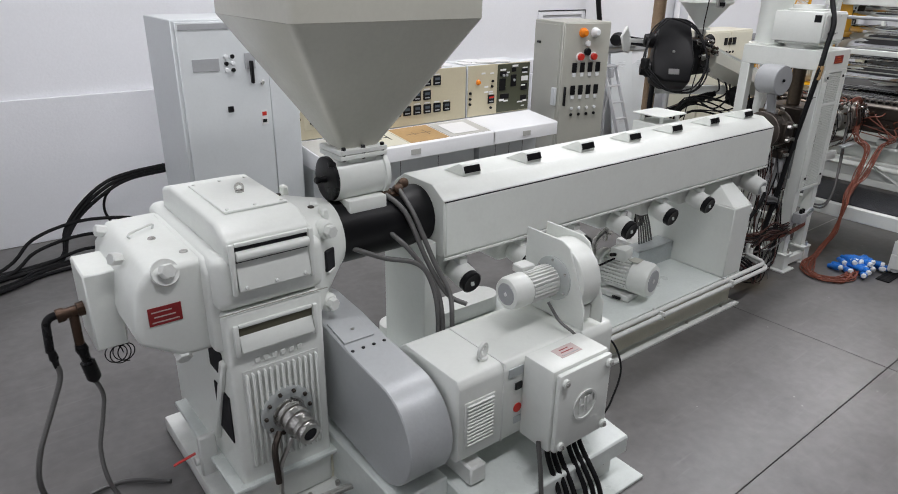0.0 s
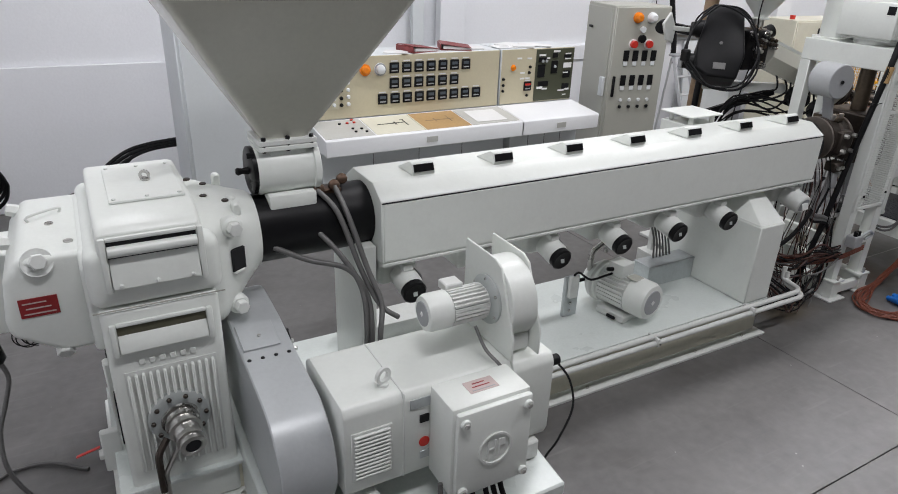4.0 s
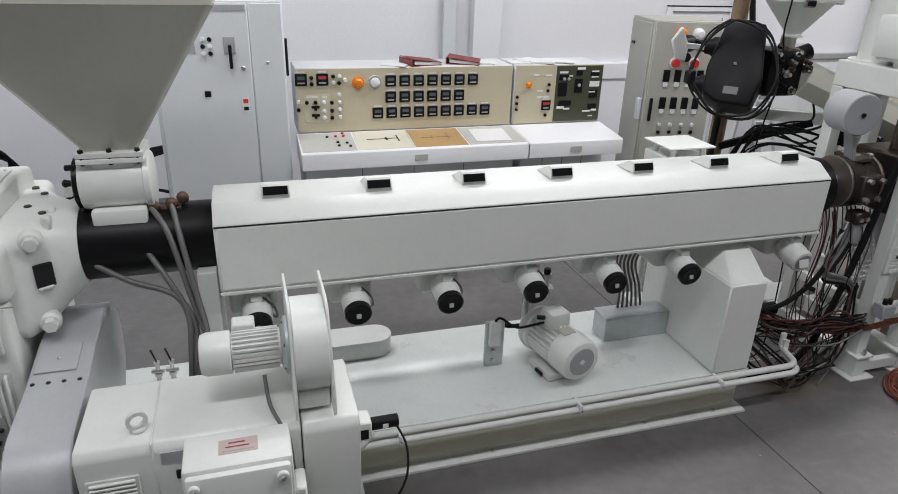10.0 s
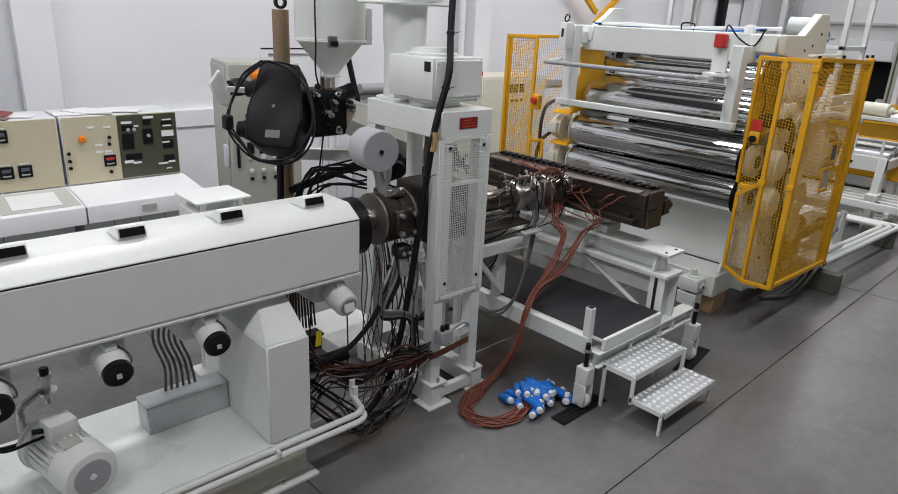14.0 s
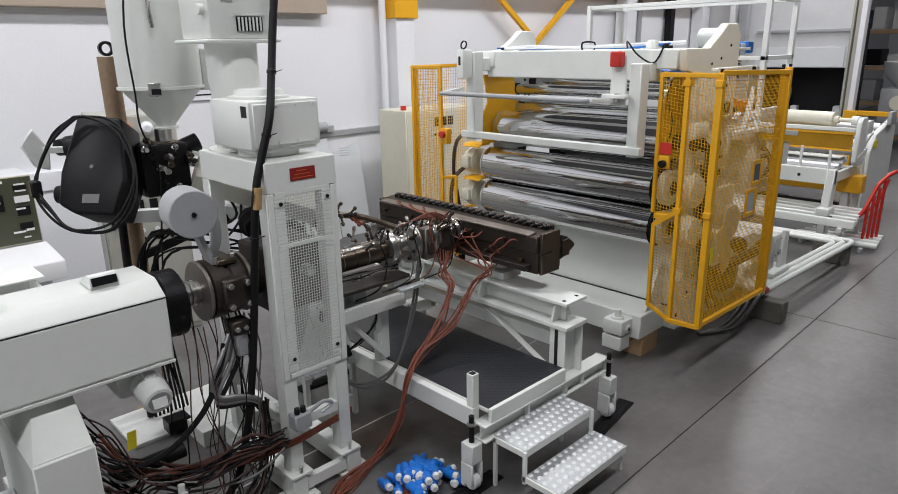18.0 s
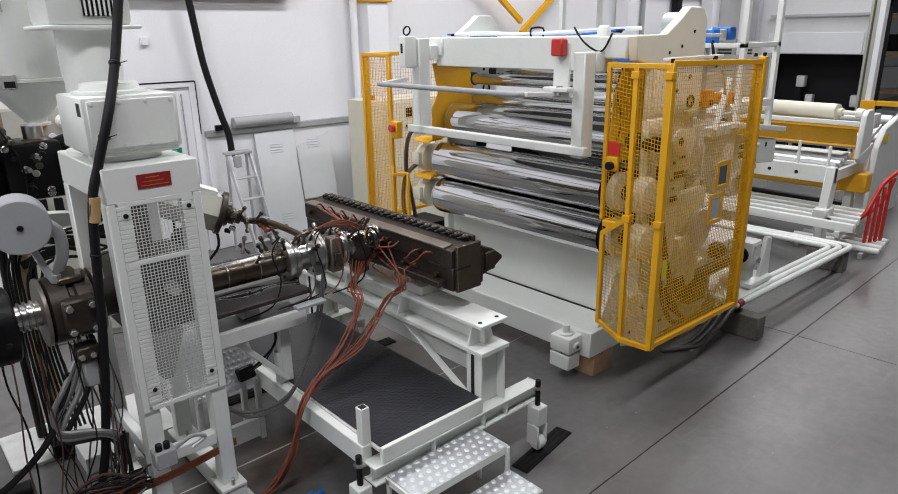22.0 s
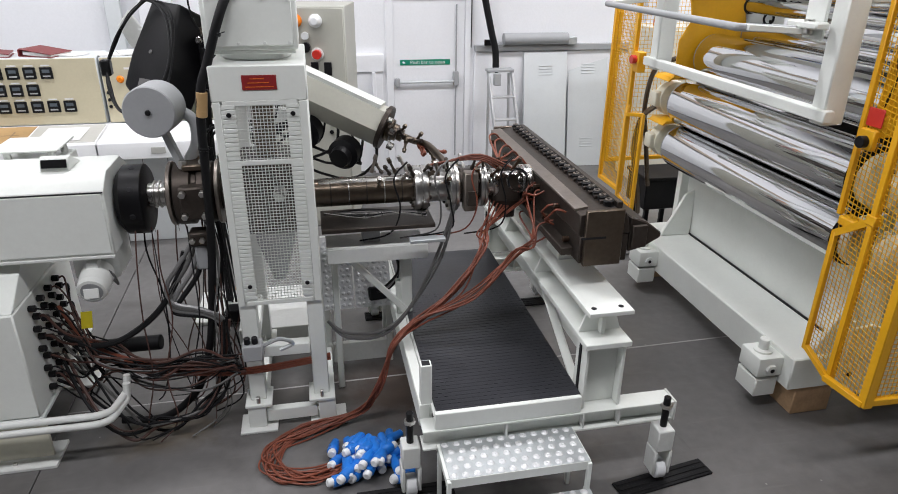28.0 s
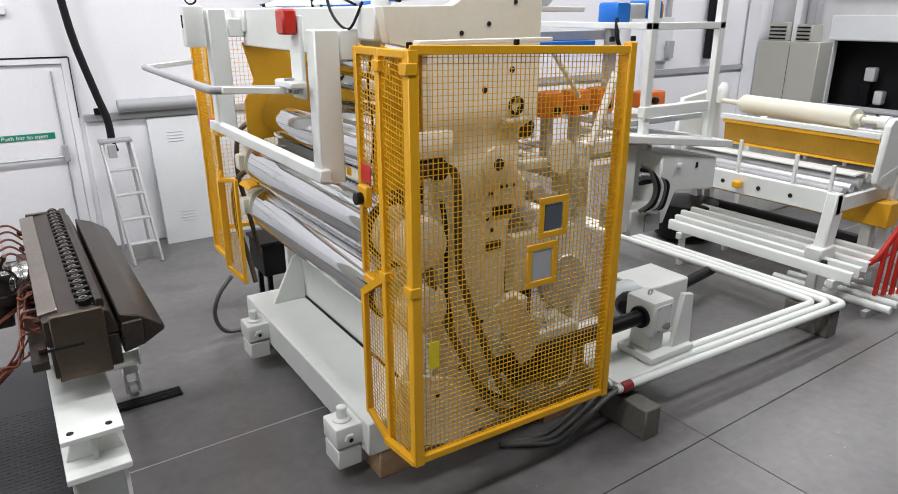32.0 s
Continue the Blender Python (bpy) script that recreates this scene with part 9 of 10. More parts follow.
es = part("stop_station", box(GX0 - 0.05, GX0 - 0.016, 2.03, 2.12, 1.70, 1.80, 0.005), M_YELLOW, g1, "yellow stop station")
part("stop_sign", box(GX0 - 0.022, GX0 - 0.016, 2.03, 2.13, 1.81, 1.90, 0.003), M_RED, es, "red square plate")
part("stop_button", cyl((GX0 - 0.05, 2.075, 1.74), (GX0 - 0.085, 2.075, 1.74), 0.03, 16), M_PLASTIC, es)
for x, y in ((GX0 + 0.01, GY0), (9.95, GY0), (10.55, GY0), (GX1, GY0)):
    part("top_bolt", cyl((x, y, ZT + 0.005), (x, y, ZT + 0.03), 0.014, 8), M_PLASTIC, g1)
part("cable", tube([(GX0 + 0.04, 2.08, 2.42), (GX0 + 0.03, 2.12, 2.25), (GX0 + 0.02, 2.06, 2.05), (GX0 + 0.02, 2.09, 1.90)], 0.006, 6), M_RUBBER, g1)

g2 = thing("machine_guard", (9.9, 4.8, 0.6), "yellow tube-framed wire mesh guard at the far end of the calender", "guard", "calender guards")
flat_frame(g2, (9.345, 4.60, 0.64), (0, 0.42, 0), (0, 0, 1.81), 0.035, 0.035)
mesh_panel(g2, (9.345, 4.62, 0.66), (0, 0.38, 0), (0, 0, 1.77))
flat_frame(g2, (9.385, 5.02, 0.80), (1.26, 0, 0), (0, 0, 1.65), 0.035, 0.035)
mesh_panel(g2, (9.385, 5.02, 0.82), (1.26, 0, 0), (0, 0, 1.61), 0.035)
part("lower_post", box(9.295, 9.325, 4.545, 4.575, 0.60, 1.335, 0.004), M_YELLOW, g2)
part("lower_post", box(9.395, 9.425, 4.44, 4.47, 0.47, 1.345, 0.004), M_YELLOW, g2)
part("lower_rail", beam((9.41, 4.455, 0.485), (9.31, 4.56, 0.61), 0.03, 0.03), M_YELLOW, g2)
part("lower_rail", beam((9.41, 4.455, 1.34), (9.31, 4.56, 1.33), 0.03, 0.03), M_YELLOW, g2)
part("lower_rail", beam((9.31, 4.56, 1.32), (9.345, 4.61, 1.42), 0.03, 0.03), M_YELLOW, g2)
mesh_panel(g2, (9.405, 4.465, 0.51), (-0.09, 0.09, 0.10), (0, 0, 0.82))
part("stop_button", cyl((9.33, 4.55, 1.78), (9.29, 4.55, 1.78), 0.035, 16), M_RED, g2, "red stop button")
part("stop_station", box(9.33, 9.40, 4.50, 4.60, 1.68, 1.84, 0.006), M_YELLOW, g2)

# control box behind the far guard
kb = thing("side_cabinet", (11.2, 6.8, 0), "cream control cabinet with three meters by the wall", "cabinet")
part("body", box(10.50, 11.92, 6.52, 7.1, 0.0, 1.82, 0.008), M_CREAM2, kb)
for k in range(2):
    part("door", box(10.52 + 0.70 * k, 11.20 + 0.70 * k, 6.505, 6.519, 0.1, 1.79, 0.004), M_CREAM2, kb)
part("stop_button", cyl((10.62, 6.7, 1.82), (10.62, 6.7, 1.88), 0.04, 16), M_RED, kb)
for k in range(3):
    part("meter", box(11.02 + 0.13 * k, 11.12 + 0.13 * k, 6.495, 6.5045, 1.58, 1.70, 0.003), M_PLASTIC, kb)
for k in range(4):
    part("switch", cyl((11.03 + 0.1 * k, 6.505, 1.46), (11.03 + 0.1 * k, 6.485, 1.46), 0.02, 10), M_PLASTIC, kb)

# ---- floor pipes ----
fp = thing("floor_pipes", (12.5, 2.0, 0.27), "three white insulated pipes running along and across the floor", "pipe")
for k in range(3):
    o = 0.075 * k
    part("pipe", pipe_bend([(10.93, 1.80 + o, 0.30), (13.58 - o * 1.2, 1.72 + o * 1.1, 0.27), (13.50 - o * 1.2, 5.6, 0.27)], 0.03, 0.10, 14), M_WHITE, fp, "white pipe")
for k in range(3):
    part("grey_hose", tube([(10.99, 1.80 + 0.075 * k, 0.30), (10.85, 1.79 + 0.07 * k, 0.28), (10.65, 1.79 + 0.05 * k, 0.19), (10.48, 1.84 + 0.05 * k, 0.07), (10.36, 1.95 + 0.03 * k, 0.03), (10.2, 2.05, 0.03)], 0.018, 10, 6), M_GREYCABLE, fp, "grey hose")
    c_ = part("clamp", cyl((10.97, 1.80 + 0.075 * k, 0.30), (11.06, 1.80 + 0.075 * k, 0.298), 0.040, 12), M_REDPLATE if k < 2 else M_STEEL, fp, "dark red coupling")
    part("coupling_ring", cyl((10.955, 1.80 + 0.075 * k, 0.30), (10.97, 1.80 + 0.075 * k, 0.30), 0.030, 12), M_STEEL, c_)
for x, y in ((11.0, 1.60), (13.37, 1.72)):
    tagged(part("packing_block", box(x, x + 0.14, y, y + 0.40, 0.0, 0.225 if x > 12 else 0.215, 0.008), M_BLOCK), "dark oily concrete block under the floor pipes", "block", "packing blocks")

# ---- haul-off and conveyor ----
hv = thing("haul_off_line", (14.4, 3.2, 0), "white roller haul-off with off-white rubber roll and amber guard", "haul-off")
part("rubber_roll", lathe((14.69, 2.22, 1.615), (0.16, 1, -0.005), [(0, 0.028), (0.19, 0.028), (0.192, 0.05), (0.25, 0.05), (0.252, 0.100), (1.58, 0.100), (1.582, 0.05), (1.65, 0.05), (1.652, 0.028), (2.0, 0.028)], 36), M_CREAM2, hv, "off-white rubber roll")
part("amber_guard", prism([(14.66, 1.235), (14.64, 1.43), (14.655, 1.43), (14.675, 1.235)], "y", 2.19, 3.80, 0.002), M_GLASS_AMBER, hv, "amber see-through guard")
part("amber_guard_rail", box(14.625, 14.68, 2.17, 3.82, 1.431, 1.462, 0.004), M_YELLOW, hv)
part("amber_guard_rail", box(14.64, 14.69, 2.17, 3.82, 1.210, 1.234, 0.004), M_YELLOW, hv)
part("white_rail", box(14.60, 14.66, 2.17, 3.84, 1.475, 1.525, 0.005), M_WHITE, hv)
ep = part("end_plate", prism([(14.56, 1.08), (14.60, 1.60), (14.66, 1.66), (14.84, 1.66), (14.90, 1.58), (14.92, 1.02), (14.70, 1.0)], "y", 2.10, 2.16, 0.008), M_WHITE, hv, "white roll end plate")
part("clamp", box(14.86, 15.08, 2.08, 2.18, 1.42, 1.60, 0.015, 2), M_WHITE2, ep)
part("clamp_arm", beam((14.80, 2.13, 1.24), (15.25, 2.13, 1.42), 0.05, 0.05), M_WHITE, ep)
part("clamp_arm", beam((14.60, 2.12, 1.10), (15.02, 2.12, 1.20), 0.05, 0.07), M_WHITE, ep)
part("strut", box(14.96, 15.0, 2.10, 2.15, 0.90, 1.18, 0.004), M_WHITE, ep)
part("bearing", cyl((14.71, 2.165, 1.615), (14.72, 2.25, 1.615), 0.06, 20), M_WHITE, hv)
part("end_plate", prism([(14.4, 0.95), (14.5, 1.65), (15.2, 1.74), (15.25, 0.85)], "y", 4.26, 4.32, 0.008), M_WHITE, hv)
part("far_bearing", lathe((15.03, 4.14, 1.64), (0, 0, 1), [(-0.06, 0.07), (0.06, 0.07), (0.12, 0.055), (0.16, 0.03), (0.165, 0.01)], 18), M_WHITE2, hv)
for x, z, r, m in ((14.70, 1.09, 0.05, M_ALU), (14.56, 1.06, 0.045, M_ALU), (14.41, 1.03, 0.045, M_ALU), (14.27, 1.01, 0.045, M_GREYROLL), (14.64, 0.95, 0.04, M_ALU)):
    part("roller", cyl((x, 2.24, z), (x, 4.25, z), r, 20), m, hv)
part("cover_strip", box(14.46, 14.66, 2.26, 4.2, 1.13, 1.15, 0.004), M_WHITE, hv)
part("front_beam", box(14.08, 14.16, 2.18, 5.40, 0.835, 1.035, 0.006), M_WHITE, hv)
for y in (2.62, 2.95, 3.35):
    part("beam_hole", cyl((14.079, y, 0.93), (14.072, y, 0.93), 0.022, 12), M_DARK, hv)
part("side_beam", beam((14.16, 2.20, 0.93), (15.0, 2.20, 0.93), 0.05, 0.13), M_WHITE, hv)
part("side_beam", beam((14.16, 4.3, 0.93), (15.1, 4.3, 0.93), 0.05, 0.13), M_WHITE, hv)
part("dark_roll", cyl((14.95, 2.3, 0.36), (14.95, 4.2, 0.36), 0.10, 24), M_BLACK, hv, "dull black lower roll")
part("yellow_base", box(14.80, 15.0, 2.04, 4.2, 0.62, 0.86, 0.008), M_YELLOW, hv)
part("swing_arm", prism([(14.06, 1.04), (14.24, 1.0), (14.16, 0.55), (14.12, 0.0), (13.96, 0.0), (13.98, 0.55)], "y", 2.18, 2.28, 0.012), M_WHITE, hv, "white pivot leg")
part("arm_block", box(13.90, 14.16, 2.15, 2.31, 0.42, 0.55, 0.012), M_WHITE, hv)
part("arm_wheel", cyl((13.93, 2.145, 0.40), (13.93, 2.11, 0.40), 0.06, 20), M_RUBBER, hv)
part("rear_leg", box(14.085, 14.155, 5.25, 5.33, 0.0, 0.834, 0.008), M_WHITE, hv)
for y in (2.2, 4.2):
    part("rear_leg", box(14.86, 14.96, y, y + 0.1, 0.0, 0.619, 0.008), M_WHITE2, hv)
    part("upright", box(14.98, 15.08, y - 0.09, y - 0.01, 0.0, 1.0, 0.008), M_WHITE, hv)
for k in range(5):
    x = 13.76 + 0.20 * k
    y1 = (3.72, 3.80, 3.88, 3.90, 3.92)[k]
    part("floor_rail", prism([(x, 0.37), (x, 0.462), (x + 0.014, 0.47), (x + 0.05, 0.47), (x + 0.05, 0.455), (x + 0.014, 0.455), (x + 0.014, 0.37)], "y", 1.80 + 0.03 * k, y1, 0.002), M_WHITE, hv, "white angle rail of the sheet table")
for y0 in (1.95, 3.55):
    part("floor_cross_rail", beam((13.72, y0, 0.335), (14.68, y0 + 0.02, 0.335), 0.06, 0.068), M_WHITE2, hv)
for x, y in ((13.80, 1.955), (14.6, 1.965), (13.80, 3.555), (14.6, 3.565)):
    part("floor_foot", box(x - 0.03, x + 0.03, y - 0.025, y + 0.025, 0.0, 0.30, 0.004), M_WHITE2, hv)
for k in range(4):
    part("floor_tube", cyl((14.10 + 0.17 * k, 2.66 - 0.05 * k, 0.10), (14.16 + 0.17 * k, 1.60 + 0.02 * k, 0.10), 0.036, 14), M_WHITE, hv, "white tube lying on packing strips")
for y in (1.74, 2.46):
    part("packing_strip", box(14.04, 14.72, y, y + 0.05, 0.0, 0.065, 0.004), M_GREYROLL, hv)
for y, h_ in ((3.21, 0.33), (2.62, 0.28), (2.27, 0.24)):
    part("small_post", box(14.10, 14.13, y, y + 0.03, 1.036, 1.036 + h_, 0.003), M_WHITE, hv)
part("yellow_lever", box(14.0, 14.078, 3.12, 3.20, 0.90, 0.97, 0.01), M_YELLOW, hv)
part("black_tub", lathe((14.62, 4.15, 0.03), (0, 0, 1), [(0, 0.30), (0.02, 0.34), (0.42, 0.36), (0.43, 0.33)], 28), M_BLACK, hv, "black tub below the rollers")

# side of the winder further down the line
wd = thing("winder", (16.4, 2.3, 0), "white winder side frame with clamps beyond the haul-off", "winder")
part("side_plate", prism([(15.75, 0.0), (15.80, 1.05), (16.0, 1.30), (16.75, 1.46), (17.0, 1.36), (17.1, 0.0)], "y", 2.25, 2.33, 0.01), M_WHITE2, wd)
part("side_plate", prism([(15.75, 0.0), (15.80, 1.05), (16.0, 1.30), (16.75, 1.46), (17.0, 1.36), (17.1, 0.0)], "y", 4.2, 4.28, 0.01), M_WHITE2, wd)
part("bearing_block", box(16.45, 16.72, 2.19, 2.249, 1.40, 1.60, 0.015, 2), M_GREYROLL, wd)
part("tag", box(15.95, 16.1, 2.238, 2.249, 1.10, 1.22, 0.004), M_TAG, wd)
for x, z in ((16.0, 1.15), (16.5, 1.35), (16.9, 0.9)):
    part("roller", cyl((x, 2.331, z), (x, 4.199, z), 0.07, 20), M_ALU, wd)
for z in (0.55, 0.85, 1.1):
    part("cross_bar", box(17.12, 17.2, 2.3, 4.2, z, z + 0.06, 0.004), M_WHITE, wd)
    part("cross_foot", box(17.12, 17.2, 2.3, 2.36, 0.0, z, 0.004), M_WHITE2, wd)

# railed bridge in front of the haul-off
rb = thing("railed_bridge", (11.8, 3.3, 0), "white steel bridge with square-tube railings across the line", "bridge")
part("deck", box(11.30, 12.16, 2.30, 4.23, 1.86, 1.90, 0.004), M_GALV, rb)
part("deck_beam", box(11.40, 12.05, 2.18, 2.24, 1.93, 2.0, 0.006), M_WHITE, rb)
part("deck_beam", box(11.40, 12.05, 4.235, 4.30, 1.84, 2.0, 0.006), M_WHITE, rb)
part("top_plate", prism([(11.16, 1.86), (11.16, 1.81), (12.24, 1.67), (12.24, 1.72)], "y", 2.08, 2.60, 0.006), M_WHITE, rb, "white sloped plate")
part("side_box", prism([(11.55, 1.70), (12.14, 1.61), (12.14, 1.38), (11.72, 1.42), (11.62, 1.20), (11.54, 1.26)], "y", 2.12, 2.55, 0.012), M_WHITE, rb, "white side housing")
part("box_port", box(11.90, 11.925, 2.116, 2.1195, 1.56, 1.60, 0.001), M_DARK, rb)
part("knob", cyl((11.72, 2.12, 1.60), (11.72, 2.09, 1.60), 0.02, 12), M_WHITEPLASTIC, rb)
part("low_box", box(11.29, 11.58, 2.12, 2.40, 1.17, 1.35, 0.012), M_WHITE2, rb)
part("low_box_frame", box(11.42, 11.57, 2.105, 2.119, 1.18, 1.30, 0.004), M_GREYROLL, rb)
part("hanger", box(11.22, 11.32, 2.14, 2.26, 1.20, 1.78, 0.006), M_WHITE, rb)
for k in range(5):
    part("cable", tube([(11.30, 2.08, 1.66 - 0.03 * k), (11.36 + 0.03 * k, 2.06, 1.62 - 0.02 * k), (11.42 + 0.03 * k, 2.05, 1.50), (11.40 + 0.03 * k, 2.06, 1.40 - 0.01 * k), (11.34 + 0.04 * k, 2.10, 1.34)], 0.014, 8, 6), (M_GREYCABLE, M_RUBBER, M_WHITEPLASTIC)[k % 3], rb)
for y in (2.22, 4.26):
    for x in (11.45, 12.12):
        part("rail_post", box(x - 0.03, x + 0.03, y - 0.024, y + 0.024, 1.90 if y > 3 else 1.72, 3.03, 0.004), M_WHITE, rb)
    for z in (3.05, 2.49):
        part("hand_rail", box(11.42, 12.15, y - 0.024, y + 0.024, z - 0.022, z + 0.022, 0.004), M_WHITE, rb)
for x in (11.45, 12.12):
    for z in ((3.05, 2.49) if x < 12 else (3.05,)):
        part("hand_rail", box(x - 0.024, x + 0.024, 2.246, 4.234, z - 0.02, z + 0.02, 0.004), M_WHITE, rb)
for x in (11.42, 12.06):
    part("leg", box(x, x + 0.09, 4.10, 4.19, 0.0, 1.858, 0.006), M_WHITE, rb)
part("leg", box(10.99, 11.07, 2.30, 2.38, 0.0, 1.83, 0.006), M_WHITE, rb)
part("leg_head", box(11.0, 11.3, 2.29, 2.39, 1.78, 1.83, 0.004), M_WHITE, rb)
part("link_bar", beam((11.05, 2.12, 2.24), (10.88, 2.12, 1.82), 0.05, 0.025), M_WHITE, rb, "white slanted link bar")
part("link_foot", box(10.84, 11.2, 2.12, 2.2, 1.76, 1.84, 0.006), M_WHITE2, rb)
for k, x in enumerate((10.84, 11.07, 11.29, 11.74)):
    q = thing("trim_cutter", (x, 2.5, 1.9), "orange trim cutter block on a grey holder behind the calender", "cutter", "trim cutters")
    w_ = 0.075 if k < 3 else 0.13
    part("block", box(x - w_, x + w_, 2.40, 2.54, 1.95, 2.11 if k < 3 else 2.06, 0.02, 2), M_ORANGE, q)
    part("holder", box(x - 0.03, x + 0.03, 2.44, 2.50, 1.70, 1.949, 0.006), M_GREYROLL, q)
    part("knob", cyl((x, 2.40, 2.0), (x, 2.37, 2.0), 0.025, 12), M_PLASTIC, q)
tr = thing("cutter_beam", (11.0, 3.0, 0), "cream cross frame carrying the trim cutters", "frame")
for y in (2.46, 4.25):
    part("post", box(10.98, 11.08, y, y + 0.1, 0.0, 1.68, 0.008), M_CREAM2, tr)
part("cross_beam", box(10.62, 11.80, 2.42, 2.56, 1.64, 1.699, 0.008), M_CREAM2, tr)
part("cross_beam", box(10.98, 11.08, 2.57, 4.24, 1.52, 1.63, 0.008), M_CREAM2, tr)
part("round_plate", cyl((10.86, 2.36, 1.72), (10.86, 2.33, 1.72), 0.11, 28), M_CREAM2, tr)
for k in range(6):
    part("slat", box(10.45 + 0.10 * k, 10.52 + 0.10 * k, 2.58, 4.1, 1.735, 1.75, 0.003), M_GREYROLL, tr)
bl2 = thing("blue_hoist_motor", (11.5, 2.6, 2.55), "blue painted motor unit above the line", "motor")
part("body", box(11.43, 11.56, 2.5, 2.68, 2.50, 2.635, 0.02, 2), M_BLUE, bl2)
part("body", box(11.74, 11.87, 2.5, 2.70, 2.53, 2.65, 0.02, 2), M_BLUE, bl2)
part("link", box(11.56, 11.74, 2.53, 2.66, 2.53, 2.63, 0.01), M_WHITE, bl2)
part("cap", box(11.87, 11.93, 2.54, 2.68, 2.53, 2.63, 0.01), M_YELLOW, bl2)
part("holder", box(11.45, 11.52, 2.57, 2.63, 1.905, 2.50, 0.006), M_GREYROLL, bl2)
part("tray", box(10.55, 11.30, 2.55, 2.95, 2.36, 2.40, 0.004), M_BLUE, bl2)
part("tray_frame", box(10.50, 11.60, 2.62, 2.70, 2.40, 2.46, 0.004), M_GREYROLL, bl2)
part("cable", tube([(11.45, 2.52, 2.55), (11.42, 2.48, 2.42), (11.48, 2.47, 2.30)], 0.014, 8), M_RUBBER, bl2)

rr_ = thing("red_barrier", (14.4, 1.8, 0.13), "red steel stair rail with bent top leaning on the white tubes", "barrier")
TOP = ((14.25, 2.03, 0.34), (14.27, 1.93, 0.40), (14.29, 1.85, 0.50), (14.40, 1.80, 0.70), (14.47, 1.77, 0.83), (14.60, 1.70, 0.95), (14.72, 1.65, 0.99))
part("top_rail", tube(list(TOP), 0.026, 10, 6), M_RED, rr_, "bent red top rail")
part("lower_rail", tube([(14.28, 1.87, 0.45), (14.40, 1.79, 0.54), (14.52, 1.73, 0.68), (14.62, 1.69, 0.90)], 0.016, 8, 6), M_RED, rr_)
for (x, y, z), top in (((14.31, 1.815, 0.137), 0.60), ((14.38, 1.775, 0.137), 0.70), ((14.46, 1.745, 0.137), 0.80), ((14.54, 1.715, 0.137), 0.89)):
    part("slat", beam((x, y, z), (x + 0.025, y, top), 0.026, 0.034), M_RED, rr_)
part("foot", box(14.235, 14.275, 2.0, 2.06, 0.30, 0.345, 0.004), M_RED, rr_)

# ---- far end of the hall ----
structure("column", box(11.05, 11.40, 7.30, 7.58, 0.0, HZ, 0.008), M_WALL, "white painted steel column", "column")
structure("column_cap", box(11.0, 11.45, 7.26, 7.58, 3.06, 3.6, 0.008), M_YELLOW, "yellow column bracket", "bracket")
structure("column_pipe", cyl((10.92, 7.45, 0), (10.92, 7.45, HZ), 0.05, 14), M_WALL, "white wall pipe", "pipe")
b = beam((13.2, 7.4, 3.55), (14.25, 7.4, 2.80), 0.07, 0.09)
beam((15.6, 7.4, 3.6), (14.25, 7.4, 2.62), 0.07, 0.09, bm=b)
structure("crane_brace", b, M_YELLOW, "yellow diagonal roof braces", "brace")
structure("crane_beam", box(10.0, 24.0, 7.2, 7.4, 3.62, 3.9, 0.01), M_YELLOW, "yellow crane runway beam", "beam")
for x in (17.2, 20.5):
    structure("column", box(x, x + 0.35, 7.3, 7.58, 0.0, HZ, 0.008), M_WALL, "white painted steel column", "column")
structure("trim", box(12.2, 23.0, 7.55, 7.584, 1.50, 1.60, 0.004), M_GREYROLL, "dark cable trunking along the far wall", "trunking")
structure("trim", box(PX - 0.06, PX - 0.001, 4.0, 6.13, 2.83, 2.89, 0.004), M_GREYROLL, "grey rail over the opening", "rail")
structure("roller_shutter", box(PX - 0.03, PX - 0.002, 4.25, 6.13, 2.10, 2.52, 0.004), M_CABINET, "pale grey sheet shutter above the dark opening", "shutter")
structure("shutter_frame", box(PX - 0.10, PX - 0.002, 4.02, 4.185, 0.0, HZ - 0.01, 0.008), M_GREYCAB, "olive grey frame beside the opening", "frame")
structure("shutter_edge", box(PX - 0.13, PX - 0.101, 4.10, 4.13, 0.0, HZ - 0.01, 0.004), M_OLIVEGAP, "thin dark edge strip", "strip")
structure("column", box(PX - 0.15, PX + 0.05, 3.91, 4.015, 0.0, HZ - 0.01, 0.008), M_WALL, "white steel column with yellow base", "column")
structure("column_base", box(PX - 0.22, PX - 0.151, 3.80, 4.06, 0.0, 1.22, 0.01), M_YELLOW, "yellow column crash guard", "guard")
structure("barrier_rail", box(PX - 0.20, PX - 0.10, 1.6, 3.799, 1.12, 1.22, 0.01), M_YELLOW, "yellow barrier rail across the aisle", "rail")
structure("column", box(19.24, 19.44, 7.44, 7.583, 1.75, HZ, 0.008), M_BLACK, "dark steel strip on the far wall", "column")
fc = thing("far_grey_cabinet", (20.5, 6.65, 0), "tall plain grey cabinet with vents beside the dark opening", "cabinet")
part("body", box(20.45, 20.89, 6.05, 7.26, 0.0, 2.06, 0.01), M_GREYCAB, fc)
part("door_gap", box(20.4465, 20.4495, 6.60, 6.608, 0.1, 2.0, 0), M_DARK, fc)
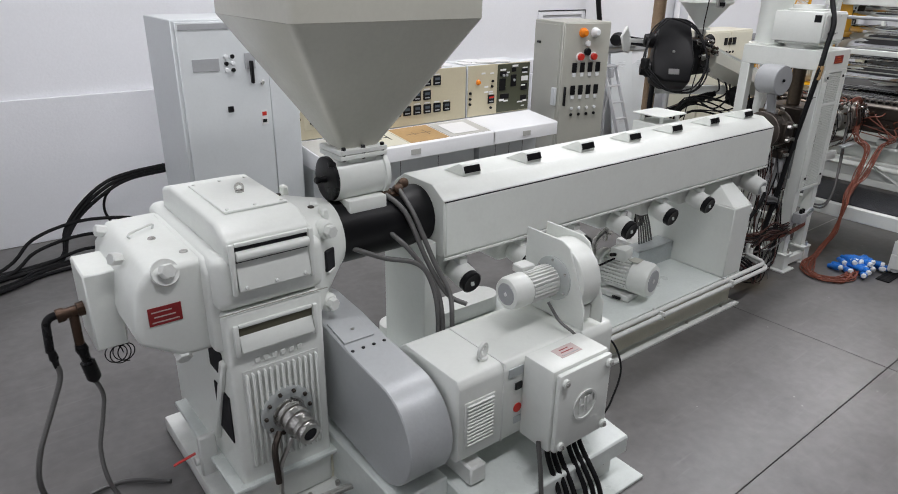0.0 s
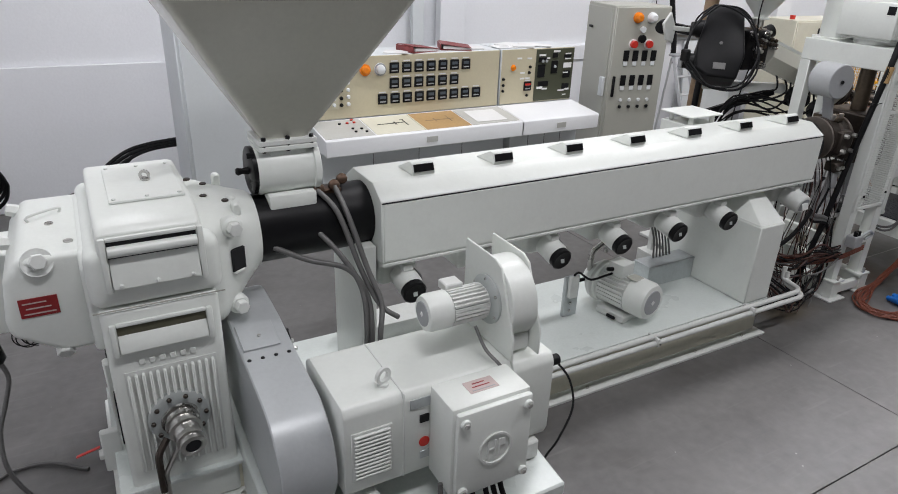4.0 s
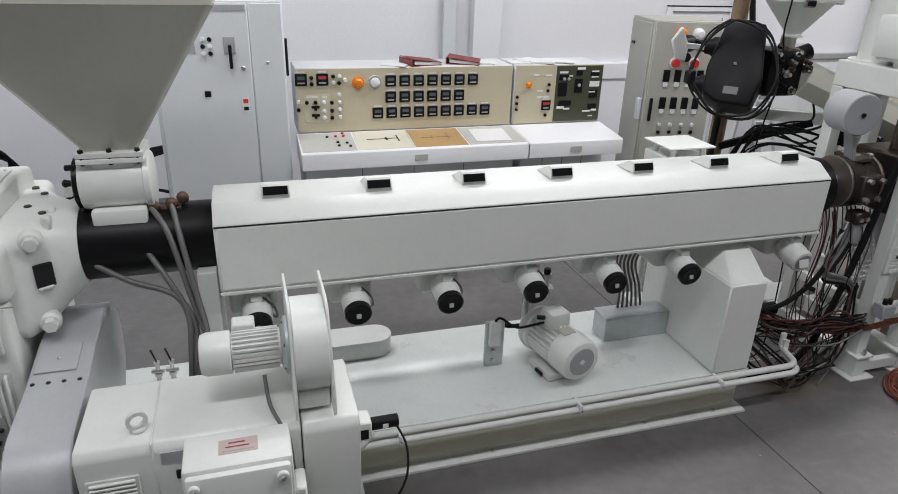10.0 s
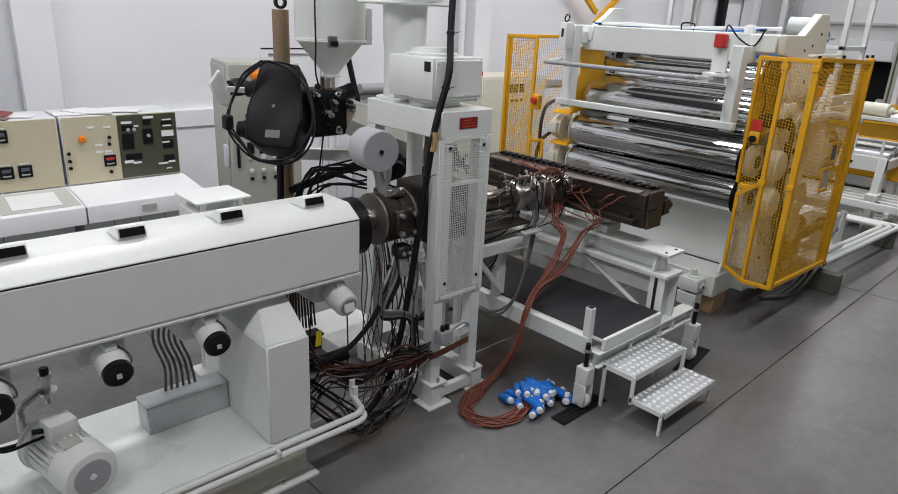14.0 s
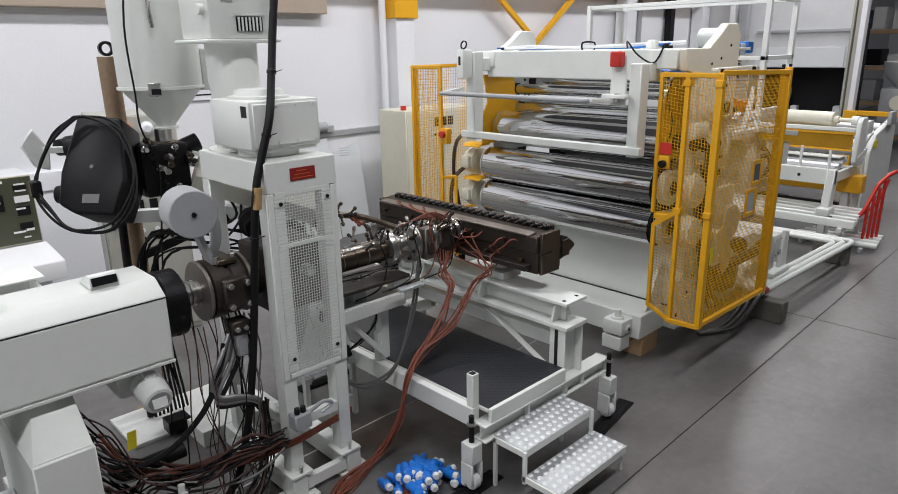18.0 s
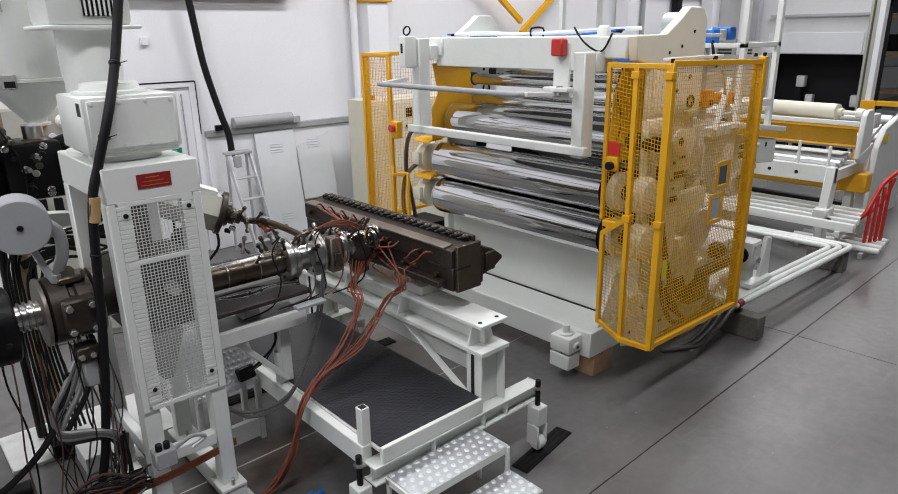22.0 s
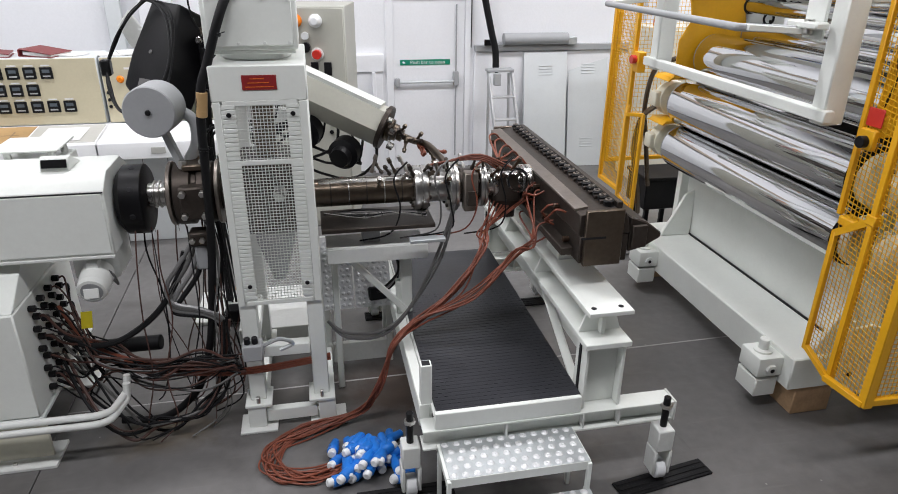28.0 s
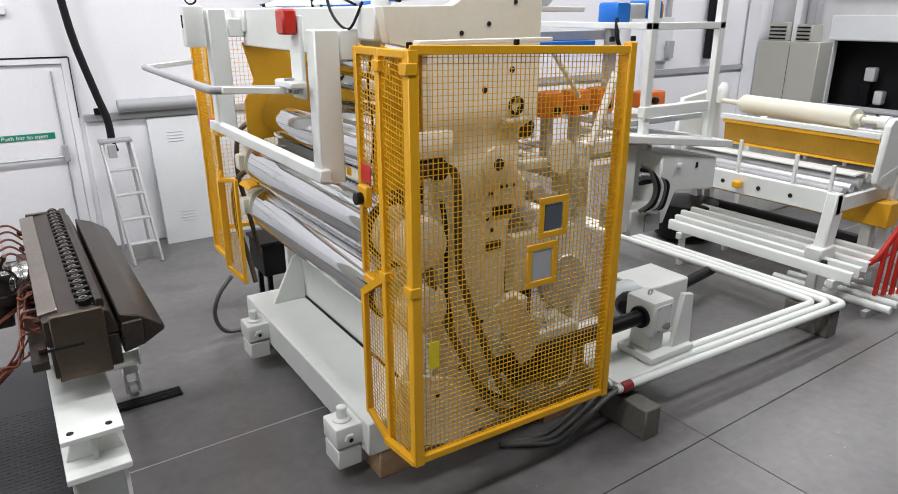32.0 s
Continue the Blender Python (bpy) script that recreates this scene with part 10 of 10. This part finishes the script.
for y0, y1, z1 in ((6.72, 7.10, 2.40), (6.26, 6.56, 2.36)):
    vb_ = part("vent", box(20.5, 20.85, y0, y1, 2.061, z1, 0.01), M_GREYCAB, fc)
    for k in range(4):
        part("vent_slat", box(20.485, 20.4995, y0 + 0.03, y1 - 0.03, 2.09 + 0.068 * k, 2.12 + 0.068 * k, 0.002), M_BLACK, vb_)
part("duct", box(20.6, 20.8, 6.58, 6.70, 2.061, 5.5, 0.01), M_WALL, fc)
part("duct", box(20.6, 20.8, 6.30, 6.44, 2.361, 5.5, 0.01), M_GREYROLL, fc)
hc2 = thing("hanging_cable", (20.6, 7.4, 1.6), "thin black cable hanging down the far wall", "cable")
part("cable", tube([(20.7, 7.42, 5.5), (20.65, 7.42, 3.5), (20.75, 7.42, 2.2), (20.6, 7.42, 1.62)], 0.035, 8), M_RUBBER, hc2)
pb = thing("wall_switch_board", (17.9, 7.5, 1.6), "grey wall switch board with conduit", "switch board")
part("board", box(17.75, 18.25, 7.52, 7.62, 1.75, 2.5, 0.01), M_CABINET, pb)
part("switch", box(18.05, 18.22, 7.44, 7.519, 1.8, 2.1, 0.01), M_GREYROLL, pb)
part("conduit", cyl((18.15, 7.58, 2.5), (18.15, 7.58, 5.0), 0.05, 12), M_GREYROLL, pb)
for k, (y, z0, z1, w_) in enumerate(((5.56, 0.0, 1.62, 0.13), (5.34, 0.0, 1.22, 0.11), (4.42, 0.0, 1.25, 0.14))):
    q = thing("stored_container", (PX + 0.5, y, 0), "dark stand with a white plastic container on it", "container", "stored containers")
    part("stand", box(PX + 0.42, PX + 0.58, y - 0.08, y + 0.08, 0.021, z1 - 0.25, 0.01), M_BLACK, q)
    part("bottle", box(PX + 0.42, PX + 0.60, y - w_, y + w_ * 0.4, z1 - 0.249, z1, 0.03, 2), M_WHITEPLASTIC, q)
wk = thing("work_bench", (PX - 0.5, 5.1, 0), "low white bench with boxes before the dark opening", "bench")
part("top", box(PX - 0.7, PX - 0.25, 4.3, 5.9, 0.96, 1.0, 0.005), M_GREYROLL, wk)
for y in (4.35, 5.1, 5.82):
    part("leg", box(PX - 0.68, PX - 0.62, y, y + 0.06, 0.0, 0.96, 0.004), M_GREYROLL, wk)
for k in range(4):
    part("drawer", box(PX - 0.66, PX - 0.30, 4.42 + 0.36 * k, 4.74 + 0.36 * k, 0.66, 0.955, 0.01), M_WHITEPLASTIC if k % 2 == 0 else M_CABINET, wk)

random.seed(77)
def rack(x0, x1, y0, y1):
    d = thing("pallet_rack", ((x0 + x1) / 2, (y0 + y1) / 2, 0), "tall storage rack with tan beams and mixed dark and white boxes", "rack", "pallet racks")
    for x in (x0, x1):
        for y in (y0, y1):
            part("upright", box(x - 0.05, x + 0.05, y - 0.05, y + 0.05, 0, 4.6, 0.005), M_GREYROLL, d)
    for z in (0.15, 1.0, 1.9, 2.8, 3.7):
        for y in (y0, y1):
            part("beam", box(x0 + 0.051, x1 - 0.051, y - 0.03, y + 0.03, z, z + 0.1, 0.004), M_PALEWOOD, d)
        for x in (x0, x1):
            part("beam", box(x - 0.03, x + 0.03, y0 + 0.051, y1 - 0.051, z, z + 0.1, 0.004), M_PALEWOOD, d)
        part("shelf", box(x0 + 0.05, x1 - 0.05, y0, y1, z + 0.101, z + 0.12, 0.003), M_GALV, d)
        y = y0 + 0.1
        while y < y1 - 0.3:
            w_ = random.uniform(0.25, 0.55)
            h_ = random.uniform(0.25, 0.6)
            part("carton", box(x0 + 0.12, x1 - 0.15, y, y + w_, z + 0.121, z + 0.121 + h_, 0.015), random.choice((M_PAPER, M_GREYROLL, M_BLACK, M_WHITEPLASTIC, M_BLACK, M_CABINET, M_BLUE, M_BLACK)), d)
            y += w_ + random.uniform(0.03, 0.2)


rack(25.0, 26.0, 2.2, 5.6)
rack(28.5, 29.5, 1.0, 4.6)
mc = thing("far_machine", (22.6, 3.35, 0), "grey hopper machine standing in the aisle beyond the partition", "machine")
part("hopper", lathe((22.6, 3.40, 1.62), (0, 0, 1), [(0, 0.22), (0.3, 0.48), (0.55, 0.50), (0.56, 0.46)], 28), M_GREYROLL, mc)
part("body", box(22.2, 23.0, 2.98, 3.80, 0.85, 1.60, 0.03, 2), M_GREYROLL, mc)
part("wheel", cyl((22.19, 3.42, 1.3), (22.12, 3.42, 1.3), 0.16, 24), M_CREAM2, mc)
for x in (22.25, 22.88):
    for y in (3.0, 3.70):
        part("leg", box(x, x + 0.08, y, y + 0.08, 0.0, 0.85, 0.006), M_BLACK, mc)
